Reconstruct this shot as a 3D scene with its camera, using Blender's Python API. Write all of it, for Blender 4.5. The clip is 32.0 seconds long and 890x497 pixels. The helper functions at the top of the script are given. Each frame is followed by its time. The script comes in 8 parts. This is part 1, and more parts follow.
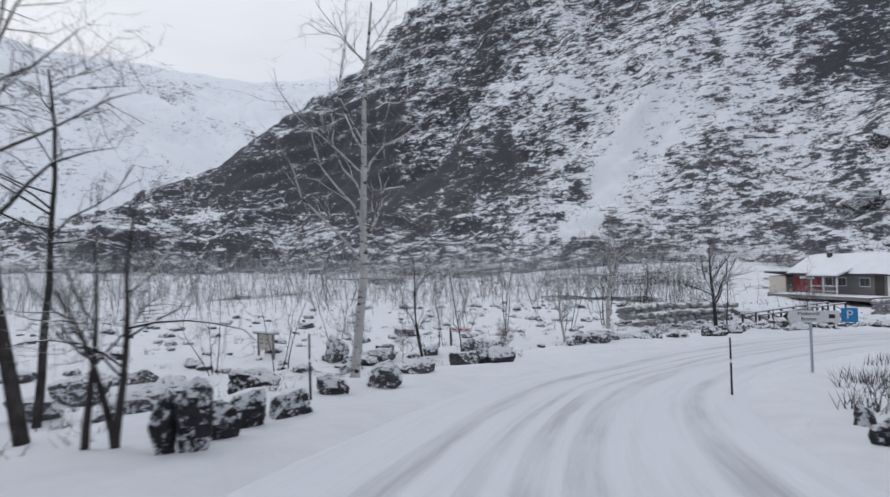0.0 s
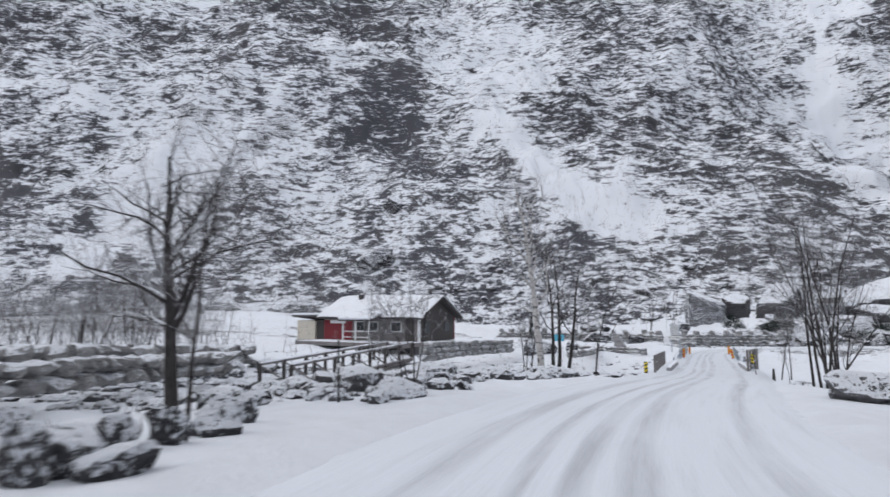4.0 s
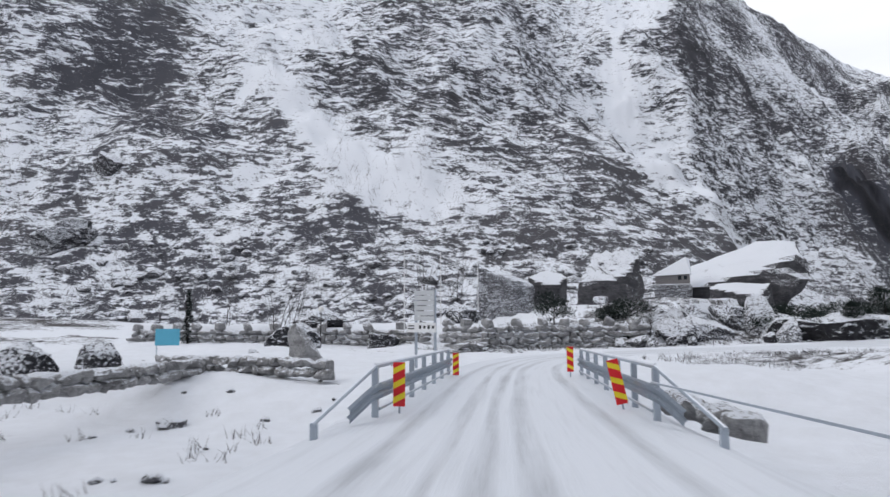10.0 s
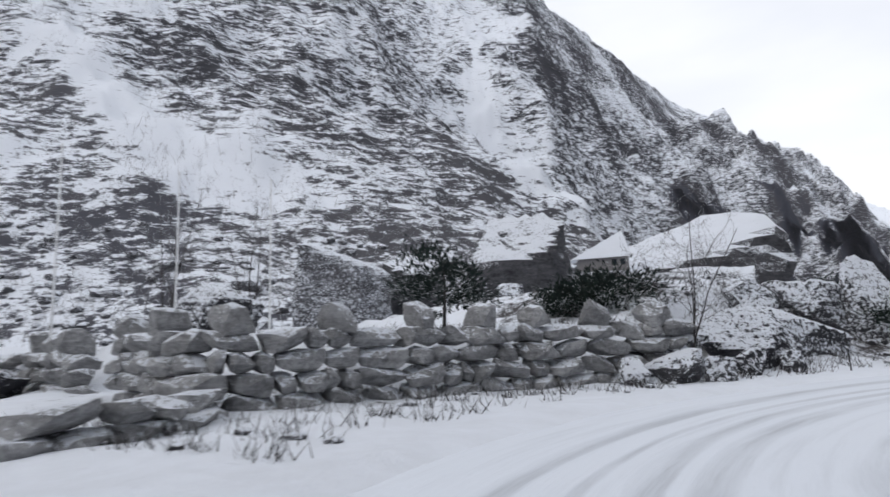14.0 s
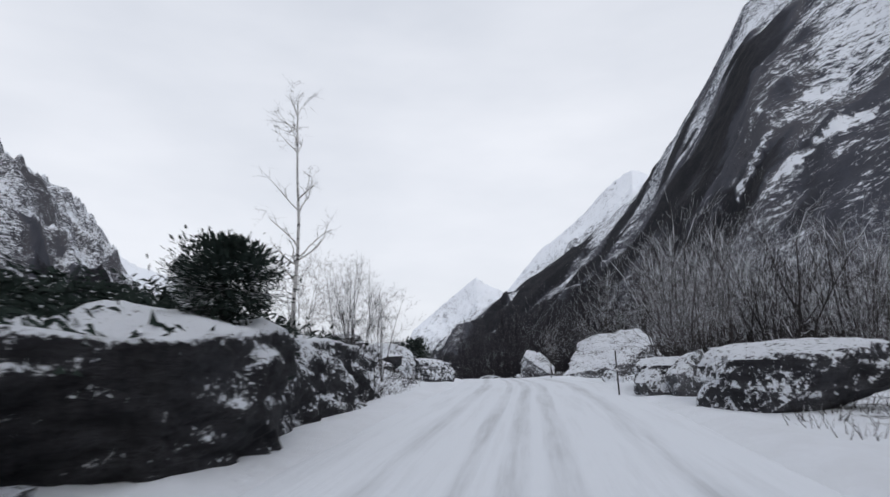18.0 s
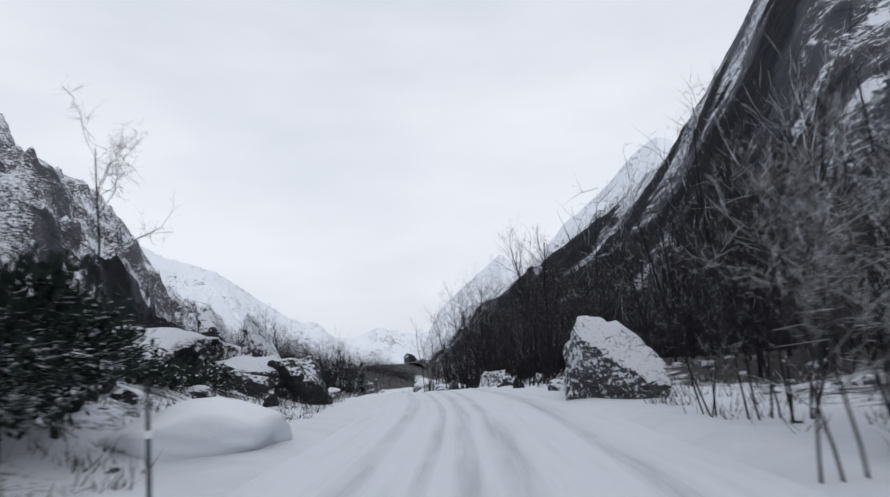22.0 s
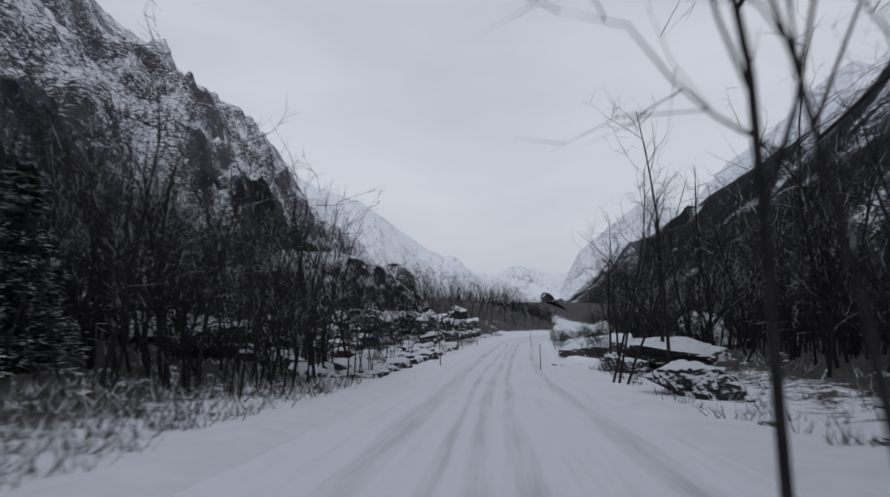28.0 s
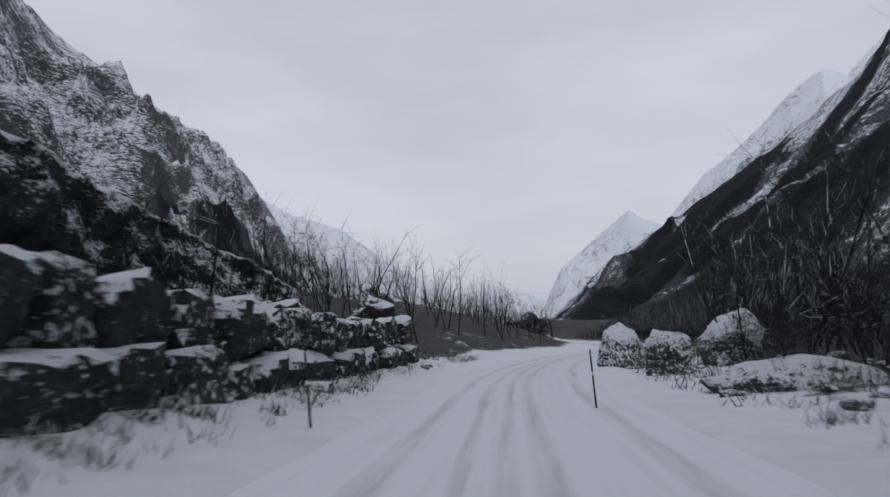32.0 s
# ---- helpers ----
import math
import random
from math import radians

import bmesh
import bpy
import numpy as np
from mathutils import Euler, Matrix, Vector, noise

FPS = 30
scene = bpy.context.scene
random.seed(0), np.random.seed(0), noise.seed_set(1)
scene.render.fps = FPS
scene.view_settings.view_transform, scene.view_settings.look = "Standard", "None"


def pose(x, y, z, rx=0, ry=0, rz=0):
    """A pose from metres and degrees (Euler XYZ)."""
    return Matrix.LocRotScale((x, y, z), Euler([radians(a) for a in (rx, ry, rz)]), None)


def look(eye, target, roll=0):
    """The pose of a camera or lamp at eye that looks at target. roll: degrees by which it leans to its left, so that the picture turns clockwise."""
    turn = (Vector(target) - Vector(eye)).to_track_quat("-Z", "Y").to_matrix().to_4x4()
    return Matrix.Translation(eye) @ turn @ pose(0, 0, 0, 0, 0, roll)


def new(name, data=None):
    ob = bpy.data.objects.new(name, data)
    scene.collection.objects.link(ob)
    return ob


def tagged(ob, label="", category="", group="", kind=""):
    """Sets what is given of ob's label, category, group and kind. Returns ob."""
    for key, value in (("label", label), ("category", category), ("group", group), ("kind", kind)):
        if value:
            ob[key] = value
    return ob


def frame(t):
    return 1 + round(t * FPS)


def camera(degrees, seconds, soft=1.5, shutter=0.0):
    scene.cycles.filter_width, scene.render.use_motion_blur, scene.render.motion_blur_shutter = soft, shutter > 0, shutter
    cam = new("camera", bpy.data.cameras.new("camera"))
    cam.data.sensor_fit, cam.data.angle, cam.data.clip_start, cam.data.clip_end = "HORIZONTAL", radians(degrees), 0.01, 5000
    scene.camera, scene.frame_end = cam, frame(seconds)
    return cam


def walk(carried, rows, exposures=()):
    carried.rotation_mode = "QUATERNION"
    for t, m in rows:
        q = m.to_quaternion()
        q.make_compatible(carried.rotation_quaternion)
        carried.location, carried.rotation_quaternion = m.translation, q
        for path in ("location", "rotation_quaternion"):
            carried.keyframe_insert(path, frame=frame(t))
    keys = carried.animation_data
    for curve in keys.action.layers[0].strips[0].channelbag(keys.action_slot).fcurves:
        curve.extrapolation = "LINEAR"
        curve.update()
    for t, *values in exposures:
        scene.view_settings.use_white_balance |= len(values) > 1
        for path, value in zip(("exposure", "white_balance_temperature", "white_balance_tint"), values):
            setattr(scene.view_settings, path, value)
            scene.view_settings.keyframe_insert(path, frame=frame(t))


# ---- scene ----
EXPOSURES = [(0.0, 0.06, 6500, 10), (2.0, 0.23, 6550, 10), (6.0, 0.34, 6600, 11), (13.5, 0.31, 6600, 10), (15.5, 0.08, 6500, 10), (19.0, 0.02, 6480, 10), (22.2, 0.0, 6450, 10), (24.2, -0.32, 6400, 11), (25.5, -0.45, 6330, 11), (28.0, -0.48, 6330, 11), (32.0, -0.46, 6330, 11)]
cam = camera(72.0, 32.0, soft=1.5, shutter=0.3)
PATH = [
    (0.0, pose(13.31, -6.05, 1.49, 91.22, 1.73, 113.20)),
    (0.5, pose(9.82, -7.00, 1.01, 91.16, 1.74, 110.42)),
    (1.0, pose(6.31, -7.75, 0.57, 91.54, 1.44, 106.39)),
    (1.5, pose(2.76, -8.17, 0.19, 92.15, 1.12, 101.76)),
    (2.0, pose(-0.74, -8.27, -0.17, 92.87, 0.64, 96.18)),
    (2.5, pose(-4.38, -7.94, -0.55, 93.69, 0.16, 90.27)),
    (3.0, pose(-8.04, -7.17, -0.86, 94.62, -0.13, 84.23)),
    (3.5, pose(-11.54, -6.08, -1.08, 95.34, -0.15, 77.93)),
    (4.0, pose(-14.98, -4.54, -1.27, 95.78, 0.01, 71.46)),
    (4.5, pose(-18.37, -2.54, -1.42, 96.06, 0.26, 65.27)),
    (5.0, pose(-21.73, -0.18, -1.60, 96.06, 0.75, 59.96)),
    (5.5, pose(-25.01, 2.56, -1.79, 95.78, 1.40, 55.58)),
    (6.0, pose(-28.27, 5.59, -2.03, 95.30, 2.01, 52.30)),
    (6.5, pose(-31.50, 8.86, -2.31, 94.83, 2.14, 50.40)),
    (7.0, pose(-34.86, 12.25, -2.65, 94.72, 1.06, 50.15)),
    (7.5, pose(-38.33, 15.65, -3.00, 94.60, -0.42, 50.96)),
    (8.0, pose(-41.76, 18.83, -3.33, 94.61, -1.22, 52.18)),
    (8.5, pose(-45.04, 21.92, -3.53, 95.38, -0.92, 53.23)),
    (9.0, pose(-48.35, 24.88, -3.73, 95.87, -0.21, 53.73)),
    (9.5, pose(-51.75, 27.91, -3.94, 96.17, 0.18, 53.95)),
    (10.0, pose(-55.32, 31.09, -4.16, 96.43, 0.43, 54.15)),
    (10.5, pose(-59.01, 34.30, -4.38, 96.55, 0.74, 54.11)),
    (11.0, pose(-62.48, 37.39, -4.63, 96.24, 0.64, 54.01)),
    (11.5, pose(-65.93, 40.42, -4.76, 97.46, 0.44, 53.66)),
    (12.0, pose(-69.22, 43.42, -4.86, 97.54, 0.92, 53.47)),
    (12.5, pose(-72.24, 46.19, -4.96, 97.62, 1.12, 52.93)),
    (13.0, pose(-74.99, 48.84, -5.05, 97.90, 1.44, 50.70)),
    (13.5, pose(-77.28, 51.49, -5.11, 98.25, 1.87, 47.03)),
    (14.0, pose(-79.19, 54.10, -5.14, 98.27, 1.76, 40.93)),
    (14.5, pose(-80.55, 56.83, -5.18, 98.09, 1.60, 33.50)),
    (15.0, pose(-81.54, 59.57, -5.22, 97.88, 1.59, 25.34)),
    (15.5, pose(-81.96, 62.33, -5.27, 97.89, 1.64, 16.60)),
    (16.0, pose(-82.01, 64.97, -5.30, 98.49, 1.33, 6.64)),
    (16.5, pose(-81.51, 67.72, -5.29, 99.16, 1.24, -3.29)),
    (17.0, pose(-80.51, 70.63, -5.25, 99.84, 1.59, -13.02)),
    (17.5, pose(-79.01, 73.73, -5.21, 100.32, 1.64, -19.51)),
    (18.0, pose(-77.14, 77.14, -5.16, 100.83, 1.09, -22.43)),
    (18.5, pose(-75.15, 80.76, -5.08, 101.12, 0.12, -23.78)),
    (19.0, pose(-72.97, 84.48, -4.93, 101.08, -0.37, -24.33)),
    (19.5, pose(-70.79, 88.14, -4.81, 100.87, -0.31, -24.29)),
    (20.0, pose(-68.60, 91.97, -4.70, 100.73, 0.63, -24.14)),
    (20.5, pose(-66.29, 95.94, -4.64, 100.43, 2.09, -23.34)),
    (21.0, pose(-64.04, 100.09, -4.60, 100.09, 2.79, -22.22)),
    (21.5, pose(-62.09, 104.21, -4.64, 99.63, 2.92, -21.21)),
    (22.0, pose(-59.90, 108.62, -4.64, 99.01, 3.07, -19.86)),
    (22.5, pose(-57.84, 113.28, -4.69, 98.46, 3.03, -18.39)),
    (23.0, pose(-55.93, 118.07, -4.82, 97.93, 2.20, -16.63)),
    (23.5, pose(-54.12, 122.82, -4.95, 97.69, 0.97, -14.67)),
    (24.0, pose(-52.48, 127.75, -5.11, 97.14, 0.81, -12.75)),
    (24.5, pose(-51.04, 132.71, -5.28, 96.31, 0.77, -11.13)),
    (25.0, pose(-49.64, 137.69, -5.51, 95.72, 0.71, -10.04)),
    (25.5, pose(-48.35, 142.61, -5.82, 94.92, 1.31, -9.57)),
    (26.0, pose(-47.04, 147.54, -6.22, 94.30, 0.87, -9.02)),
    (26.5, pose(-45.79, 152.61, -6.62, 94.14, 0.18, -8.35)),
    (27.0, pose(-44.54, 157.82, -7.03, 93.97, -0.34, -7.84)),
    (27.5, pose(-43.29, 163.17, -7.47, 93.75, -0.68, -7.43)),
    (28.0, pose(-42.05, 168.64, -7.94, 93.53, -0.81, -7.14)),
    (28.5, pose(-40.78, 174.23, -8.46, 93.43, -0.65, -6.85)),
    (29.0, pose(-39.58, 179.97, -9.00, 93.66, -0.05, -6.78)),
    (29.5, pose(-38.31, 185.90, -9.56, 93.96, 1.12, -7.00)),
    (30.0, pose(-37.02, 192.00, -10.08, 94.34, 1.47, -7.39)),
    (30.5, pose(-35.55, 198.00, -10.52, 94.34, 1.82, -7.64)),
    (31.0, pose(-34.10, 203.91, -10.94, 95.11, 2.21, -8.00)),
    (31.5, pose(-32.60, 209.91, -11.31, 95.52, 1.86, -8.43)),
    (32.0, pose(-30.95, 215.98, -11.69, 95.82, 1.54, -8.79)),
]
walk(cam, PATH, EXPOSURES)

# ---- light: an overcast winter sky ----
world = bpy.data.worlds.new("overcast_sky")
scene.world = world
world.use_nodes = True
wn, wl = world.node_tree.nodes, world.node_tree.links
for n in list(wn):
    wn.remove(n)
w_out = wn.new("ShaderNodeOutputWorld")
w_bg = wn.new("ShaderNodeBackground")
w_sky = wn.new("ShaderNodeTexSky")
w_sky.sky_type, w_sky.sun_disc = "NISHITA", False
w_sky.sun_elevation, w_sky.sun_rotation = radians(22), radians(190)
w_sky.air_density, w_sky.dust_density = 1.0, 3.0
w_tc = wn.new("ShaderNodeTexCoord")
w_map = wn.new("ShaderNodeMapping")
w_map.inputs["Scale"].default_value = (1.2, 1.2, 3.5)
w_noise = wn.new("ShaderNodeTexNoise")
w_noise.inputs["Scale"].default_value, w_noise.inputs["Detail"].default_value = 1.3, 5
w_ramp = wn.new("ShaderNodeValToRGB")
w_ramp.color_ramp.elements[0].position, w_ramp.color_ramp.elements[0].color = 0.3, (0.70, 0.74, 0.82, 1)
w_ramp.color_ramp.elements[1].position, w_ramp.color_ramp.elements[1].color = 0.7, (0.93, 0.955, 1.02, 1)
w_mul = wn.new("ShaderNodeVectorMath")
w_mul.operation, w_mul.inputs["Scale"].default_value = "SCALE", 0.06
w_mix = wn.new("ShaderNodeMix")
w_mix.data_type = "RGBA"
w_mix.inputs["Factor"].default_value = 0.88
wl.new(w_tc.outputs["Generated"], w_map.inputs["Vector"])
wl.new(w_map.outputs["Vector"], w_noise.inputs["Vector"])
wl.new(w_noise.outputs["Fac"], w_ramp.inputs["Fac"])
wl.new(w_sky.outputs["Color"], w_mul.inputs[0])
wl.new(w_mul.outputs["Vector"], w_mix.inputs["A"])
wl.new(w_ramp.outputs["Color"], w_mix.inputs["B"])
wl.new(w_mix.outputs["Result"], w_bg.inputs["Color"])
w_bg.inputs["Strength"].default_value = 1.0
wl.new(w_bg.outputs["Background"], w_out.inputs["Surface"])

sun_data = bpy.data.lights.new("sun", "SUN")
sun_data.energy, sun_data.angle, sun_data.color = 0.5, radians(30), (1.0, 0.985, 0.96)
sun = new("sun", sun_data)
sun.matrix_world = look((0, 0, 300), (60, 230, 120))

# ---- materials ----
class Nodes:
    """A short way to write node materials."""

    def __init__(self, name):
        self.mat = bpy.data.materials.new(name)
        self.mat.use_nodes = True
        self.tree = self.mat.node_tree
        self.bsdf = self.tree.nodes["Principled BSDF"]

    def node(self, kind, **values):
        n = self.tree.nodes.new("ShaderNode" + kind)
        for key, value in values.items():
            n.inputs[key.replace("_", " ")].default_value = value
        return n

    def link(self, a, b):
        self.tree.links.new(a, b)

    def coords(self, scale=(1, 1, 1), turn=(0, 0, 0), kind="Object"):
        m = self.node("Mapping")
        m.inputs["Scale"].default_value, m.inputs["Rotation"].default_value = scale, turn
        if kind == "World":
            self.link(self.node("NewGeometry").outputs["Position"], m.inputs["Vector"])
        else:
            self.link(self.node("TexCoord").outputs[kind], m.inputs["Vector"])
        return m.outputs["Vector"]

    def noise(self, vector, scale, detail=4, rough=0.6):
        n = self.node("TexNoise", Scale=scale, Detail=detail, Roughness=rough)
        self.link(vector, n.inputs["Vector"])
        return n.outputs["Fac"]

    def voronoi(self, vector, scale):
        n = self.node("TexVoronoi", Scale=scale)
        self.link(vector, n.inputs["Vector"])
        return n.outputs["Distance"]

    def ramp(self, value, stops):
        r = self.node("ValToRGB")
        ramp = r.color_ramp
        while len(ramp.elements) < len(stops):
            ramp.elements.new(0.5)
        for e, (p, c) in zip(ramp.elements, stops):
            e.position = p
            e.color = (c, c, c, 1) if isinstance(c, float) else (*c, 1)
        self.link(value, r.inputs["Fac"])
        return r.outputs["Color"]

    def math(self, kind, a, b=0.0):
        m = self.node("Math")
        m.operation = kind
        for i, v in enumerate((a, b)):
            if isinstance(v, (int, float)):
                m.inputs[i].default_value = v
            else:
                self.link(v, m.inputs[i])
        return m.outputs["Value"]

    def mix(self, fac, a, b):
        m = self.node("Mix")
        m.data_type = "RGBA"
        for key, v in (("Factor", fac), ("A", a), ("B", b)):
            if isinstance(v, tuple):
                m.inputs[key].default_value = (*v, 1)
            elif isinstance(v, (int, float)):
                m.inputs[key].default_value = v
            else:
                self.link(v, m.inputs[key])
        return m.outputs["Result"]

    def up(self):
        """How far the surface looks up, from 0 to 1."""
        s = self.node("SeparateXYZ")
        self.link(self.node("NewGeometry").outputs["Normal"], s.inputs["Vector"])
        return s.outputs["Z"]

    def done(self, color, rough=0.7, bump=None, strength=0.4, distance=0.05, metal=0.0):
        if isinstance(color, tuple):
            self.bsdf.inputs["Base Color"].default_value = (*color, 1)
        else:
            self.link(color, self.bsdf.inputs["Base Color"])
        if isinstance(rough, (int, float)):
            self.bsdf.inputs["Roughness"].default_value = rough
        else:
            self.link(rough, self.bsdf.inputs["Roughness"])
        self.bsdf.inputs["Metallic"].default_value = metal
        if bump is not None:
            b = self.node("Bump", Strength=strength, Distance=distance)
            self.link(bump, b.inputs["Height"])
            self.link(b.outputs["Normal"], self.bsdf.inputs["Normal"])
        return self.mat


SNOW = (0.785, 0.815, 0.87)


def snow_material():
    n = Nodes("snow")
    v = n.coords(kind="World")
    big, fine = n.noise(v, 0.5, 5), n.noise(v, 6.0, 6, 0.7)
    color = n.mix(n.ramp(big, [(0.35, 0.0), (0.7, 1.0)]), SNOW, (0.73, 0.755, 0.80))
    return n.done(color, 0.65, n.math("ADD", n.math("MULTIPLY", big, 2.0), fine), 0.3, 0.06)


def ground_material():
    """Snow with dead grass, heather and stones that show through it away from the road."""
    n = Nodes("snowy_ground")
    v = n.coords(kind="World")
    big, mid, fine = n.noise(v, 0.12, 5), n.noise(v, 1.1, 6, 0.7), n.noise(v, 9.0, 6, 0.75)
    a = n.node("Attribute")
    a.attribute_name = "bare"
    patch = n.math("ADD", n.math("MULTIPLY", big, 0.5), n.math("MULTIPLY", mid, 0.6))
    patch = n.math("ADD", patch, n.math("MULTIPLY", fine, 0.35))
    patch = n.math("ADD", patch, n.math("MULTIPLY", a.outputs["Fac"], 0.27))
    mask = n.ramp(patch, [(0.92, 0.0), (1.06, 1.0)])
    soil = n.mix(fine, (0.026, 0.024, 0.025), (0.10, 0.092, 0.092))
    snow = n.mix(n.ramp(mid, [(0.35, 0.0), (0.7, 1.0)]), SNOW, (0.72, 0.745, 0.79))
    n.bsdf.inputs["Specular IOR Level"].default_value = 0.2
    return n.done(n.mix(mask, snow, soil), 0.85, n.math("ADD", mid, n.math("MULTIPLY", fine, 0.6)), 0.7, 0.15)


def road_material():
    """Packed snow with grey ice in the wheel tracks; u runs across the road, v along it, in metres."""
    n = Nodes("packed_snow_road")
    uv = n.coords(kind="UV")
    s = n.node("SeparateXYZ")
    n.link(uv, s.inputs["Vector"])
    w = n.coords(kind="World")
    stretch = n.coords((1.0, 0.05, 1.0), kind="UV")
    wob = n.math("MULTIPLY", n.math("SUBTRACT", n.noise(stretch, 0.5, 3), 0.5), 0.9)
    u = n.math("ADD", s.outputs["X"], wob)
    tracks = None
    for at, wide in ((-1.55, 0.24), (-0.2, 0.2), (0.35, 0.22), (1.75, 0.26), (-0.75, 0.13)):
        d = n.math("DIVIDE", n.math("ABSOLUTE", n.math("SUBTRACT", u, at)), wide)
        k = n.math("MAXIMUM", n.math("SUBTRACT", 1.0, n.math("MULTIPLY", d, d)), 0.0)
        tracks = k if tracks is None else n.math("MAXIMUM", tracks, k)
    streak = n.noise(n.coords((2.5, 0.12, 1.0), kind="UV"), 1.6, 6, 0.65)
    patchy = n.noise(w, 0.22, 4)
    k = n.math("MULTIPLY", tracks, n.ramp(n.math("ADD", n.math("MULTIPLY", streak, 0.7), n.math("MULTIPLY", patchy, 0.5)), [(0.42, 0.0), (0.72, 1.0)]))
    k = n.math("ADD", n.math("MULTIPLY", k, 0.5), n.math("MULTIPLY", n.ramp(streak, [(0.5, 0.0), (0.75, 1.0)]), 0.22))
    color = n.mix(k, (0.66, 0.69, 0.74), (0.27, 0.285, 0.31))
    fine = n.noise(w, 7.0, 5, 0.7)
    rough = n.math("SUBTRACT", 0.72, n.math("MULTIPLY", k, 0.3))
    h = n.math("ADD", n.math("MULTIPLY", fine, 0.5), n.math("SUBTRACT", streak, n.math("MULTIPLY", tracks, 0.6)))
    return n.done(color, rough, h, 0.5, 0.05)


def rock_material(name, dark=(0.05, 0.05, 0.055), light=(0.22, 0.22, 0.23), snow_from=0.45, scale=1.0, amount=0.0, speckle=6.6):
    """Grey gneiss with snow lying on whatever looks up."""
    n = Nodes(name)
    v = n.coords(kind="World")
    strata = n.coords((0.5, 0.5, 2.2), (0.25, 0.35, 0.3), kind="World")
    big, fine = n.noise(v, 0.8 * scale, 5, 0.65), n.noise(v, 7.0 * scale, 6, 0.75)
    band = n.noise(strata, 1.6 * scale, 6, 0.7)
    stone = n.mix(n.ramp(n.math("ADD", n.math("MULTIPLY", big, 0.5), n.math("MULTIPLY", band, 0.5)), [(0.35, 0.0), (0.65, 1.0)]), dark, light)
    stone = n.mix(n.math("MULTIPLY", n.ramp(fine, [(0.35, 1.0), (0.55, 0.0)]), 0.6), stone, tuple(c * 0.5 for c in dark))
    speck = n.noise(v, 7.5 * scale, 6, 0.78)
    lie = n.math("ADD", n.up(), n.math("MULTIPLY", n.math("SUBTRACT", speck, 0.5), speckle))
    lie = n.math("ADD", lie, n.math("MULTIPLY", n.math("SUBTRACT", band, 0.5), 0.3 * speckle))
    lie = n.math("ADD", lie, amount)
    mask = n.ramp(lie, [(snow_from, 0.0), (snow_from + 0.09, 1.0)])
    n.bsdf.inputs["Specular IOR Level"].default_value = 0.2
    return n.done(n.mix(mask, stone, SNOW), n.math("ADD", 0.75, n.math("MULTIPLY", mask, 0.1)), n.math("ADD", n.math("ADD", big, band), n.math("MULTIPLY", fine, 0.5)), 1.0, 0.22 / scale)


def mountain_material(name, snow_from, tint=(0.15, 0.15, 0.165), scale=1.0):
    """A steep side of bare rock ledges, scree and scrub under fresh snow."""
    n = Nodes(name)
    ledge = n.coords((0.015, 0.015, 0.05), (0.12, 0.3, 0.0), kind="World")
    v = n.coords(kind="World")
    a, b = n.noise(ledge, 7.0 * scale, 8, 0.75), n.noise(v, 0.09 * scale, 8, 0.72)
    c = n.noise(n.coords((0.7, 0.7, 1.7), (0.15, 0.35, 0.4), kind="World"), 0.4 * scale, 5, 0.8)
    z = n.node("Attribute")
    z.attribute_name = "scrub"
    lie = n.math("ADD", n.up(), n.math("MULTIPLY", n.math("SUBTRACT", a, 0.5), 4.8))
    lie = n.math("ADD", lie, n.math("MULTIPLY", n.math("SUBTRACT", b, 0.5), 2.2))
    lie = n.math("ADD", lie, n.math("MULTIPLY", n.math("SUBTRACT", c, 0.5), 4.6))
    e = n.noise(n.coords((1.0, 1.0, 1.7), kind="World"), 1.3 * scale, 5, 0.75)
    lie = n.math("ADD", lie, n.math("MULTIPLY", n.math("SUBTRACT", e, 0.5), 2.0))
    wide = n.noise(v, 0.008 * scale, 4, 0.6)
    lie = n.math("ADD", lie, n.math("MULTIPLY", n.math("SUBTRACT", wide, 0.5), 3.8))
    f = n.node("Attribute")
    f.attribute_name = "scree"
    lie = n.math("ADD", lie, n.math("MULTIPLY", f.outputs["Fac"], 0.62))
    lie = n.math("SUBTRACT", lie, n.math("ADD", n.math("MULTIPLY", z.outputs["Fac"], 0.85), n.math("MULTIPLY", n.math("POWER", z.outputs["Fac"], 5.0), 1.5)))
    mask = n.ramp(n.math("MULTIPLY", lie, 0.5), [(snow_from * 0.5 - 0.06, 0.0), (snow_from * 0.5 + 0.10, 1.0)])
    stone = n.mix(n.ramp(b, [(0.3, 0.0), (0.7, 1.0)]), tuple(x * 0.4 for x in tint), tint)
    # Brush darkens with density; its near-black end puts low-exposure contrast into colour.
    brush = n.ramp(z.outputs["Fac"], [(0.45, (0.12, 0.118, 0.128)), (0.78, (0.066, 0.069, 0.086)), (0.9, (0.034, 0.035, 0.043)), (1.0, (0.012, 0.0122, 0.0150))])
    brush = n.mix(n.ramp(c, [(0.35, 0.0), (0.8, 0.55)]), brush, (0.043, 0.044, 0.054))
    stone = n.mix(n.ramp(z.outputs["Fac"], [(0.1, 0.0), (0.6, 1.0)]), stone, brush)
    n.bsdf.inputs["Specular IOR Level"].default_value = 0.1
    return n.done(n.mix(mask, stone, SNOW), 0.9, n.math("ADD", a, c), 0.45, 2.0)


M_SNOW, M_GROUND, M_ROAD = snow_material(), ground_material(), road_material()
M_MOUNTAIN = mountain_material("snowy_mountainside", 0.40, (0.105, 0.105, 0.12))
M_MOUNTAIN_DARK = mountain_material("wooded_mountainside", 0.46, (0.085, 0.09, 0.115))
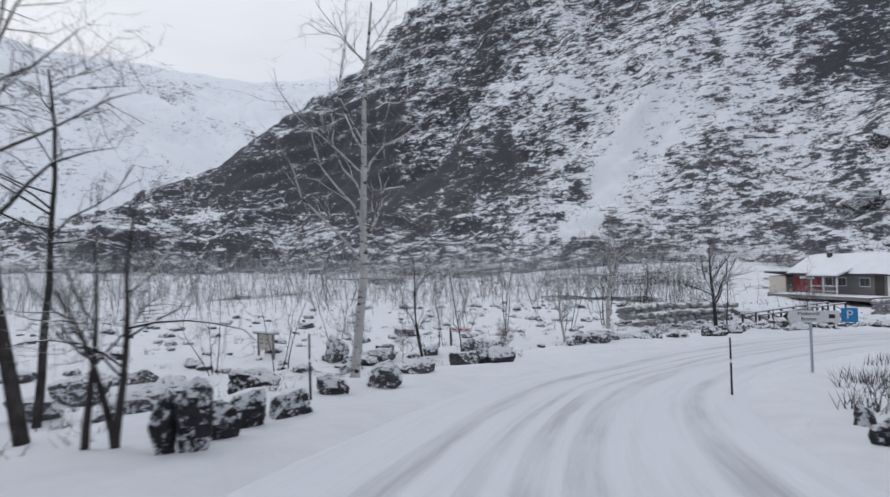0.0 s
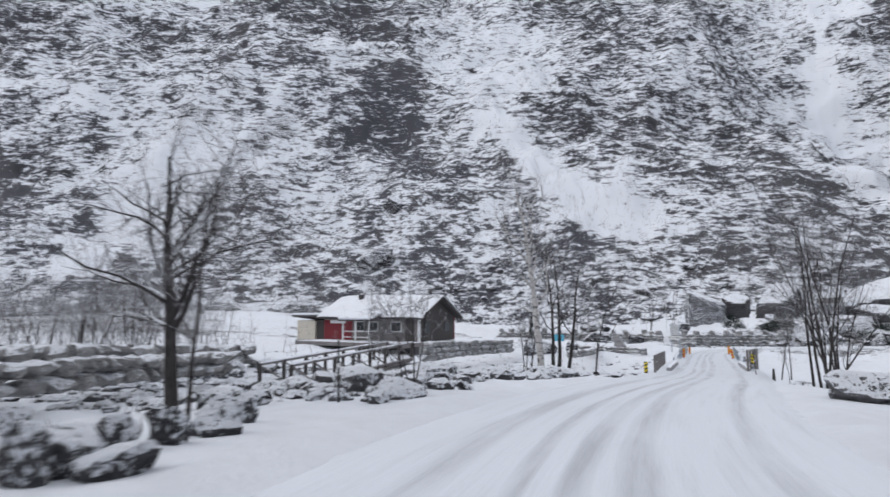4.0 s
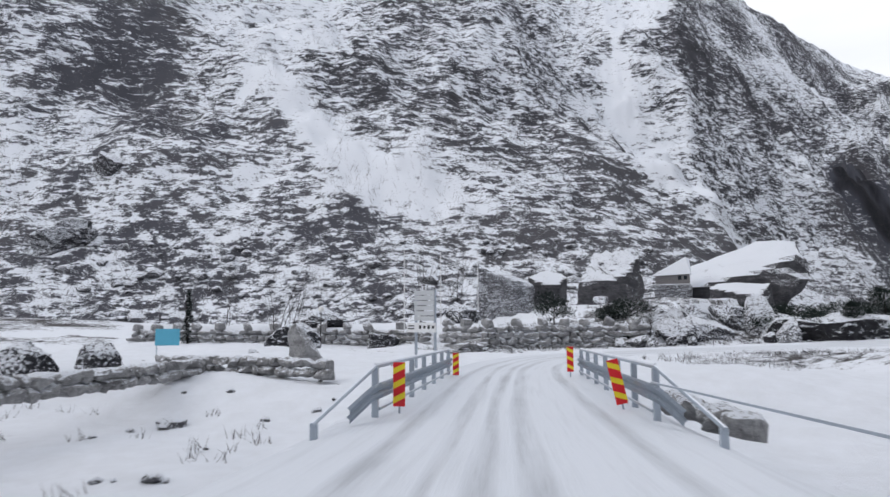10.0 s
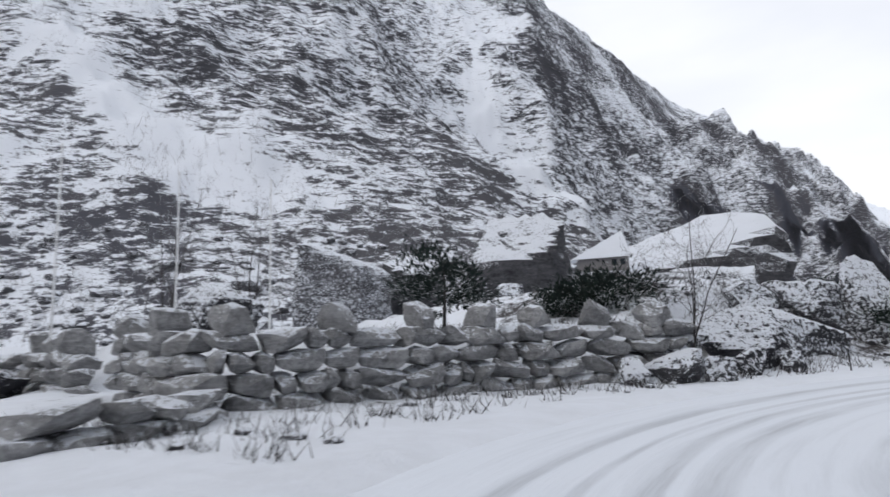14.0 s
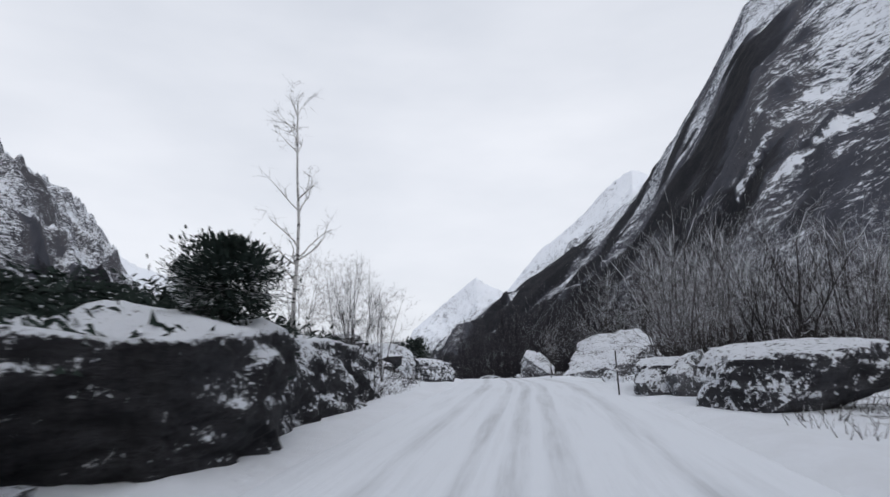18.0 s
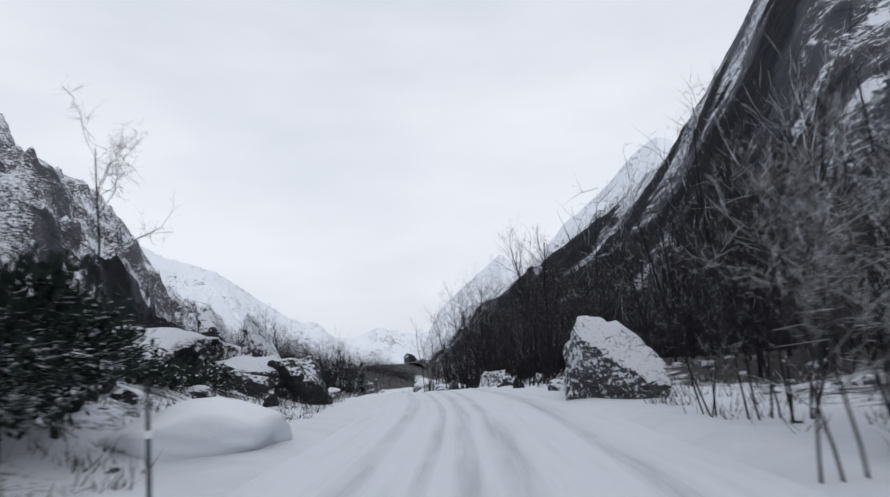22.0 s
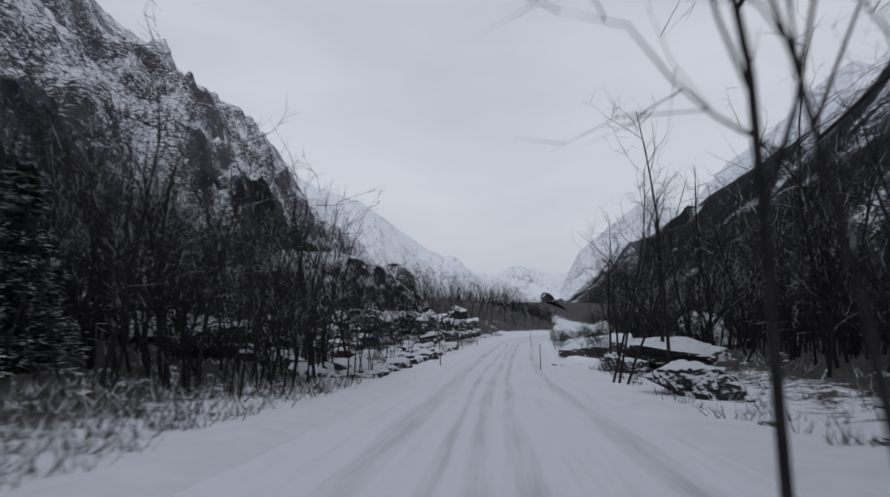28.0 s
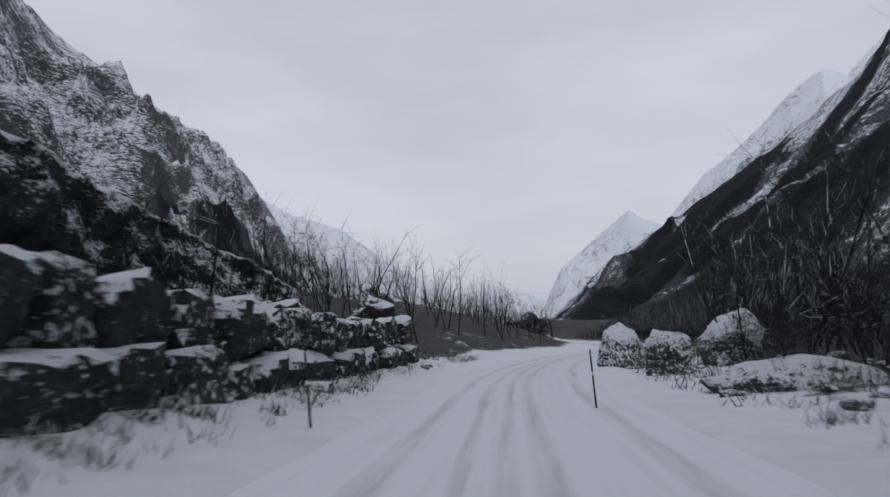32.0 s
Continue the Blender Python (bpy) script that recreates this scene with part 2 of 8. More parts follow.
# Pale rock and extra snow cover put the distance haze into the colour.
M_MOUNTAIN_FAR = mountain_material("far_mountain_snow_and_haze", -0.12, (0.26, 0.27, 0.30), 0.4)

# ---- the lie of the land ----
def vnoise(x, y, seed=0):
    """Smooth noise from -1 to 1 on arrays."""
    xi, yi = np.floor(x), np.floor(y)
    fx, fy = x - xi, y - yi
    fx, fy = fx * fx * (3 - 2 * fx), fy * fy * (3 - 2 * fy)

    def cell(i, j):
        h = np.sin(i * 127.1 + j * 311.7 + seed * 74.7) * 43758.5453
        return (h - np.floor(h)) * 2 - 1
    return (cell(xi, yi) * (1 - fx) + cell(xi + 1, yi) * fx) * (1 - fy) + (cell(xi, yi + 1) * (1 - fx) + cell(xi + 1, yi + 1) * fx) * fy


def fbm(x, y, octaves=5, gain=0.5, seed=0):
    total, amp = 0.0, 1.0
    for k in range(octaves):
        total = total + amp * vnoise(x * 2 ** k + k * 17.3, y * 2 ** k - k * 9.1, seed + k)
        amp *= gain
    return total


def smooth(a, b, x):
    t = np.clip((x - a) / (b - a), 0, 1)
    return t * t * (3 - 2 * t)


# The road runs under the camera: its middle line, from well before the start to far down the valley.
line = np.array([m.translation[:] for _, m in PATH])
back = line[0] + np.outer(np.arange(60, 0, -4), [0.97, 0.22, 0.06])
tail, at, turn = [], line[-1].copy(), radians(-15)
for k in range(120):
    turn += radians(-1.6 if 3 < k < 14 else (1.1 if 16 < k < 30 else 0.0))
    at = at + np.array([-math.sin(turn) * 4, math.cos(turn) * 4, -0.24 if k < 3 else -0.19])
    tail.append(at.copy())
line = np.vstack([back, line, tail])
line[:, 2] -= 1.35
gaps = np.hypot(*np.diff(line[:, :2], axis=0).T)
along = np.concatenate([[0], np.cumsum(gaps)])
S = np.arange(0, along[-1], 1.0)
LINE = np.stack([np.interp(S, along, line[:, k]) for k in range(3)], 1)
for _ in range(6):
    LINE[1:-1] = (LINE[:-2] + 2 * LINE[1:-1] + LINE[2:]) / 4
HEAD = np.gradient(LINE[:, :2], axis=0)
HEAD /= np.linalg.norm(HEAD, axis=1)[:, None]


def nearest(x, y):
    """For arrays of places: the road's height beside them, the signed distance to its middle (right is positive) and how far along it they lie."""
    shape = x.shape
    x, y = x.ravel(), y.ravel()
    z, d, s = np.empty_like(x), np.empty_like(x), np.empty_like(x)
    for i in range(0, len(x), 20000):
        dx = x[i:i + 20000, None] - LINE[None, :, 0]
        dy = y[i:i + 20000, None] - LINE[None, :, 1]
        q = dx * dx + dy * dy
        k = q.argmin(1)
        r = np.arange(len(k))
        w = np.exp(-(np.sqrt(q) - np.sqrt(q[r, k])[:, None]) / 3.0)
        z[i:i + 20000] = (w @ LINE[:, 2]) / w.sum(1)
        d[i:i + 20000] = np.sqrt(q[r, k]) * np.sign(dx[r, k] * HEAD[k, 1] - dy[r, k] * HEAD[k, 0])
        s[i:i + 20000] = k
    return z.reshape(shape), d.reshape(shape), s.reshape(shape)


def road_s(t):
    """How far along the road the camera is at t seconds."""
    p = [np.interp(t, [a for a, _ in PATH], [m.translation[k] for _, m in PATH]) for k in (0, 1)]
    return float(np.hypot(LINE[:, 0] - p[0], LINE[:, 1] - p[1]).argmin())


def inside(x, y, poly):
    """1 within a closed line on the plan, else 0."""
    hit = np.zeros(x.shape, bool)
    for (x0, y0), (x1, y1) in zip(poly, poly[1:] + poly[:1]):
        cross = (y0 > y) != (y1 > y)
        hit ^= cross & (x < (x1 - x0) * (y - y0) / (y1 - y0 + 1e-9) + x0)
    return hit.astype(float)


def height(x, y):
    """The height of the ground at arrays of places."""
    x, y = np.asarray(x, float), np.asarray(y, float)
    z, d, s = nearest(x, y)
    a = np.abs(d)
    away = smooth(3.0, 9.0, a)
    z = z + 0.16 * np.exp(-((a - 3.5) / 0.5) ** 2) * (0.6 + 0.5 * vnoise(x * 0.6, y * 0.6, 5))
    z = z + away * (0.35 * fbm(x * 0.13, y * 0.13, 4, 0.5, 3) + 0.10 * fbm(x * 0.7, y * 0.7, 3, 0.5, 8))
    # the stream under the bridge and its stony bed
    z = z - 1.3 * smooth(BRIDGE_A - 6, BRIDGE_A + 4, s) * (1 - smooth(BRIDGE_B - 4, BRIDGE_B + 4, s)) * smooth(2.6, 5.0, a) * (1 - smooth(26, 40, a))
    # the bank that the camera drives beside before the bridge
    z = z - 0.9 * smooth(5, 12, -d) * (1 - smooth(BRIDGE_A - 8, BRIDGE_A, s))
    # rising ground on the left past the bend, and on the right down the valley
    z = z + 2.2 * smooth(4.5, 12, -d) * smooth(WALL_END, WALL_END + 6, s) * (1 - smooth(BEND + 75, BEND + 100, s))
    z = z + 0.8 * smooth(4, 14, d) * smooth(BEND + 4, BEND + 14, s)
    z = z + 1.2 * smooth(5, 16, -d) * smooth(BEND + 110, BEND + 130, s)
    z = z + 4.5 * smooth(7, 28, -d) * smooth(ROCKFALL, ROCKFALL + 12, s)
    z = z + 0.5 * smooth(3.6, 5.6, -d) * smooth(ROCKFALL + 10, ROCKFALL + 24, s)
    # the terrace behind the long wall
    z = z + 1.5 * inside(x, y, [(-122.0, 42.0), (-113.5, 51.0), (-108.8, 58.5), (-104.0, 62.5), (-97.0, 62.5), (-92.2, 63.5), (-90.9, 67.6), (-88.8, 71.6), (-87.6, 74.5), (-86.0, 80), (-100, 120), (-165, 100), (-165, 50)])
    far = smooth(60, 160, a)
    return z * (1 - far) + far * (np.interp(y, [-4900, 0, 200, 4900], [30, -3, -10, -130]) + 3.0 * fbm(x * 0.01, y * 0.01, 4, 0.5, 2))


BRIDGE_A, BRIDGE_B, BEND, WALL_END = road_s(7.3), road_s(12.2), road_s(15.0), road_s(16.6)
ROCKFALL = road_s(30.0)


def sheet(name, xs, ys, zs, material, label, category, smooth_faces=True, attribute=None, kind="structure"):
    rows, cols = xs.shape
    verts = np.stack([xs.ravel(), ys.ravel(), zs.ravel()], 1)
    i = np.arange(rows * cols).reshape(rows, cols)
    quads = np.stack([i[:-1, :-1], i[:-1, 1:], i[1:, 1:], i[1:, :-1]], -1).reshape(-1, 4)
    me = bpy.data.meshes.new(name)
    me.from_pydata(verts.tolist(), [], quads.tolist())
    me.materials.append(material)
    me.polygons.foreach_set("use_smooth", [smooth_faces] * len(me.polygons))
    if attribute:
        layer = me.attributes.new(attribute[0], "FLOAT", "POINT")
        layer.data.foreach_set("value", attribute[1].ravel().astype(np.float32))
    return tagged(new(name, me), label, category, kind=kind)


def spread(lo, hi, step, end, grow):
    """Grid lines: even between lo and hi, then wider and wider out to end on both sides."""
    mid = list(np.arange(lo, hi + step, step))
    out, g, p = [], step, mid[-1]
    while p < end:
        g *= grow
        p += g
        out.append(p)
    left, g, p = [], step, mid[0]
    while p > -end:
        g *= grow
        p -= g
        left.append(p)
    return np.array(left[::-1] + mid + out)


gx, gy = np.meshgrid(spread(-122, 28, 0.7, 4800, 1.16), spread(-32, 268, 0.7, 4800, 1.16))
gz = height(gx, gy)
_, gd, gs = nearest(gx, gy)
gz = gz - 0.10 * (1 - smooth(2.5, 3.1, np.abs(gd)))
bare = smooth(4.0, 7.5, np.abs(gd)) * (1 - 0.6 * smooth(14, 30, np.abs(gd))) * (0.25 + 0.6 * smooth(BEND - 10, BEND + 20, gs)) * (1 - 0.8 * smooth(BRIDGE_B - 6, BRIDGE_B + 2, gs) * (1 - smooth(BEND - 8, BEND, gs)))
WOOD_FROM = road_s(22.5)
bare = np.maximum(bare, 1.5 * smooth(6.5, 10.5, np.where(gd > 0, gd, -gd - 2)) * smooth(WOOD_FROM, WOOD_FROM + 14, gs))
bare = np.maximum(bare, (0.55 + 0.6 * vnoise(gx * 0.05, gy * 0.05, 14)) * inside(gx, gy, [(-60, -130), (-300, -130), (-300, 70), (-125, 40), (-75, -5)]) * smooth(24, 34, np.abs(gd)))
LAST_WOOD = road_s(28.6)
bare = np.maximum(bare, 1.35 * smooth(4.6, 7.5, -gd) * smooth(LAST_WOOD, LAST_WOOD + 4, gs))
ground = sheet("ground", gx, gy, gz, M_GROUND, "snow-covered valley floor with heather showing through", "ground", True, ("bare", bare))

# the road
us = np.concatenate([np.linspace(-3.3, 3.3, 23)])
vs = np.arange(0, len(LINE))
rx = LINE[vs, 0][:, None] + us[None] * HEAD[vs, 1][:, None]
ry = LINE[vs, 1][:, None] - us[None] * HEAD[vs, 0][:, None]
rz = LINE[vs, 2][:, None] + 0.012 - 0.16 * smooth(2.75, 3.3, np.abs(us))[None] + 0.015 * vnoise(rx * 1.1, ry * 1.1, 4)
road = sheet("road", rx, ry, rz, M_ROAD, "narrow road of packed snow with icy wheel tracks", "road")
uvs = road.data.uv_layers.new(name="UVMap")
loops = np.empty(len(road.data.loops), np.int32)
road.data.loops.foreach_get("vertex_index", loops)
cols = len(us)
uvs.data.foreach_set("uv", np.stack([us[loops % cols], vs[loops // cols]], 1).ravel().astype(np.float32))


# ---- the mountains: each a side seen round one middle place ----
MIDDLE = (-66.0, 85.0, -6.0)


def mountain(name, table, material, label, step=0.22, rings=170, power=1.5, rough=1.0, seed=0, strata=1.0, cover_tone=None, fans=()):
    """table: rows of direction in degrees (left of +y), foot distance, crest distance, elevation of the crest in degrees."""
    table = np.array(table, float)
    az = np.arange(table[0, 0], table[-1, 0] + step, step)
    foot, crest, elev = (np.interp(az, table[:, 0], table[:, k]) for k in (1, 2, 3))
    u = np.linspace(-0.06, 1.25, rings)[:, None]
    r = foot + (crest - foot) * u
    top = crest * np.tan(np.radians(elev)) + MIDDLE[2]
    x, y = MIDDLE[0] - r * np.sin(np.radians(az)), MIDDLE[1] + r * np.cos(np.radians(az))
    base = height(x[:3], y[:3]).min(0) - 1.0
    shape = np.where(u < 1, np.abs(u) ** power * np.sign(u), 1 - (u - 1) * 0.6)
    z = base + (top - base) * shape
    size = (crest - foot) * 0.10 * rough
    grow = smooth(0.0, 0.35, u)
    scale = 1 / np.maximum(crest - foot, 1).mean()
    n = fbm(x * scale * 5, y * scale * 5, 6, 0.55, seed)
    z = z + size * grow * (n - 0.15) * (1 - 0.85 * smooth(0.75, 0.98, u)) * 0.6
    # ledges
    h = z * 0.05 + 0.8 * fbm(x * 0.008, y * 0.008, 3, 0.5, seed + 5)
    ledge = (h - np.floor(h))
    cut = smooth(-0.2, 0.5, fbm(x * 0.012, y * 0.012, 3, 0.5, seed + 21))
    z = z + strata * 9.0 * (smooth(0.55, 0.8, ledge) - ledge) * grow * cut
    z = z + 1.2 * fbm(x * 0.09, y * 0.09, 3, 0.6, seed + 9) * smooth(0.0, 0.1, u)
    fan = 0 * x
    for points, wide in fans:
        for (ax, ay), (bx, by) in zip(points[:-1], points[1:]):
            k = np.clip(((x - ax) * (bx - ax) + (y - ay) * (by - ay)) / ((bx - ax) ** 2 + (by - ay) ** 2), 0, 1)
            away = np.hypot(x - ax - k * (bx - ax), y - ay - k * (by - ay)) + 5 * fbm(x * 0.06, y * 0.06, 3, 0.6, seed + 11)
            fan = np.maximum(fan, 1 - smooth(wide * 0.5, wide, away))
    wood = 0 * x
    if cover_tone:
        limit, thick = (np.interp(az, [c[0] for c in cover_tone], [c[k] for c in cover_tone]) for k in (1, 2))
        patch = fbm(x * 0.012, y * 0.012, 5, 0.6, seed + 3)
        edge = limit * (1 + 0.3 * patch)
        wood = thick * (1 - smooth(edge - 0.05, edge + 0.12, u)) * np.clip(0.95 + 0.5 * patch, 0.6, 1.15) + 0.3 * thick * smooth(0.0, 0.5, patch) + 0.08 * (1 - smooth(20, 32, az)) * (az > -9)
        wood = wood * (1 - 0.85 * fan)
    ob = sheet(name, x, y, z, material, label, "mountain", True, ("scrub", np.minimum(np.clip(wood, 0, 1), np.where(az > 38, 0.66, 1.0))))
    layer = ob.data.attributes.new("scree", "FLOAT", "POINT")
    layer.data.foreach_set("value", fan.ravel().astype(np.float32))
    return ob, (az, u[:, 0], x, y, z)


LEFT_SIDE = mountain("mountain_left", [(-4.9, 1200, 2600, -2.9), (-1.7, 1000, 2500, -0.8), (1.9, 800, 2400, 3.0), (4.6, 680, 2300, 6.5), (5.8, 600, 2200, 8.8), (7.9, 520, 2000, 12.0), (10.4, 440, 1800, 14.2), (15.5, 330, 1500, 16.9), (20.4, 240, 1250, 20.2), (25.3, 170, 1000, 25.1), (31.5, 120, 800, 29.4), (35.0, 95, 700, 34.4), (47.0, 72, 650, 37.4), (62.2, 68, 600, 39.3), (82.4, 85, 560, 39.7), (97.9, 120, 540, 38.8), (112.2, 150, 560, 35.1), (120.4, 170, 565, 30.4), (127.5, 185, 570, 24.3), (132.8, 200, 578, 18.7), (137.0, 210, 585, 15.6), (141.1, 220, 592, 12.5), (145.1, 230, 598, 9.6), (150.2, 240, 606, 7.3), (153.1, 250, 612, 5.7), (163.9, 300, 640, 1.7), (179.6, 350, 700, -3.2)], M_MOUNTAIN, "steep snowy mountainside of rock ledges, scree and scrub", step=0.2, rings=210, power=1.35, seed=1, cover_tone=[(-4.9, 0.3, 0.8), (4.5, 0.34, 0.76), (13.1, 0.36, 0.74), (18.5, 0.34, 0.7), (22.7, 0.28, 0.66), (26.2, 0.18, 0.45), (33.2, 0.15, 0.34), (55.8, 0.18, 0.42), (79.0, 0.2, 0.5), (86.7, 0.3, 0.78), (101.6, 0.42, 0.8), (109.8, 0.4, 0.7), (118, 0.22, 0.5), (124.4, 0.4, 0.72), (130, 0.55, 0.8), (136, 0.75, 0.84), (150.5, 0.95, 0.86), (179.8, 1.1, 0.86)], fans=[([(-294, 113), (-266, 120), (-250, 123)], 8), ([(-250, 123), (-220, 125), (-207, 132)], 13), ([(-369, 433), (-292, 339), (-267, 311)], 7), ([(-209, 241), (-194, 240), (-182, 250)], 9), ([(-325, -38), (-300, -48), (-281, -51), (-256, -56)], 8)])
# Scrub tone darkens by direction: wood density, plus lower exposure put into its colour.
RIGHT_SIDE = mountain("mountain_right", [(-175, 420, 900, 18), (-133, 220, 620, 33), (-103.4, 110, 520, 39.9), (-84.9, 75, 500, 39.9), (-66.0, 75, 600, 35.3), (-57.0, 95, 720, 32.6), (-51.1, 110, 800, 29.2), (-47.6, 130, 850, 24.3), (-44.1, 150, 900, 19.8), (-40.6, 180, 1000, 15.3), (-35.8, 240, 1200, 11.5), (-31.1, 320, 1400, 8.5), (-26.4, 430, 1700, 5.4), (-21.8, 600, 2000, 2.1), (-18.3, 800, 2300, -1.2), (-16.1, 900, 2500, -2.7)], M_MOUNTAIN_DARK, "wooded mountainside toned darker down the valley, snow on its rock bands", step=0.25, rings=190, power=1.2, rough=0.4, seed=4, strata=0.4, cover_tone=[(-110, 0.5, 0.52), (-75.2, 0.5, 0.52), (-65.3, 0.36, 0.52), (-57, 0.42, 0.54), (-51, 0.62, 0.68), (-46, 0.8, 0.92), (-41, 0.9, 1.2), (-29.2, 0.9, 1.35), (-16.3, 0.7, 1.1)], fans=[([(187, 319), (186, 291), (200, 275)], 5), ([(220, 319), (235, 297)], 5), ([(218, 276), (224, 248)], 6), ([(143, 243), (156, 219)], 4)])
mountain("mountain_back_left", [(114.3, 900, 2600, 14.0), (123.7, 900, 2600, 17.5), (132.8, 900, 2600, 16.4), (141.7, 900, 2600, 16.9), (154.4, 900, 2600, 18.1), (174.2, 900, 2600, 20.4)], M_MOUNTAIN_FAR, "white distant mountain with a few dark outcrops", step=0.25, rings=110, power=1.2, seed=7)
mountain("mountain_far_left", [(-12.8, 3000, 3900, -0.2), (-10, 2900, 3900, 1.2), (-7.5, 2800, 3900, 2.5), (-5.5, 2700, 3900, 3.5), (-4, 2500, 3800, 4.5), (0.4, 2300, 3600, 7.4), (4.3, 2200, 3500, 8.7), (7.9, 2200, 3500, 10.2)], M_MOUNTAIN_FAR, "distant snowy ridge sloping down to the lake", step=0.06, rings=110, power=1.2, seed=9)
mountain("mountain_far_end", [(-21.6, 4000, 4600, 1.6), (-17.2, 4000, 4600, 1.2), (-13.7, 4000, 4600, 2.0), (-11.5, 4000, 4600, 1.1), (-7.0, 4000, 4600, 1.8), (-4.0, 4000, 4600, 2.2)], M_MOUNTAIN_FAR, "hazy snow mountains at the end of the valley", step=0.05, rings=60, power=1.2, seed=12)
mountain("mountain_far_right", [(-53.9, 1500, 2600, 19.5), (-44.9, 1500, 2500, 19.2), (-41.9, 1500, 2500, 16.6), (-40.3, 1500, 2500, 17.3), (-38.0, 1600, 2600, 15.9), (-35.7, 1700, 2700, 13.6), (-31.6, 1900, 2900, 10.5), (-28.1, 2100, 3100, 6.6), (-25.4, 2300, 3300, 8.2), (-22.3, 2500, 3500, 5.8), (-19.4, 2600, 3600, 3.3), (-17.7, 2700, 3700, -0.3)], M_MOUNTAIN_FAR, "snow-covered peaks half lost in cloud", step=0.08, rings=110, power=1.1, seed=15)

# ---- helpers for things ----
def land(x, y):
    """The height of whatever ground or mountainside lies at one place."""
    z = float(height(np.array([x]), np.array([y]))[0])
    dx, dy = x - MIDDLE[0], y - MIDDLE[1]
    r, a = math.hypot(dx, dy), math.degrees(math.atan2(-dx, dy))
    for az, u, mx, my, mz in (LEFT_SIDE[1], RIGHT_SIDE[1]):
        if az[0] < a < az[-1]:
            k = int(round((a - az[0]) / (az[1] - az[0])))
            k = min(max(k, 0), len(az) - 1)
            rr = np.hypot(mx[:, k] - MIDDLE[0], my[:, k] - MIDDLE[1])
            if r > rr[0]:
                z = max(z, float(np.interp(r, rr, mz[:, k])))
    return z


def mesh_of(name, verts, faces, material, smooth_faces=False):
    me = bpy.data.meshes.new(name)
    me.from_pydata(verts, [], faces)
    me.materials.append(material)
    if smooth_faces:
        me.polygons.foreach_set("use_smooth", [True] * len(me.polygons))
    return me


def part(name, bm, material, parent, label=""):
    me = bpy.data.meshes.new(name)
    bm.to_mesh(me)
    bm.free()
    me.materials.append(material)
    ob = new(name, me)
    ob.parent = parent
    if label:
        ob["label"] = label
    return ob


def thing(name, x, y, z, turn, label, category, group="", lean=(0, 0)):
    ob = new(name)
    ob.matrix_world = pose(x, y, z, lean[0], lean[1], turn)
    return tagged(ob, label, category, group)


def box(bm, size, at=(0, 0, 0), bevel=0.0, turn=None):
    m = Matrix.Translation(at)
    if turn is not None:
        m = m @ turn
    made = bmesh.ops.create_cube(bm, size=1.0, matrix=m @ Matrix.Diagonal((*size, 1)))
    if bevel:
        edges = list({e for v in made["verts"] for e in v.link_edges})
        bmesh.ops.bevel(bm, geom=edges, offset=bevel, segments=1, affect="EDGES")
    return bm


def tube(bm, a, b, ra, rb=None, sides=8, caps=True):
    a, b = Vector(a), Vector(b)
    rb = ra if rb is None else rb
    m = Matrix.Translation((a + b) / 2) @ (b - a).to_track_quat("Z", "Y").to_matrix().to_4x4()
    bmesh.ops.create_cone(bm, cap_ends=caps, segments=sides, radius1=ra, radius2=rb, depth=(b - a).length, matrix=m)
    return bm


def plain(name, color, rough=0.6, metal=0.0, wear=0.25, scale=6.0, snow=0.0):
    """Paint, metal or wood with a little dirt in it, and rime on whatever looks up."""
    n = Nodes(name)
    v = n.coords(kind="Object")
    a, b = n.noise(v, scale, 5), n.noise(v, scale * 9, 4, 0.7)
    c = n.mix(n.math("MULTIPLY", n.ramp(a, [(0.35, 0.0), (0.75, 1.0)]), wear), color, tuple(x * 0.45 for x in color))
    if snow:
        lie = n.math("ADD", n.up(), n.math("MULTIPLY", n.math("SUBTRACT", b, 0.5), 0.5))
        c = n.mix(n.ramp(lie, [(snow, 0.0), (snow + 0.15, 1.0)]), c, SNOW)
    return n.done(c, n.math("ADD", rough - 0.08, n.math("MULTIPLY", b, 0.16)), b, 0.25, 0.01, metal)


def bark(name, dark, light, snow_from, marks=False):
    n = Nodes(name)
    v = n.coords(kind="World")
    a = n.noise(n.coords((1, 1, 0.25), kind="World"), 14.0, 5, 0.7)
    b = n.noise(v, 3.0, 4)
    c = n.mix(n.ramp(n.math("ADD", n.math("MULTIPLY", a, 0.6), n.math("MULTIPLY", b, 0.4)), [(0.35, 0.0), (0.65, 1.0)]), dark, light)
    if marks:
        s = n.noise(n.coords((2.5, 2.5, 7.0), kind="World"), 1.5, 4, 0.6)
        c = n.mix(n.ramp(s, [(0.56, 0.0), (0.62, 1.0)]), c, (0.03, 0.03, 0.03))
    lie = n.math("ADD", n.up(), n.math("MULTIPLY", n.math("SUBTRACT", b, 0.5), 0.8))
    c = n.mix(n.ramp(lie, [(snow_from, 0.0), (snow_from + 0.2, 1.0)]), c, SNOW)
    n.bsdf.inputs["Specular IOR Level"].default_value = 0.1
    return n.done(c, 0.95, a, 0.5, 0.02)


M_BOULDER = rock_material("snowy_boulder", (0.045, 0.045, 0.05), (0.20, 0.20, 0.215), 0.28)
M_BOULDER_DARK = rock_material("dark_snowy_boulder", (0.020, 0.020, 0.024), (0.085, 0.085, 0.095), 0.34)
M_BOULDER_WHITE = rock_material("snow_laden_boulder", (0.03, 0.03, 0.035), (0.15, 0.15, 0.16), 0.10)
M_ROCK_BLACK = rock_material("black_rock", (0.010, 0.010, 0.012), (0.06, 0.06, 0.068), 0.62, 1.0, 0.0, 2.6)
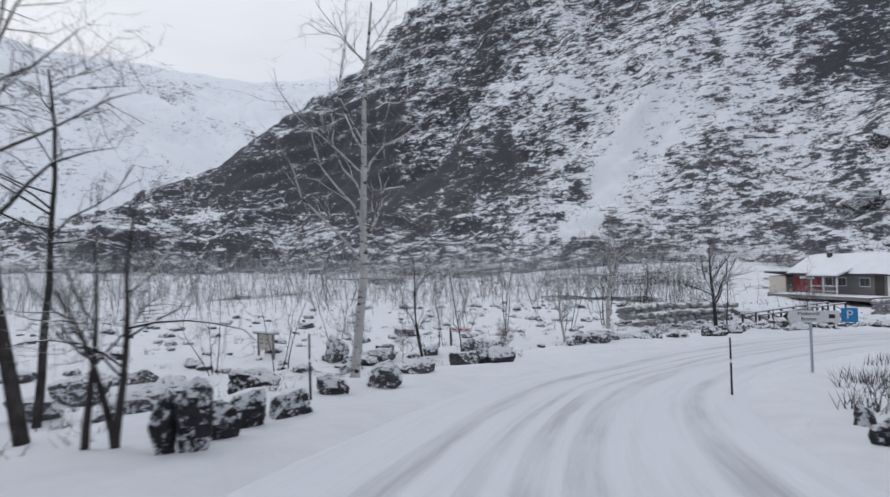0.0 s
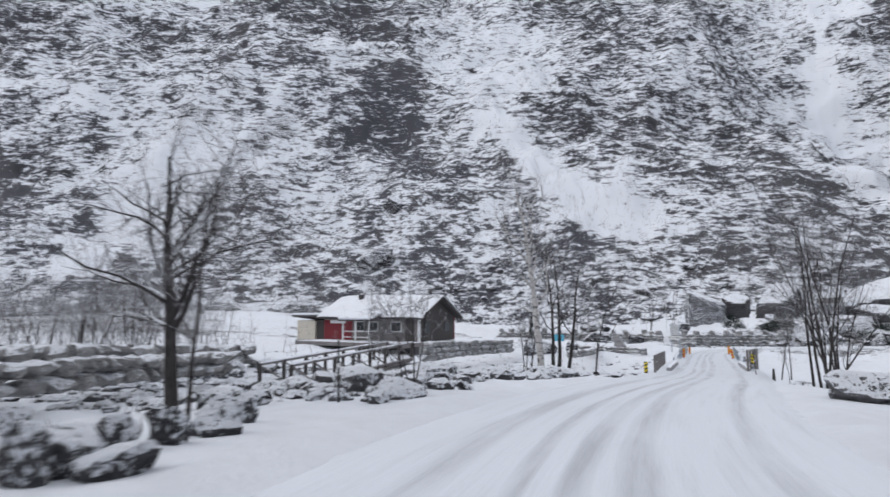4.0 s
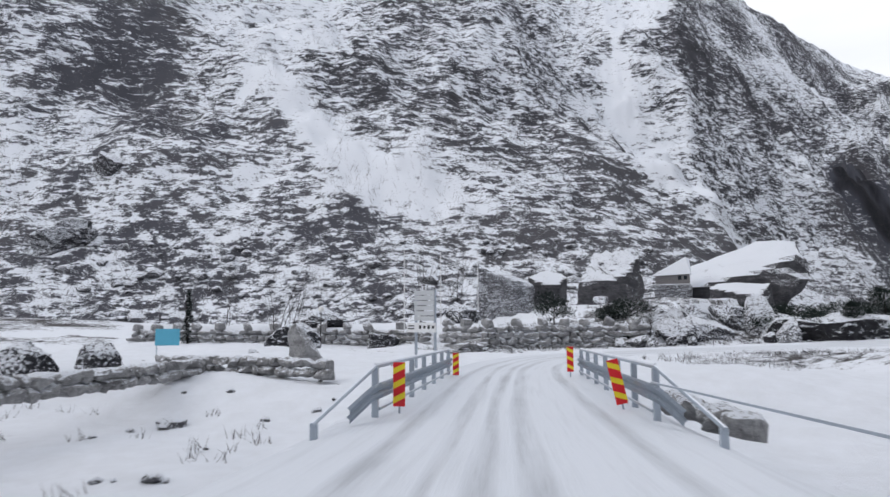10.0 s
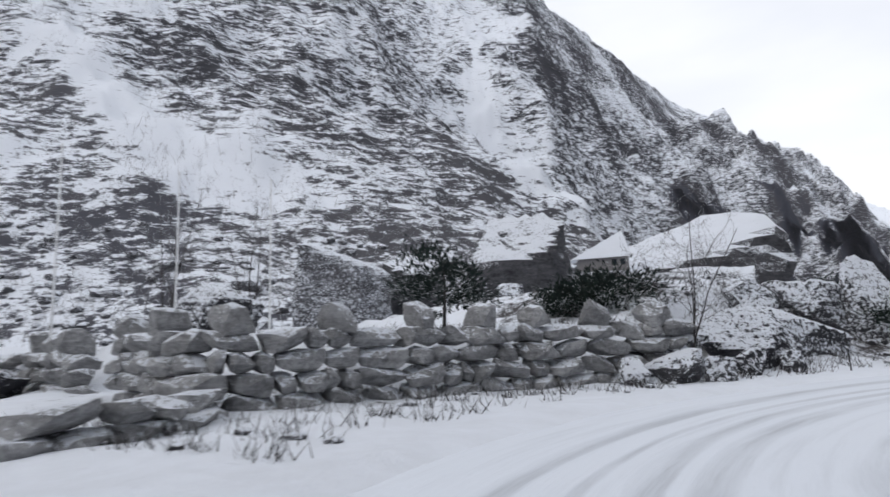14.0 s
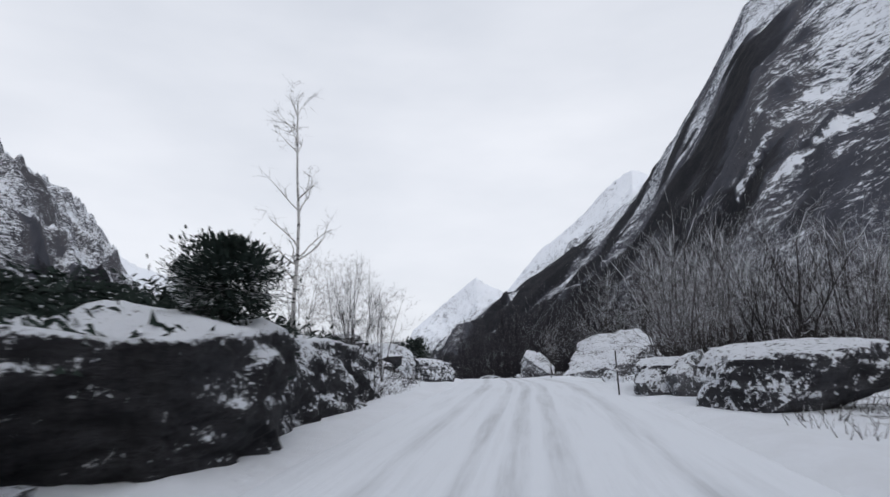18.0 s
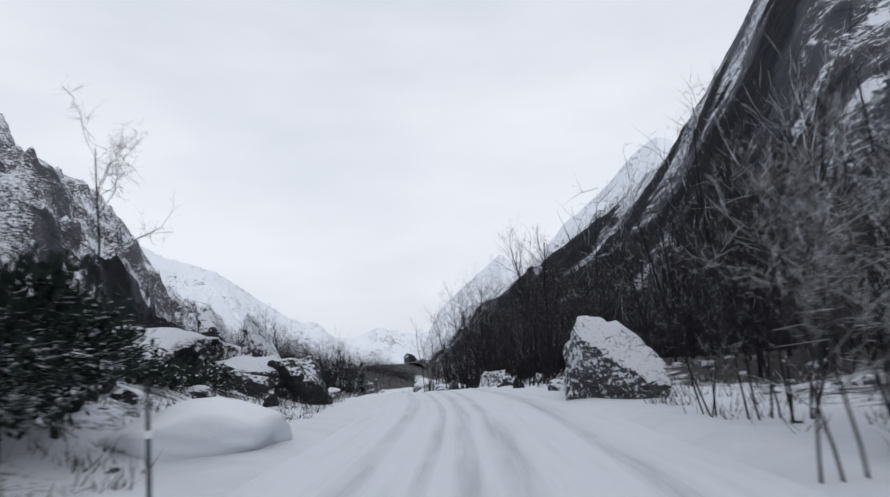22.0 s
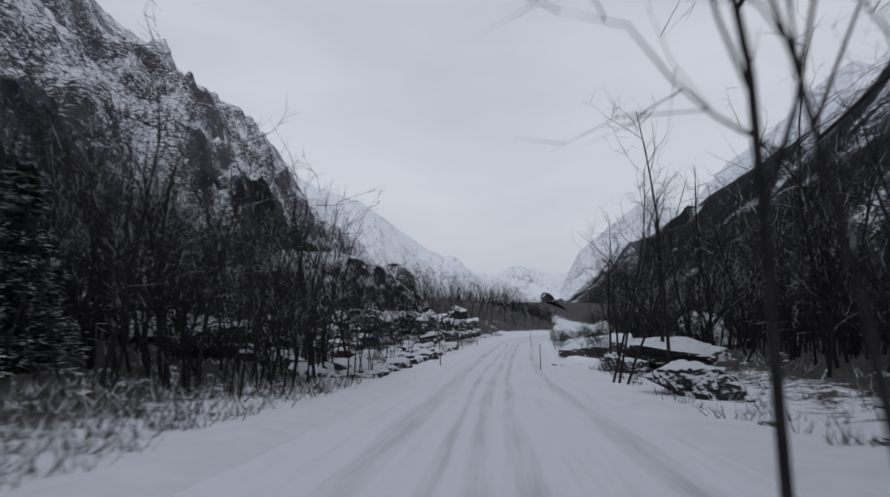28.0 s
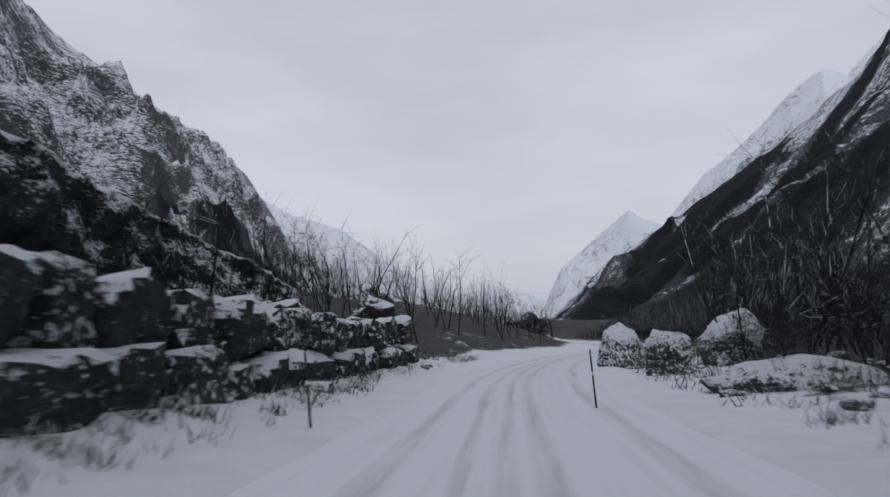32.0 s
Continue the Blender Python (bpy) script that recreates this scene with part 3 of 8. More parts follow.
M_ROCK_CAPPED = rock_material("snow_capped_rock", (0.014, 0.014, 0.017), (0.08, 0.08, 0.09), 0.30, 1.0, 0.0, 3.4)
M_ROOFED = rock_material("rock_under_a_snow_roof", (0.025, 0.025, 0.03), (0.13, 0.13, 0.14), 0.48, 1.0, 0.0, 1.6)
M_FACE = rock_material("wet_rock_face", (0.012, 0.012, 0.015), (0.06, 0.06, 0.067), 0.46, 1.3, 0.0, 3.2)
M_TWIG_FAR = bark("grey_scrub", (0.07, 0.066, 0.068), (0.17, 0.16, 0.165), 0.5)
M_STONE = rock_material("wall_stone", (0.17, 0.17, 0.175), (0.52, 0.52, 0.525), 0.66, 1.0, 0.0, 3.6)
M_BARK = bark("dark_bark", (0.022, 0.020, 0.020), (0.075, 0.068, 0.068), 0.42)
# Bark tone taken darker; the lower exposure down the valley is put into it.
M_WOOD = bark("wood_low_exposure", (0.012, 0.0112, 0.0132), (0.040, 0.037, 0.042), 0.88)
M_TWIG = bark("frosted_twigs", (0.045, 0.040, 0.042), (0.13, 0.12, 0.125), 0.5)
M_BIRCH = bark("birch_bark", (0.34, 0.33, 0.33), (0.55, 0.54, 0.53), 0.7, True)
M_NEEDLE = bark("snow_dusted_needles", (0.010, 0.016, 0.014), (0.032, 0.044, 0.038), 0.78)


# ---- boulders ----
ICO = {}


def ico(level):
    if level not in ICO:
        bm = bmesh.new()
        bmesh.ops.create_icosphere(bm, subdivisions=level, radius=1.0)
        bm.verts.ensure_lookup_table()
        ICO[level] = (np.array([v.co[:] for v in bm.verts]), [[v.index for v in f.verts] for f in bm.faces])
        bm.free()
    return ICO[level]


def boulder_shape(seed, level=4, facets=9, rough=0.10, roof=None):
    """An angular block: random planes cut out of a ball, its faces then roughened and chipped."""
    rng = np.random.RandomState(seed)
    v, f = ico(level)
    count = facets + 5
    normals = rng.normal(size=(count, 3))
    normals[:, 2] *= 0.55
    normals[0] = (rng.normal(0, 0.4), rng.normal(0, 0.4), 1.0)
    if roof:
        normals[:, 2] *= 0.3
        normals[0] = roof
    normals /= np.linalg.norm(normals, axis=1)[:, None]
    far = rng.uniform(0.58, 0.92, count)
    far[0] = 0.34 if roof else rng.uniform(0.55, 0.85)
    q = v * 1.7 + seed
    wob = 0.045 * fbm(q[:, 0] + q[:, 2], q[:, 1] - q[:, 2], 2, 0.5, seed % 40)
    facing = np.maximum(v @ normals.T, 0.05)
    r = np.minimum((far[None] / facing).min(1), 1.0 if facets < 6 else 1.28) + wob
    v = v * r[:, None]
    q = v * 3.2 + seed
    bump = fbm(q[:, 0] + q[:, 2] * 0.7, q[:, 1] - q[:, 2] * 0.6, 4, 0.6, seed % 50)
    step = np.floor(bump * 2.5) / 2.5
    crack = np.abs(fbm(q[:, 0] * 0.6 + q[:, 2] * 0.9, q[:, 1] * 0.6 + q[:, 2], 3, 0.5, seed % 50 + 7))
    v = v * (1 + (rough * (0.5 * bump + 0.5 * step) - rough * 0.9 * np.maximum(0.16 - crack, 0) / 0.16)[:, None] * 0.75)
    lo, hi = v.min(0), v.max(0)
    return (v - (lo + hi) / 2) / (hi - lo), f


def boulder(x, y, top, wide, deep, seed, label="grey boulder with snow on its top", material=None, turn=0.0, level=4, facets=9, rough=0.10, sink=0.25, name="boulder", group="", seen=99.0, roof=None):
    """A boulder whose top is at the height top and whose foot lies in the ground."""
    v, f = boulder_shape(seed, min(level, 3) if wide < 1.7 else level, facets, rough, roof)
    foot = min(land(x, y), land(x + wide * 0.3, y), land(x, y + deep * 0.3), top - 0.2)
    sink = max(sink, 0.4 * (top - foot))
    foot -= sink
    top = min(top, foot + sink + seen * 1.35)
    tall = top - foot
    co = v * np.array([wide, deep, tall]) + np.array([0, 0, tall / 2])
    me = mesh_of(name, co.tolist(), f, material or M_BOULDER, facets < 6)
    ob = new(name, me)
    ob.matrix_world = pose(x, y, foot, 0, 0, turn)
    return tagged(ob, label, "boulder", group)


# ---- trees ----
def grow(rng, verts, faces, start, way, length, radius, depth, limbs, sides, bend=0.25, rise=0.12, steps=4, tip=False):
    """Adds a tapered, bending limb to a list of vertices and faces; the finest ones end in a point."""
    p, d = np.array(start, float), np.array(way, float) / np.linalg.norm(way)
    nodes = [(p.copy(), radius)]
    for k in range(steps):
        d = d + rng.normal(0, bend / steps * 1.6, 3) + np.array([0, 0, rise / steps])
        d /= np.linalg.norm(d)
        p = p + d * length / steps
        nodes.append((p.copy(), radius * (1 - 0.78 * (k + 1) / steps)))
    base = len(verts)
    last = steps - 1 if tip else steps
    for k, (q, r) in enumerate(nodes[:last + 1]):
        n = nodes[min(k + 1, steps)][0] - nodes[max(k - 1, 0)][0]
        n = n / (np.linalg.norm(n) + 1e-9)
        a = np.cross(n, [0.3, 0.9, 0.2])
        a /= np.linalg.norm(a) + 1e-9
        b = np.cross(n, a)
        for s in range(sides):
            t = 2 * math.pi * s / sides
            verts.append((q + r * (math.cos(t) * a + math.sin(t) * b)).tolist())
    if tip:
        verts.append(nodes[-1][0].tolist())
    for k in range(steps):
        for s in range(sides):
            i, j = base + k * sides + s, base + k * sides + (s + 1) % sides
            if k < last:
                faces.append((i, j, j + sides))
                faces.append((i, j + sides, i + sides))
            else:
                faces.append((i, j, base + steps * sides))
    if depth > 0:
        limbs.append((nodes, d, length, radius, depth))
    return nodes, d


def shoots(rng, limbs, verts, faces, sides, per, spread, shrink, low, bend, rise, steps=3, tip=True, least=0.0045):
    """Side shoots for every limb in the list; returns the list of the next order."""
    out = []
    for nodes, d, length, radius, depth in limbs:
        for _ in range(per):
            f = rng.uniform(low, 1.0)
            k = f * (len(nodes) - 1)
            i = min(int(k), len(nodes) - 2)
            p = nodes[i][0] * (1 - (k - i)) + nodes[i + 1][0] * (k - i)
            r = nodes[i][1] * (1 - (k - i)) + nodes[i + 1][1] * (k - i)
            n = nodes[i + 1][0] - nodes[i][0]
            n /= np.linalg.norm(n) + 1e-9
            side = rng.normal(size=3)
            side -= n * (side @ n)
            side /= np.linalg.norm(side) + 1e-9
            way = n * math.cos(spread) + side * math.sin(spread) * rng.uniform(0.8, 1.2)
            grow(rng, verts, faces, p, way, length * shrink * rng.uniform(0.6, 1.15) * (1.15 - 0.5 * f), max(r * 0.55, least), depth - 1, out, sides, bend, rise, steps, tip)
    return out


def bare_tree(x, y, top, seed, label, lean=(0, 0), stems=1, thick=0.0105, spread=0.75, fork=0.0, birch=False, first=0.3, dark=False, reach=0.46, per=(11, 8, 6), name="bare_tree", group=""):
    """A leafless tree: trunk, limbs and fine twigs, each a part. top: the height that it reaches."""
    rng = np.random.RandomState(seed)
    z = land(x, y) - 0.15
    tall = max(top - z, 1.5)
    ob = thing(name, x, y, z, 0, label, "tree", group)
    skin = M_BIRCH if birch else (M_WOOD if dark else M_BARK)
    twigs, twig_faces = [], []
    for s in range(stems):
        verts, faces, limbs = [], [], []
        off = np.array([rng.normal(0, 0.16), rng.normal(0, 0.16), 0]) * (stems > 1)
        way = np.array([lean[0] + rng.normal(0, 0.16) * (stems > 1), lean[1] + rng.normal(0, 0.16) * (stems > 1), 1.0])
        h = tall * (1.0 if s == 0 else rng.uniform(0.65, 0.95)) / 1.02
        grow(rng, verts, faces, off, way, h, thick * tall * (1.0 if stems == 1 else 0.55), 3, limbs, 7, 0.3, 0.25, 7)
        me = mesh_of("trunk", verts, faces, skin, True)
        t = new("trunk", me)
        t.parent = ob
        second = []
        for _ in range(per[0]):
            boughs, bough_faces = [], []
            second += shoots(rng, limbs, boughs, bough_faces, 4, 1, spread, reach, first, 0.7, 0.35, 5)
            t = new("limb", mesh_of("limb", boughs, bough_faces, skin, True))
            t.parent = ob
        third = shoots(rng, second, twigs, twig_faces, 3, per[1], spread, 0.5, 0.2, 0.6, 0.25, 2, True, 0.006)
        shoots(rng, third, twigs, twig_faces, 3, per[2], spread, 0.65, 0.15, 0.6, 0.15, 1, True, 0.0035)
    t = new("twig_crown", mesh_of("twig_crown", twigs, twig_faces, M_WOOD if dark else M_TWIG, True))
    t.parent = ob
    t["kind"] = "stuff"
    return ob


def clump_spray(rng, v, f, p, way, size):
    """One flat spray of needles."""
    d = way + rng.normal(0, 0.4, 3)
    d /= np.linalg.norm(d)
    s = np.cross(d, np.array([0, 0, 1]) + rng.normal(0, 0.25, 3))
    s /= np.linalg.norm(s) + 1e-6
    ln, w, i = size * rng.uniform(0.7, 1.3), size * rng.uniform(0.12, 0.24), len(v)
    v += [(p - s * w * 0.4).tolist(), (p + d * ln * 0.5 - s * w).tolist(), (p + d * ln).tolist(), (p + d * ln * 0.5 + s * w).tolist(), (p + s * w * 0.4).tolist(), (p + d * ln * 0.5 + np.array([0, 0, w * 0.5])).tolist()]
    f += [(i, i + 1, i + 5), (i + 1, i + 2, i + 5), (i + 2, i + 3, i + 5), (i + 3, i + 4, i + 5), (i + 4, i, i + 5)]


def conifer(x, y, top, wide, seed, label, bushy=0.0, name="conifer"):
    """A pine or spruce: a trunk and whorls of drooping sprays of needles."""
    rng = np.random.RandomState(seed)
    z = land(x, y) - 0.1
    tall = max(top - z, 1.0)
    ob = thing(name, x, y, z, 0, label, "tree")
    verts, faces = [], []
    grow(rng, verts, faces, (0, 0, 0), (0, 0, 1), tall * 0.95, 0.025 * tall, 0, [], 7, 0.08, 0.1, 5, True)
    t = new("trunk", mesh_of("trunk", verts, faces, M_BARK, True))
    t.parent = ob
    v, f = [], []
    clumps = []
    if bushy:
        top_h, deep = tall, (min(tall, 0.95 * wide) if bushy > 1 else tall)
        for k in range(int((16 + 4 * wide) * bushy)):
            q = rng.normal(0, 1, 3)
            q /= np.linalg.norm(q)
            q *= rng.uniform(0.45, 0.95)
            clumps.append((np.array([q[0] * wide / 2, q[1] * wide / 2, top_h - (0.48 - 0.46 * q[2]) * deep]), q, rng.uniform(0.16, 0.3) * wide))
        for c, q, size in clumps:
            for _ in range(90):
                p = c + rng.normal(0, 0.42, 3) * size * (1, 1, 0.55)
                clump_spray(rng, v, f, p, q + np.array([0, 0, 0.35]), 0.10 + 0.03 * wide)
    else:
        h = 0.07
        while h < 0.97:
            for a in rng.uniform(0, 2 * math.pi, 6):
                reach = wide / 2 * (1.04 - h) * rng.uniform(0.6, 1.1)
                out = np.array([math.cos(a), math.sin(a), 0])
                for g in np.linspace(0.2, 1.0, 7):
                    p = out * reach * g + np.array([0, 0, h * tall - 0.30 * reach * g * g])
                    for _ in range(5):
                        clump_spray(rng, v, f, p + rng.normal(0, 0.03, 3), out + rng.normal(0, 0.5, 3) * (1, 1, 0.2), (0.17 + 0.07 * wide) * (1.2 - 0.5 * g))
            h += rng.uniform(0.045, 0.07)
    t = new("foliage", mesh_of("foliage", v, f, M_NEEDLE))
    t.parent = ob
    t["kind"] = "stuff"
    return ob


def woods(name, places, seed, material, label, tall=(5, 9), twigs=14, sides=3, fine=0, slim=0.009):
    """Many small leafless trees that nobody could count, in one mesh."""
    rng = np.random.RandomState(seed)
    V, F = [], []
    base = 0
    protos = []
    for k in range(9):
        verts, faces, limbs = [], [], []
        grow(rng, verts, faces, (0, 0, 0), (rng.normal(0, 0.1), rng.normal(0, 0.1), 1), 1.0, slim, 2, limbs, 3, 0.35, 0.2, 4 if fine else 2, True)
        second = shoots(rng, limbs, verts, faces, 3, twigs, 0.8, 0.40, 0.12, 0.6, 0.4, 2 if fine else 1, True, 0.0016)
        if fine:
            shoots(rng, second, verts, faces, 3, int(fine), 0.65, 0.6, 0.15, 0.5, 0.3, 1, True, 0.0009)
        protos.append((np.array(verts), np.array(faces)))
    for x, y, z in places:
        v, f = protos[rng.randint(9)]
        h, a = rng.uniform(*tall), rng.uniform(0, 6.283)
        c, s = math.cos(a) * h, math.sin(a) * h
        w = np.stack([v[:, 0] * c - v[:, 1] * s + x, v[:, 0] * s + v[:, 1] * c + y, v[:, 2] * h + z - 0.1], 1)
        V.append(w)
        F.append(f + base)
        base += len(w)
    V, F = np.vstack(V), np.vstack(F)
    me = bpy.data.meshes.new(name)
    me.vertices.add(len(V))
    me.vertices.foreach_set("co", V.ravel().astype(np.float32))
    me.loops.add(F.size)
    me.loops.foreach_set("vertex_index", F.ravel().astype(np.int32))
    me.polygons.add(len(F))
    me.polygons.foreach_set("loop_start", np.arange(0, F.size, 3, dtype=np.int32))
    me.update(calc_edges=True)
    me.materials.append(material)
    return tagged(new(name, me), label, "woods", kind="stuff")


def outcrop(line, seed, label, material, back=4.0, ledge=None):
    """A rock face along a line on the plan, given as x, y and height, with the open side to its right; flat snowy ground behind its edge."""
    line = np.array(line, float)
    run = np.concatenate([[0], np.cumsum(np.hypot(*np.diff(line[:, :2], axis=0).T))])
    s = np.arange(0, run[-1], 0.16)
    x, y, tall = (np.interp(s, run, line[:, k]) for k in range(3))
    hx, hy = np.gradient(x), np.gradient(y)
    size = np.hypot(hx, hy)
    ox, oy = hy / size, -hx / size
    for _ in range(12):
        ox[1:-1], oy[1:-1] = (ox[:-2] + ox[2:]) / 2, (oy[:-2] + oy[2:]) / 2
    foot = height(x, y) - 0.5
    up = np.concatenate([np.linspace(0, 1, 22), np.ones(14)])[:, None]
    inward = np.concatenate([np.zeros(22), np.linspace(0.12, 1, 14) * back])[:, None]
    S2, U2 = s[None] + 0 * up, up * (tall + 0.5)[None]
    block = fbm(S2 * 0.45 + seed, U2 * 0.5, 2, 0.5, seed)
    block = np.floor(block * 3 + 0.35 * fbm(S2 * 2, U2 * 2, 2, 0.5, seed + 3)) / 3
    rough = 0.45 * block + 0.10 * fbm(S2 * 2.2, U2 * 3.0, 4, 0.6, seed + 1) + 0.35 * fbm(S2 * 0.3, U2 * 0.2, 2, 0.5, seed + 2)
    ends = smooth(0, 1.2, s) * (1 - smooth(run[-1] - 1.2, run[-1], s))
    rough = rough * np.where(inward > 0, np.maximum(1 - inward / 1.2, 0), 1) - 0.35 * up
    xs = x[None] + ox[None] * (rough - inward)
    ys = y[None] + oy[None] * (rough - inward)
    zs = foot[None] + U2 * (0.35 + 0.65 * ends[None]) + np.where(inward > 0, 0.22 * fbm(xs * 0.7, ys * 0.7, 3, 0.5, seed) + 0.12 * inward - 0.9 * smooth(back * 0.75, back, inward), 0)
    ob = tagged(new("rock_outcrop"), label, "rock")
    cuts = [0] + sorted(np.random.RandomState(seed).choice(np.arange(8, len(s) - 8), 5, replace=False).tolist()) + [len(s) - 1]
    pieces = [("rock_block", slice(0, 24), slice(a, b + 1), material) for a, b in zip(cuts[:-1], cuts[1:])]
    pieces.append(("snowy_ledge", slice(23, 36), slice(0, len(s)), ledge or M_BOULDER_WHITE))
    for name, r, c, m in pieces:
        px, py, pz = xs[r, c], ys[r, c], zs[r, c]
        i = np.arange(px.size).reshape(px.shape)
        quads = np.stack([i[:-1, :-1], i[:-1, 1:], i[1:, 1:], i[1:, :-1]], -1).reshape(-1, 4)
        t = new(name, mesh_of(name, np.stack([px.ravel(), py.ravel(), pz.ravel()], 1).tolist(), quads.tolist(), m, True))
        t.parent = ob
    return ob


def juniper(name, places, seed, label, tall=(0.35, 0.8)):
    """Low creeping evergreen scrub dusted with snow, in one mesh."""
    rng = np.random.RandomState(seed)
    P = []
    for x, y, z in places:
        h = rng.uniform(*tall)
        c = rng.normal(0, 1, (34, 3)) * (h * 0.55, h * 0.55, h * 0.28) + (x, y, z + h * 0.45)
        P.append(np.column_stack([c, np.full(34, h)]))
    P = np.vstack(P)
    n = len(P)
    d = rng.normal(0, 1, (n, 3)) * (1, 1, 0.45) + (0, 0, 0.25)
    d /= np.linalg.norm(d, axis=1)[:, None]
    s = np.cross(d, rng.normal(0, 0.3, (n, 3)) + (0, 0, 1))
    s /= np.linalg.norm(s, axis=1)[:, None] + 1e-6
    ln, w = rng.uniform(0.18, 0.42, (n, 1)) * P[:, 3:] ** 0.5, rng.uniform(0.03, 0.07, (n, 1))
    c = P[:, :3]
    V = np.stack([c - s * w, c + d * ln, c + s * w, c + d * ln * 0.4 + (0, 0, 0.05)], 1).reshape(-1, 3)
    k = np.arange(n)[:, None] * 4
    F = np.vstack([k + (0, 1, 3), k + (1, 2, 3), k + (2, 0, 3)])
    me = bpy.data.meshes.new(name)
    me.from_pydata(V.tolist(), [], F.tolist())
    me.materials.append(M_NEEDLE)
    return tagged(new(name, me), label, "juniper", kind="stuff")

# ---- what people have built ----
M_STEEL = plain("galvanised_steel", (0.42, 0.47, 0.53), 0.45, 0.6, 0.3, 3.0, 0.75)
M_GREYWOOD = plain("weathered_timber", (0.20, 0.19, 0.19), 0.85, 0, 0.5, 5.0, 0.8)
M_DARKWOOD = plain("dark_timber", (0.06, 0.055, 0.055), 0.85, 0, 0.4, 5.0, 0.8)
M_REDWOOD = plain("red_painted_boards", (0.19, 0.018, 0.028), 0.75, 0, 0.35, 2.0)
M_CREAM = plain("cream_painted_boards", (0.62, 0.58, 0.50), 0.75, 0, 0.2, 2.0)
M_WHITE = plain("white_paint", (0.72, 0.73, 0.74), 0.5, 0, 0.15, 4.0)
M_RED = plain("red_reflective_sheet", (0.65, 0.012, 0.018), 0.4, 0, 0.12, 4.0)
M_YELLOW = plain("yellow_reflective_sheet", (0.80, 0.62, 0.02), 0.4, 0, 0.12, 4.0)
M_BLACK = plain("black_paint", (0.015, 0.015, 0.016), 0.5, 0, 0.2, 4.0)
M_BLUE = plain("blue_sign_sheet", (0.02, 0.22, 0.50), 0.45, 0, 0.15, 4.0)
M_CYAN = plain("pale_blue_sign", (0.10, 0.42, 0.58), 0.5, 0, 0.15, 4.0)
M_CONCRETE = plain("grey_concrete", (0.34, 0.34, 0.35), 0.85, 0, 0.5, 1.5, 0.7)
M_GLASS = plain("dark_window_glass", (0.03, 0.035, 0.04), 0.12, 0, 0.1, 2.0)
M_GREYSIGN = plain("grey_sign_board", (0.50, 0.52, 0.54), 0.55, 0, 0.25, 3.0)
M_LAMP = plain("frosted_lamp_globe", (0.75, 0.75, 0.73), 0.35, 0, 0.1, 3.0)


def line_frame(a, b):
    """The turn about z of a line on the plan from a to b, and its length."""
    return math.degrees(math.atan2(b[1] - a[1], b[0] - a[0])), math.hypot(b[0] - a[0], b[1] - a[1])


# snow poles
def snow_pole(x, y, tall=1.2, lean=(0, 0), group="snow poles along the road"):
    z = land(x, y) - 0.1
    ob = thing("snow_pole", x, y, z, 0, "thin dark roadside snow pole with a pale reflective band", "pole", group, lean)
    part("shaft", tube(bmesh.new(), (0, 0, 0), (0, 0, tall + 0.1), 0.024, 0.018, 8), M_BLACK, ob)
    part("reflector", tube(bmesh.new(), (0, 0, tall * 0.66), (0, 0, tall * 0.66 + 0.07), 0.027, 0.027, 8), M_WHITE, ob, "pale reflective band")
    part("cap", tube(bmesh.new(), (0, 0, tall + 0.1), (0, 0, tall + 0.13), 0.021, 0.012, 8), M_BLACK, ob)
    return ob


for px, py, lx, ly in ((-1.25, -5.67, 0, 0), (3.7, -13.0, 0, 0), (-27.4, -2.6, 1, 0), (-42.1, 22.7, 2, -4), (-82.3, 76.5, -3, -3), (-71.9, 95.4, 0, -1), (-66.2, 91.2, 0, -2), (-60.5, 115.1, 0, -2), (-56.4, 110.2, 0, -1), (-52.4, 139.8, 0, -4), (-45.7, 141.0, 0, -3), (-46.4, 165.7, 0, -2), (-33.9, 197.0, 0, -2), (-38.4, 199.1, 0, -3), (-25.8, 228.6, 0, -4), (-31.6, 226.5, 0, -4)):
    snow_pole(px, py, 1.2, (lx, ly))


# marker panels with slanting stripes
def hazard_marker(x, y, turn, first, second, label, up=0.12, tall=0.78, wide=0.2, slope=1, base=None, lean=(0, 0)):
    z = land(x, y) if base is None else base - up
    ob = thing("hazard_marker", x, y, z + up, turn, label, "road marker", "", lean)
    part("panel", box(bmesh.new(), (wide, 0.02, tall), (0, 0, tall / 2), 0.004), first, ob)
    for k in range(3):
        bm = bmesh.new()
        z0 = tall * (0.06 + k * 0.33)
        pts = [(-wide / 2, z0 + (0.5 * wide if slope > 0 else 0)), (wide / 2, z0 + (0 if slope > 0 else 0.5 * wide)), (wide / 2, z0 + (0.5 * wide if slope > 0 else wide)), (-wide / 2, z0 + (wide if slope > 0 else 0.5 * wide))]
        pts = [(a, min(b, tall - 0.01)) for a, b in pts]
        vs_ = [bm.verts.new((a, -0.013, b)) for a, b in pts] + [bm.verts.new((a, -0.009, b)) for a, b in pts]
        bm.faces.new(vs_[:4])
        bm.faces.new(vs_[4:][::-1])
        for i in range(4):
            bm.faces.new((vs_[i], vs_[i + 4], vs_[(i + 1) % 4 + 4], vs_[(i + 1) % 4]))
        part("stripe", bm, second, ob)
    part("post", tube(bmesh.new(), (0, 0.03, -1.1), (0, 0.03, tall * 0.9), 0.022, None, 8), M_STEEL, ob)
    return ob


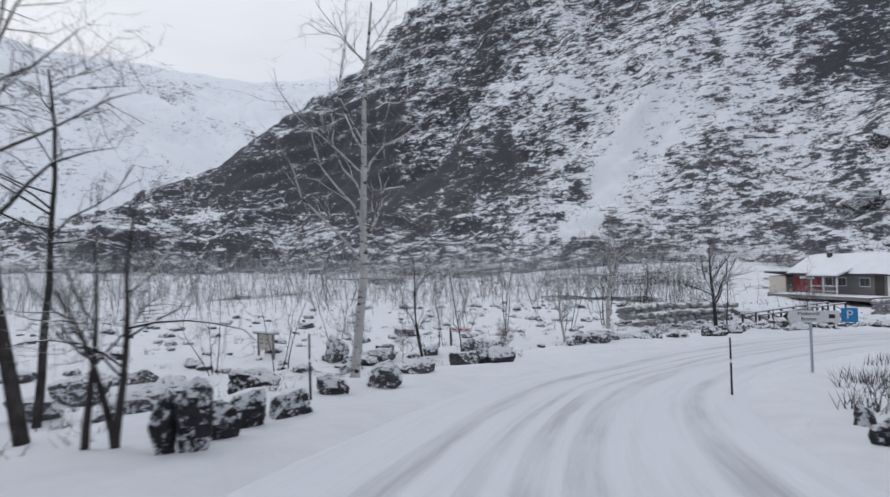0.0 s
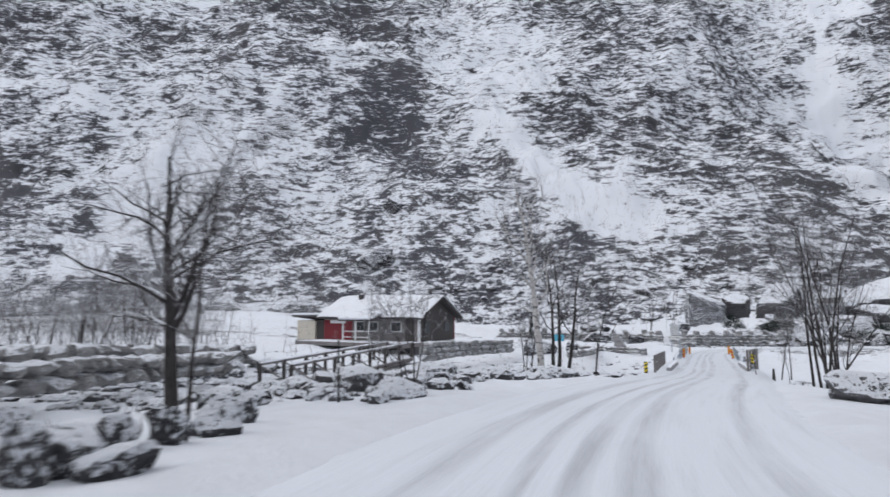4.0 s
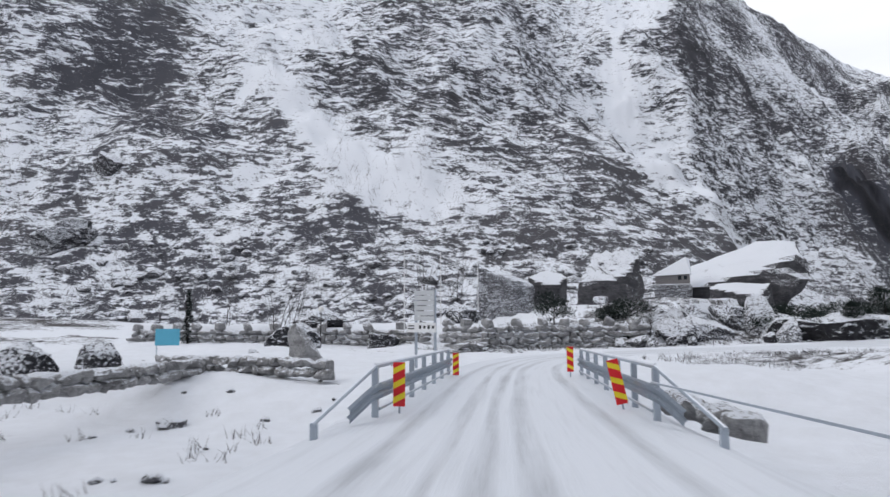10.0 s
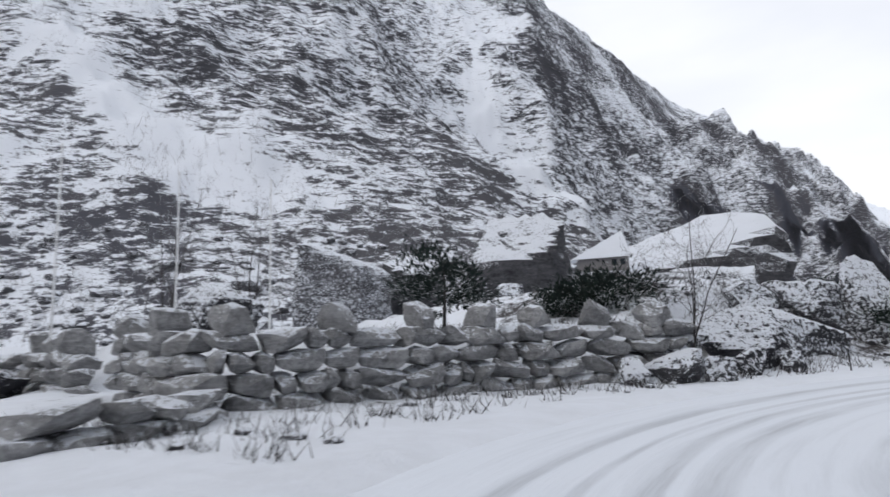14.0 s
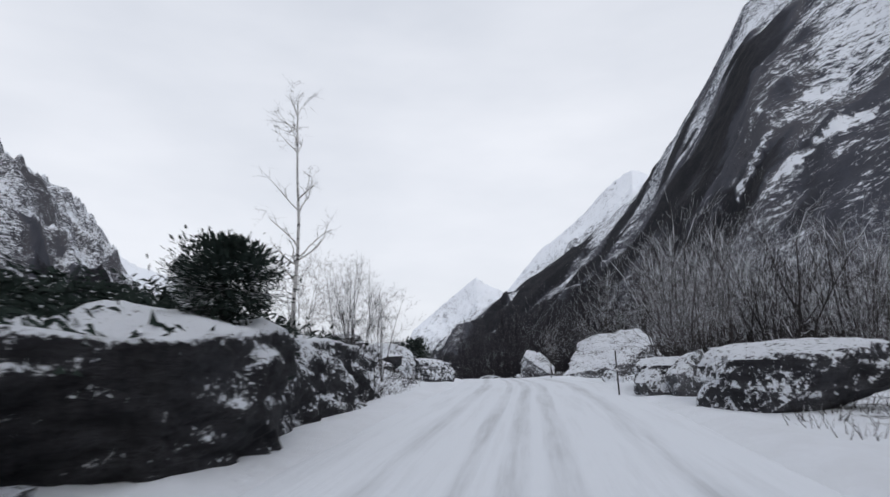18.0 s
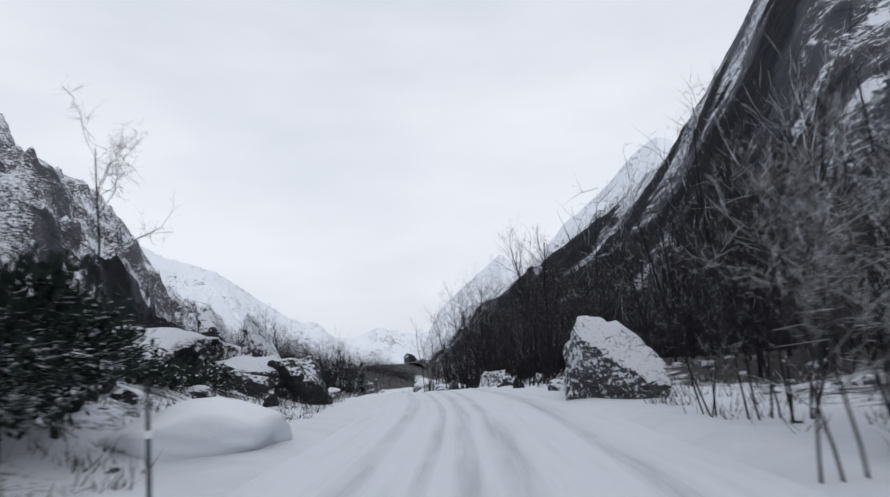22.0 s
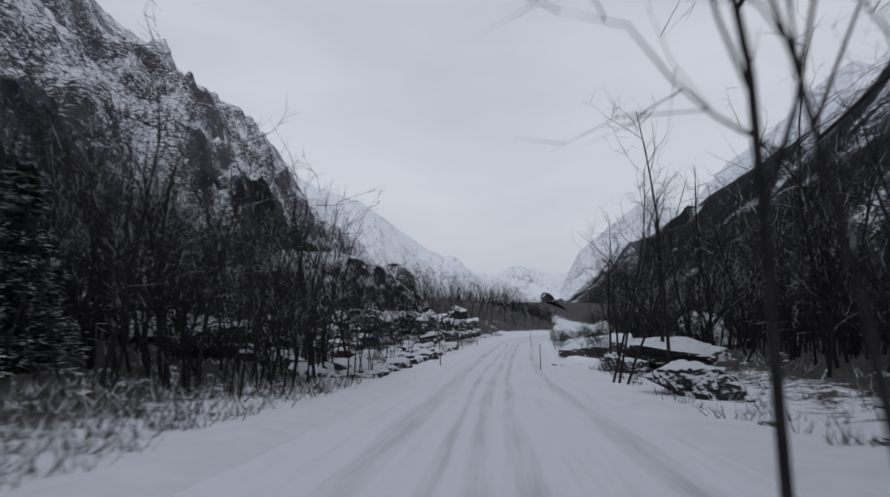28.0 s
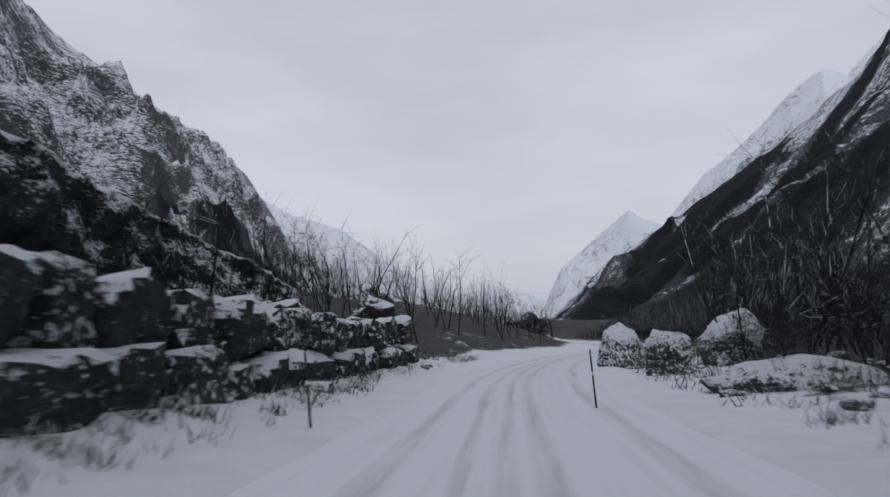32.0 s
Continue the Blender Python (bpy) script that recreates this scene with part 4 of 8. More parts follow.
BRIDGE_TURN = line_frame((-48.35, 24.88), (-62.48, 37.39))[0] - 90
RY = "red and yellow striped marker panel at the bridge rail end"
hazard_marker(-65.9, 37.6, BRIDGE_TURN, M_RED, M_YELLOW, RY, 0.1, 0.86, 0.24, -1, -5.9)
hazard_marker(-73.5, 44.7, BRIDGE_TURN, M_RED, M_YELLOW, RY, 0.1, 0.80, 0.23, -1, -6.25)
hazard_marker(-63.6, 41.55, BRIDGE_TURN + 4, M_RED, M_YELLOW, "rimed leaning red and yellow marker panel at the bridge rail", 0.1, 0.92, 0.24, 1, -5.95, (0, -12))
hazard_marker(-70.6, 47.6, BRIDGE_TURN, M_RED, M_YELLOW, RY, 0.1, 0.88, 0.23, 1, -6.1)
BY = "black and yellow striped marker panel before the first bridge"
hazard_marker(-44.4, 17.2, BRIDGE_TURN, M_BLACK, M_YELLOW, BY, 0.15, 0.62, 0.20, -1, -4.75)
hazard_marker(-44.6, 25.0, BRIDGE_TURN, M_BLACK, M_YELLOW, BY, 0.35, 0.60, 0.20, 1, -4.5)



# the first bridge: timber posts with two thin rails, and concrete edges
def post_rail(a, b, count, label, z_up=1.05):
    turn, length = line_frame(a, b)
    z0, z1 = ROADZ(*a), ROADZ(*b)
    ob = thing("bridge_railing", a[0], a[1], z0, turn, label, "railing", "railings of the first bridge")
    rise = (z1 - z0) / length
    for k in range(count):
        s = length * k / (count - 1)
        part("post", box(bmesh.new(), (0.13, 0.13, z_up + 0.55), (s, 0, rise * s + (z_up - 0.55) / 2), 0.012), M_GREYWOOD, ob)
    for h in (0.5, z_up - 0.06):
        part("rail", tube(bmesh.new(), (-0.2, 0.02, h), (length + 0.2, 0.02, h + rise * length), 0.028, None, 8), M_GREYWOOD, ob)
    return ob


def ROADZ(x, y):
    """The height of the road beside a place."""
    return float(nearest(np.array([x]), np.array([y]))[0][0])


post_rail((-43.6, 17.2), (-57.1, 28.4), 7, "weathered timber railing posts with two thin rails, rimed with snow", 0.95)
post_rail((-44.9, 24.9), (-52.2, 33.0), 5, "weathered timber railing posts with two thin rails, rimed with snow", 1.3)
for a, b in (((-45.6, 19.7), (-53.6, 26.7)), ((-45.2, 25.2), (-53.0, 32.1))):
    turn, length = line_frame(a, b)
    ob = thing("bridge_kerb", a[0], a[1], ROADZ(*a), turn, "low grey concrete bridge edge under snow", "kerb", "edges of the first bridge")
    for k in range(4):
        part("block", box(bmesh.new(), (length / 4 - 0.02, 0.26, 0.7), (length * (k + 0.5) / 4, 0, -0.1 + (ROADZ(*b) - ROADZ(*a)) * (k + 0.5) / 4), 0.02), M_CONCRETE, ob)


# the second bridge: steel beam rails with posts and a top tube
def beam_rail(a, b, side, label):
    turn, length = line_frame(a, b)
    z0 = ROADZ(*a)
    rise = (ROADZ(*b) - z0) / length
    ob = thing("guard_rail", a[0], a[1], z0, turn, label, "guard rail", "guard rails of the second bridge")
    bm = bmesh.new()
    prof = [(0.0, 0.34), (0.05, 0.38), (0.05, 0.44), (0.0, 0.48), (0.0, 0.5), (0.05, 0.54), (0.05, 0.6), (0.0, 0.64)]
    stations = [(-1.2, 0.3 * side, -0.34), (-0.4, 0.1 * side, -0.06), (0.0, 0.0, 0.0), (length, 0.0, 0.0), (length + 0.35, 0.1 * side, -0.04), (length + 0.8, 0.30 * side, -0.22)]
    rings_ = []
    for s, o, drop in stations:
        rings_.append([bm.verts.new((s, o - side * p, h + drop + rise * s)) for p, h in prof])
    for r0, r1 in zip(rings_, rings_[1:]):
        for i in range(len(prof) - 1):
            bm.faces.new((r0[i], r0[i + 1], r1[i + 1], r1[i]))
    bmesh.ops.solidify(bm, geom=bm.faces[:], thickness=0.006)
    part("beam", bm, M_STEEL, ob, "blue-grey corrugated steel beam")
    n = max(3, int(length / 1.9) + 1)
    for k in range(n):
        s = length * k / (n - 1)
        part("post", box(bmesh.new(), (0.10, 0.12, 1.4), (s, 0.1 * side, 0.22 + rise * s), 0.01), M_STEEL, ob)
    top = part("top_rail", tube(bmesh.new(), (0, 0.1 * side, 0.93), (length, 0.1 * side, 0.93 + rise * length), 0.038, None, 10), M_STEEL, ob)
    part("rail_end", tube(bmesh.new(), (0, 0.1 * side, 0.93), (-2.4, 0.5 * side, 0.25), 0.038, None, 10), M_STEEL, ob)
    part("rail_end", tube(bmesh.new(), (length, 0.1 * side, 0.93 + rise * length), (length + 0.35, 0.2 * side, 0.55 + rise * length), 0.038, None, 10), M_STEEL, ob)
    part("snow_strip", tube(bmesh.new(), (0, 0.1 * side, 0.965), (length, 0.1 * side, 0.965 + rise * length), 0.034, None, 8), M_SNOW, ob, "strip of snow on the top rail")
    part("low_rail", tube(bmesh.new(), (0, 0.02 * side, 0.15), (length, 0.02 * side, 0.15 + rise * length), 0.03, None, 8), M_STEEL, ob)
    part("post", box(bmesh.new(), (0.09, 0.11, 1.0), (-2.3, 0.5 * side, -0.25), 0.01), M_STEEL, ob)
    return ob


beam_rail((-65.6, 37.0), (-74.2, 45.0), 1, "steel guard rail on posts, snow on its top tube")
beam_rail((-62.3, 40.7), (-71.2, 48.7), -1, "steel guard rail on posts, snow on its top tube")
ob = thing("wire_fence", -52.2, 33.0, ROADZ(-52.2, 33.0), 0, "slack cable between the two bridge railings", "cable")
part("cable", tube(bmesh.new(), (0, 0, 0.55), (-9.84, 7.38, 0.15), 0.02, None, 8), M_STEEL, ob)



# the cabin: red boards, a snow-laden roof, a porch and a shed
def cabin(x, y, z, turn):
    ob = thing("cabin", x, y, z, turn, "red wooden cabin with a snow-laden gable roof and white porch", "house")
    length, deep, wall, ridge = 10.5, 6.0, 2.1, 3.75
    part("front_wall", box(bmesh.new(), (length, 0.15, wall), (length / 2, 0, wall / 2)), M_GREYWOOD, ob)
    part("back_wall", box(bmesh.new(), (length, 0.15, wall), (length / 2, deep, wall / 2)), M_REDWOOD, ob)
    for s in (0.08, length - 0.08):
        bm = bmesh.new()
        a = [bm.verts.new(p) for p in ((s - 0.07, 0, 0), (s - 0.07, deep, 0), (s - 0.07, deep, wall), (s - 0.07, deep / 2, ridge - 0.1), (s - 0.07, 0, wall))]
        b = [bm.verts.new((v.co.x + 0.14, v.co.y, v.co.z)) for v in a]
        bm.faces.new(a)
        bm.faces.new(b[::-1])
        for i in range(5):
            bm.faces.new((a[i], b[i], b[(i + 1) % 5], a[(i + 1) % 5]))
        part("gable_wall", bm, M_DARKWOOD if s > 1 else M_REDWOOD, ob)
    for k in range(18):
        part("board", box(bmesh.new(), (0.17, 0.03, 1.75), (0.12 + k * 0.185, -0.09, 0.9), 0.004), M_REDWOOD, ob, "" if k else "dark red upright board")
    part("frieze", box(bmesh.new(), (1.8, 0.04, 0.28), (1.7, -0.12, 1.62)), M_WHITE, ob, "pale sign strip under the eaves")
    for y0, side in ((-0.55, 1), (deep + 0.55, -1)):
        bm = bmesh.new()
        e, t = wall - 0.2, 0.16
        pts = [(-0.5, y0, e), (length + 0.6, y0, e), (length + 0.6, deep / 2, ridge), (-0.5, deep / 2, ridge)]
        lo = [bm.verts.new(p) for p in pts]
        hi = [bm.verts.new((p[0], p[1], p[2] + t)) for p in pts]
        bm.faces.new(lo[::side])
        bm.faces.new(hi[::-side])
        for i in range(4):
            bm.faces.new((lo[i], lo[(i + 1) % 4], hi[(i + 1) % 4], hi[i]))
        r = part("roof", bm, M_DARKWOOD, ob)
        bm = bmesh.new()
        n = 14
        grid = []
        for i in range(n + 1):
            row = []
            for j in range(5):
                f, g = i / n, j / 4
                px, py = -0.55 + f * (length + 1.2), y0 + (deep / 2 - y0) * g - 0.05 * side * (1 - g)
                pz = e + (ridge - e) * g + t + 0.02 + 0.16 * (1 - 0.8 * (j == 0) - 0.5 * (i in (0, n))) + 0.03 * math.sin(i * 1.7 + j)
                row.append(bm.verts.new((px, py, pz)))
            grid.append(row)
        for i in range(n):
            for j in range(4):
                bm.faces.new((grid[i][j], grid[i + 1][j], grid[i + 1][j + 1], grid[i][j + 1])[::side])
        s = part("snow_layer", bm, M_SNOW, r, "thick fresh snow on the roof")
    part("chimney", box(bmesh.new(), (0.4, 0.4, 0.7), (2.4, 2.4, ridge + 0.05), 0.02), M_DARKWOOD, ob, "dark chimney")
    # porch in front of the middle
    for px in (3.6, 5.0, 6.5):
        part("porch_post", box(bmesh.new(), (0.12, 0.12, 1.95), (px, -1.7, 0.97), 0.01), M_WHITE, ob)
    for h in (0.35, 0.85):
        part("porch_rail", box(bmesh.new(), (3.0, 0.06, 0.08), (5.05, -1.7, h), 0.01), M_WHITE, ob)
    part("porch_roof", box(bmesh.new(), (3.6, 2.3, 0.12), (5.0, -0.85, 2.12), 0.01, Matrix.Rotation(radians(16), 4, "X")), M_DARKWOOD, ob)
    part("porch_snow", box(bmesh.new(), (3.6, 2.3, 0.18), (5.0, -0.88, 2.28), 0.05, Matrix.Rotation(radians(16), 4, "X")), M_SNOW, ob, "snow on the porch roof")
    for px, w in ((4.3, 0.9), (5.8, 0.9), (8.2, 1.1)):
        win = part("window", box(bmesh.new(), (w, 0.08, 0.9), (px, -0.1, 1.25), 0.01), M_WHITE, ob)
        for q in (-0.25, 0.25):
            part("pane", box(bmesh.new(), (w * 0.42, 0.03, 0.74), (px + q * w * 0.9, -0.14, 1.25)), M_GLASS, win)
    part("door", box(bmesh.new(), (0.9, 0.06, 1.95), (9.6, -0.1, 0.98), 0.01), M_DARKWOOD, ob)
    for py in (1.2, 4.6):
        part("gable_window", box(bmesh.new(), (0.06, 0.9, 0.95), (length + 0.02, py, 1.2), 0.01), M_GLASS, ob)
    part("corner_board", box(bmesh.new(), (0.2, 0.2, wall), (length + 0.0, -0.02, wall / 2), 0.01), M_WHITE, ob)
    part("terrace", box(bmesh.new(), (11.5, 3.4, 0.35), (5.4, -1.8, -0.17), 0.03), M_GREYWOOD, ob)
    part("foundation", box(bmesh.new(), (10.6, 6.2, 2.4), (5.25, 3.0, -1.25)), M_CONCRETE, ob)
    return ob


CABIN = cabin(-102.4, 7.0, -5.25, 41)
CABIN.scale = (1.5, 1.5, 1.5)
shed = thing("shed", -107.0, 3.6, -5.4, 41, "small cream shed with a snowy lean-to roof", "shed")
part("body", box(bmesh.new(), (2.3, 2.6, 1.8), (1.2, 1.3, 0.9), 0.02), M_CREAM, shed)
part("dark_end", box(bmesh.new(), (0.9, 2.4, 1.8), (2.8, 1.4, 0.9), 0.02), M_DARKWOOD, shed)
part("roof", box(bmesh.new(), (4.0, 3.4, 0.14), (1.7, 1.3, 2.05), 0.02, Matrix.Rotation(radians(-7), 4, "X")), M_DARKWOOD, shed)
part("snow_layer", box(bmesh.new(), (4.0, 3.4, 0.22), (1.7, 1.3, 2.22), 0.07, Matrix.Rotation(radians(-7), 4, "X")), M_SNOW, shed, "snow on the roof")
part("foundation", box(bmesh.new(), (3.4, 2.8, 2.0), (1.6, 1.3, -1.02)), M_CONCRETE, shed)
shed.scale = (1.5, 1.5, 1.5)


# the footbridge over the stream: two trussed sides and a deck
def footbridge(a, b, za, zb):
    turn, length = line_frame(a, b)
    ob = thing("footbridge", a[0], a[1], za, turn, "timber footbridge with trussed railings under snow", "footbridge")
    rise = (zb - za) / length
    part("deck", box(bmesh.new(), (length, 1.5, 0.14), (length / 2, 0, rise * length / 2), 0.01, Matrix.Rotation(-math.atan(rise), 4, "Y")), M_GREYWOOD, ob)
    part("snow_layer", box(bmesh.new(), (length, 1.2, 0.1), (length / 2, 0, rise * length / 2 + 0.12), 0.03, Matrix.Rotation(-math.atan(rise), 4, "Y")), M_SNOW, ob, "snow on the deck")
    n = 7
    for side in (-0.75, 0.75):
        for h, t in ((0.12, 0.07), (0.95, 0.06)):
            part("beam", tube(bmesh.new(), (0, side, h), (length, side, h + rise * length), t, None, 6), M_GREYWOOD, ob)
        part("snow_strip", tube(bmesh.new(), (0, side, 1.0), (length, side, 1.0 + rise * length), 0.05, None, 6), M_SNOW, ob)
        for k in range(n + 1):
            s = length * k / n
            part("post", box(bmesh.new(), (0.12, 0.12, 1.0), (s, side, 0.5 + rise * s), 0.01), M_DARKWOOD, ob)
            if k < n:
                part("brace", tube(bmesh.new(), (s, side, 0.9 + rise * s), (s + length / n, side, 0.15 + rise * (s + length / n)), 0.035, None, 6), M_GREYWOOD, ob)
    for s in (0.1, length - 0.1):
        part("abutment", box(bmesh.new(), (0.8, 1.9, 2.4), (s, 0, -1.3 + rise * s), 0.04), M_CONCRETE, ob)
    return ob


footbridge((-40.2, -3.1), (-48.4, 4.0), -4.35, -4.0)


# signs
def text(words, size, at_, parent, material, turn=(90, 0, 0)):
    cu = bpy.data.curves.new("lettering", "FONT")
    cu.body, cu.size, cu.align_x, cu.align_y, cu.extrude = words, size, "CENTER", "CENTER", 0.002
    cu.materials.append(material)
    t = new("lettering", cu)
    t.parent = parent
    t.matrix_local = pose(*at_, *turn)
    return t


direction_sign = thing("direction_sign", -7.8, -3.3, land(-7.8, -3.3) + 0.35, 93, "white arrow sign with black lettering and blue parking plate", "road sign")
part("post", tube(bmesh.new(), (0, 0, -0.9), (0, 0, 1.55), 0.04, None, 10), M_STEEL, direction_sign)
bm = bmesh.new()
arrow = [(-0.75, 0.0), (-0.58, 0.17), (0.75, 0.17), (0.75, -0.17), (-0.58, -0.17)]
fa = [bm.verts.new((a, -0.06, b + 1.32)) for a, b in arrow]
fb = [bm.verts.new((a, -0.045, b + 1.32)) for a, b in arrow]
bm.faces.new(fa[::-1])
bm.faces.new(fb)
for i in range(5):
    bm.faces.new((fa[i], fa[(i + 1) % 5], fb[(i + 1) % 5], fb[i]))
plate = part("arrow_plate", bm, M_WHITE, direction_sign)
bm = bmesh.new()
tip = [bm.verts.new(p) for p in ((-0.74, -0.0625, 1.32), (-0.56, -0.0625, 1.48), (-0.62, -0.0625, 1.32), (-0.56, -0.0625, 1.16))]
bm.faces.new((tip[0], tip[2], tip[1]))
bm.faces.new((tip[0], tip[3], tip[2]))
part("arrow_tip", bm, M_BLACK, plate)
text("Melkevoll", 0.15, (-0.05, -0.064, 1.40), direction_sign, M_BLACK)
text("Bretun", 0.15, (-0.05, -0.064, 1.24), direction_sign, M_BLACK)
part("symbol", box(bmesh.new(), (0.16, 0.004, 0.12), (0.55, -0.063, 1.32)), M_BLACK, plate)
parking = part("parking_plate", box(bmesh.new(), (0.42, 0.015, 0.42), (1.0, -0.05, 1.36), 0.004), M_BLUE, direction_sign, "blue parking plate")
part("bracket", box(bmesh.new(), (0.6, 0.03, 0.05), (0.75, -0.02, 1.3)), M_STEEL, direction_sign)
text("P", 0.36, (1.0, -0.06, 1.36), direction_sign, M_WHITE)


def info_board(x, y, turn, wide, tall, up, label, slats=5):
    z = land(x, y)
    ob = thing("information_board", x, y, z, turn, label, "sign")
    for s in (-wide / 2, wide / 2):
        part("post", box(bmesh.new(), (0.1, 0.1, up + tall + 0.2), (s, 0, (up + tall) / 2 - 0.1), 0.01), M_STEEL, ob)
    for k in range(slats):
        h = tall / slats
        part("panel", box(bmesh.new(), (wide + 0.06, 0.04, h - 0.03), (0, -0.07, up + h * (k + 0.5)), 0.006), M_GREYSIGN, ob)
    return ob


b1 = info_board(-77.7, 46.2, 12, 1.15, 1.35, 2.0, "tall grey tourist sign of stacked panels on two steel posts", 6)
pl = part("lower_panel", box(bmesh.new(), (1.75, 0.05, 0.42), (-0.15, -0.1, 1.72), 0.01), M_WHITE, b1, "white panel with a row of black symbols")
for k in range(4):
    part("symbol", box(bmesh.new(), (0.13, 0.01, 0.16 - 0.04 * (k % 2)), (-0.2 + k * 0.26, -0.13, 1.74)), M_BLACK, pl)
for k in range(2):
    part("lettering_bar", box(bmesh.new(), (0.36, 0.01, 0.05), (-0.75, -0.13, 1.79 - k * 0.12)), M_BLACK, pl)

board = thing("notice_board", -11.6, -26.7, land(-11.6, -26.7) - 0.15, 70, "wooden notice board with a small snow-covered roof on a stone base", "notice board")
for s in (-0.7, 0.7):
    part("post", box(bmesh.new(), (0.1, 0.1, 1.35), (s, 0, 0.6), 0.01), M_GREYWOOD, board)
part("panel", box(bmesh.new(), (1.3, 0.05, 0.75), (0, 0, 0.85), 0.01), M_CREAM, board)
for k in range(4):
    part("lettering_bar", box(bmesh.new(), (0.3, 0.01, 0.05), (-0.35 + 0.5 * (k % 2), -0.032, 1.0 - 0.2 * (k // 2))), M_GREYWOOD, board)
part("roof", box(bmesh.new(), (1.75, 0.5, 0.06), (0, 0, 1.32), 0.01), M_GREYWOOD, board)
part("snow_layer", box(bmesh.new(), (1.75, 0.5, 0.12), (0, 0, 1.41), 0.04), M_SNOW, board, "snow on the little roof")

rock_sign = thing("name_board", -17.7, -18.6, land(-17.7, -18.6), 85, "long pale name board with red lettering on a dark post", "sign")
part("post", box(bmesh.new(), (0.1, 0.1, 1.1), (-0.55, 0, 0.5), 0.01), M_DARKWOOD, rock_sign)
part("board", box(bmesh.new(), (1.2, 0.05, 0.26), (0.1, -0.05, 0.95), 0.01), M_WHITE, rock_sign)
for k in range(3):
    part("lettering_bar", box(bmesh.new(), (0.26, 0.01, 0.07), (-0.25 + k * 0.36, -0.08, 0.96)), M_RED, rock_sign)

blue_sign = thing("blue_sign", -93.6, 39.0, land(-93.6, 39.0), 55, "pale blue sign sheet on a thin post by the stone wall", "sign")
part("post", tube(bmesh.new(), (-0.62, 0.05, -0.2), (-0.62, 0.05, 1.9), 0.03, None, 8), M_STEEL, blue_sign)
part("sheet", box(bmesh.new(), (1.4, 0.03, 0.95), (0, 0, 1.4), 0.01), M_CYAN, blue_sign)


# flagpoles and the lamp
for fx, fy, top_z in ((-103.7, 61.4, 2.2), (-104.6, 66.2, 2.2), (-103.6, 70.1, 2.4)):
    z = land(fx, fy)
    ob = thing("flagpole", fx, fy, z, 0, "slender white flagpole with no flag", "flagpole", "flagpoles behind the wall")
    part("base", tube(bmesh.new(), (0, 0, -0.1), (0, 0, 0.35), 0.09, 0.08, 10), M_STEEL, ob)
    part("pole", tube(bmesh.new(), (0, 0, 0.3), (0, 0, top_z - z), 0.055, 0.03, 10), M_WHITE, ob)
    part("knob", tube(bmesh.new(), (0, 0, top_z - z), (0, 0, top_z - z + 0.1), 0.05, 0.03, 10), M_WHITE, ob)
lamp = thing("lamp_post", -108.3, 55.2, land(-108.3, 55.2), 0, "black lamp post with a round white globe", "lamp")
part("pole", tube(bmesh.new(), (0, 0, -0.2), (0, 0, 3.0), 0.06, 0.045, 10), M_BLACK, lamp)
bm = bmesh.new()
bmesh.ops.create_uvsphere(bm, u_segments=20, v_segments=12, radius=0.27, matrix=Matrix.Translation((0, 0, 3.25)))
for face in bm.faces:
    face.smooth = True
part("globe", bm, M_LAMP, lamp, "white globe")
part("cap", tube(bmesh.new(), (0, 0, 3.5), (0, 0, 3.57), 0.14, 0.06, 10), M_SNOW, lamp)

# a short timber bollard and the hay rack down the valley
bollard = thing("bollard", -41.4, 23.2, land(-41.4, 23.2), 0, "short dark stone bollard at the roadside", "bollard")
part("shaft", tube(bmesh.new(), (0, 0, -0.15), (0, 0, 0.62), 0.10, 0.05, 7), M_DARKWOOD, bollard)
rack = thing("pole_rack", -22.0, 286.0, land(-22.0, 286.0), 10, "timber rack of upright posts with three snowy poles", "rack")
for k in range(7):
    part("post", tube(bmesh.new(), (-1.1 + k * 0.4, 0, -0.3), (-1.1 + k * 0.4, 0, 1.05), 0.035, None, 6), M_GREYWOOD, rack)
for h in (0.5, 0.75, 1.0):
    part("pole", tube(bmesh.new(), (-1.3, 0.04, h), (1.5, 0.04, h), 0.035, None, 6), M_GREYWOOD, rack)


# ---- dry stone walls, stone by stone ----
STONES = []
for k in range(12):
    v, f = ico(2)
    rng = np.random.RandomState(900 + k)
    v = np.sign(v) * np.abs(v) ** 0.4
    for n in rng.normal(size=(13, 3)):
        n = n / np.linalg.norm(n)
        v = v - np.maximum(v @ n - rng.uniform(0.62, 1.0), 0)[:, None] * n * 0.97
    v = v * (1 + 0.05 * fbm(v[:, 0] * 2 + v[:, 2] + k, v[:, 1] * 2 - v[:, 2], 3, 0.5, k))[:, None]
    v = (v - (v.min(0) + v.max(0)) / 2) / (v.max(0) - v.min(0))
    STONES.append(mesh_of("stone", v.tolist(), f, M_STONE))


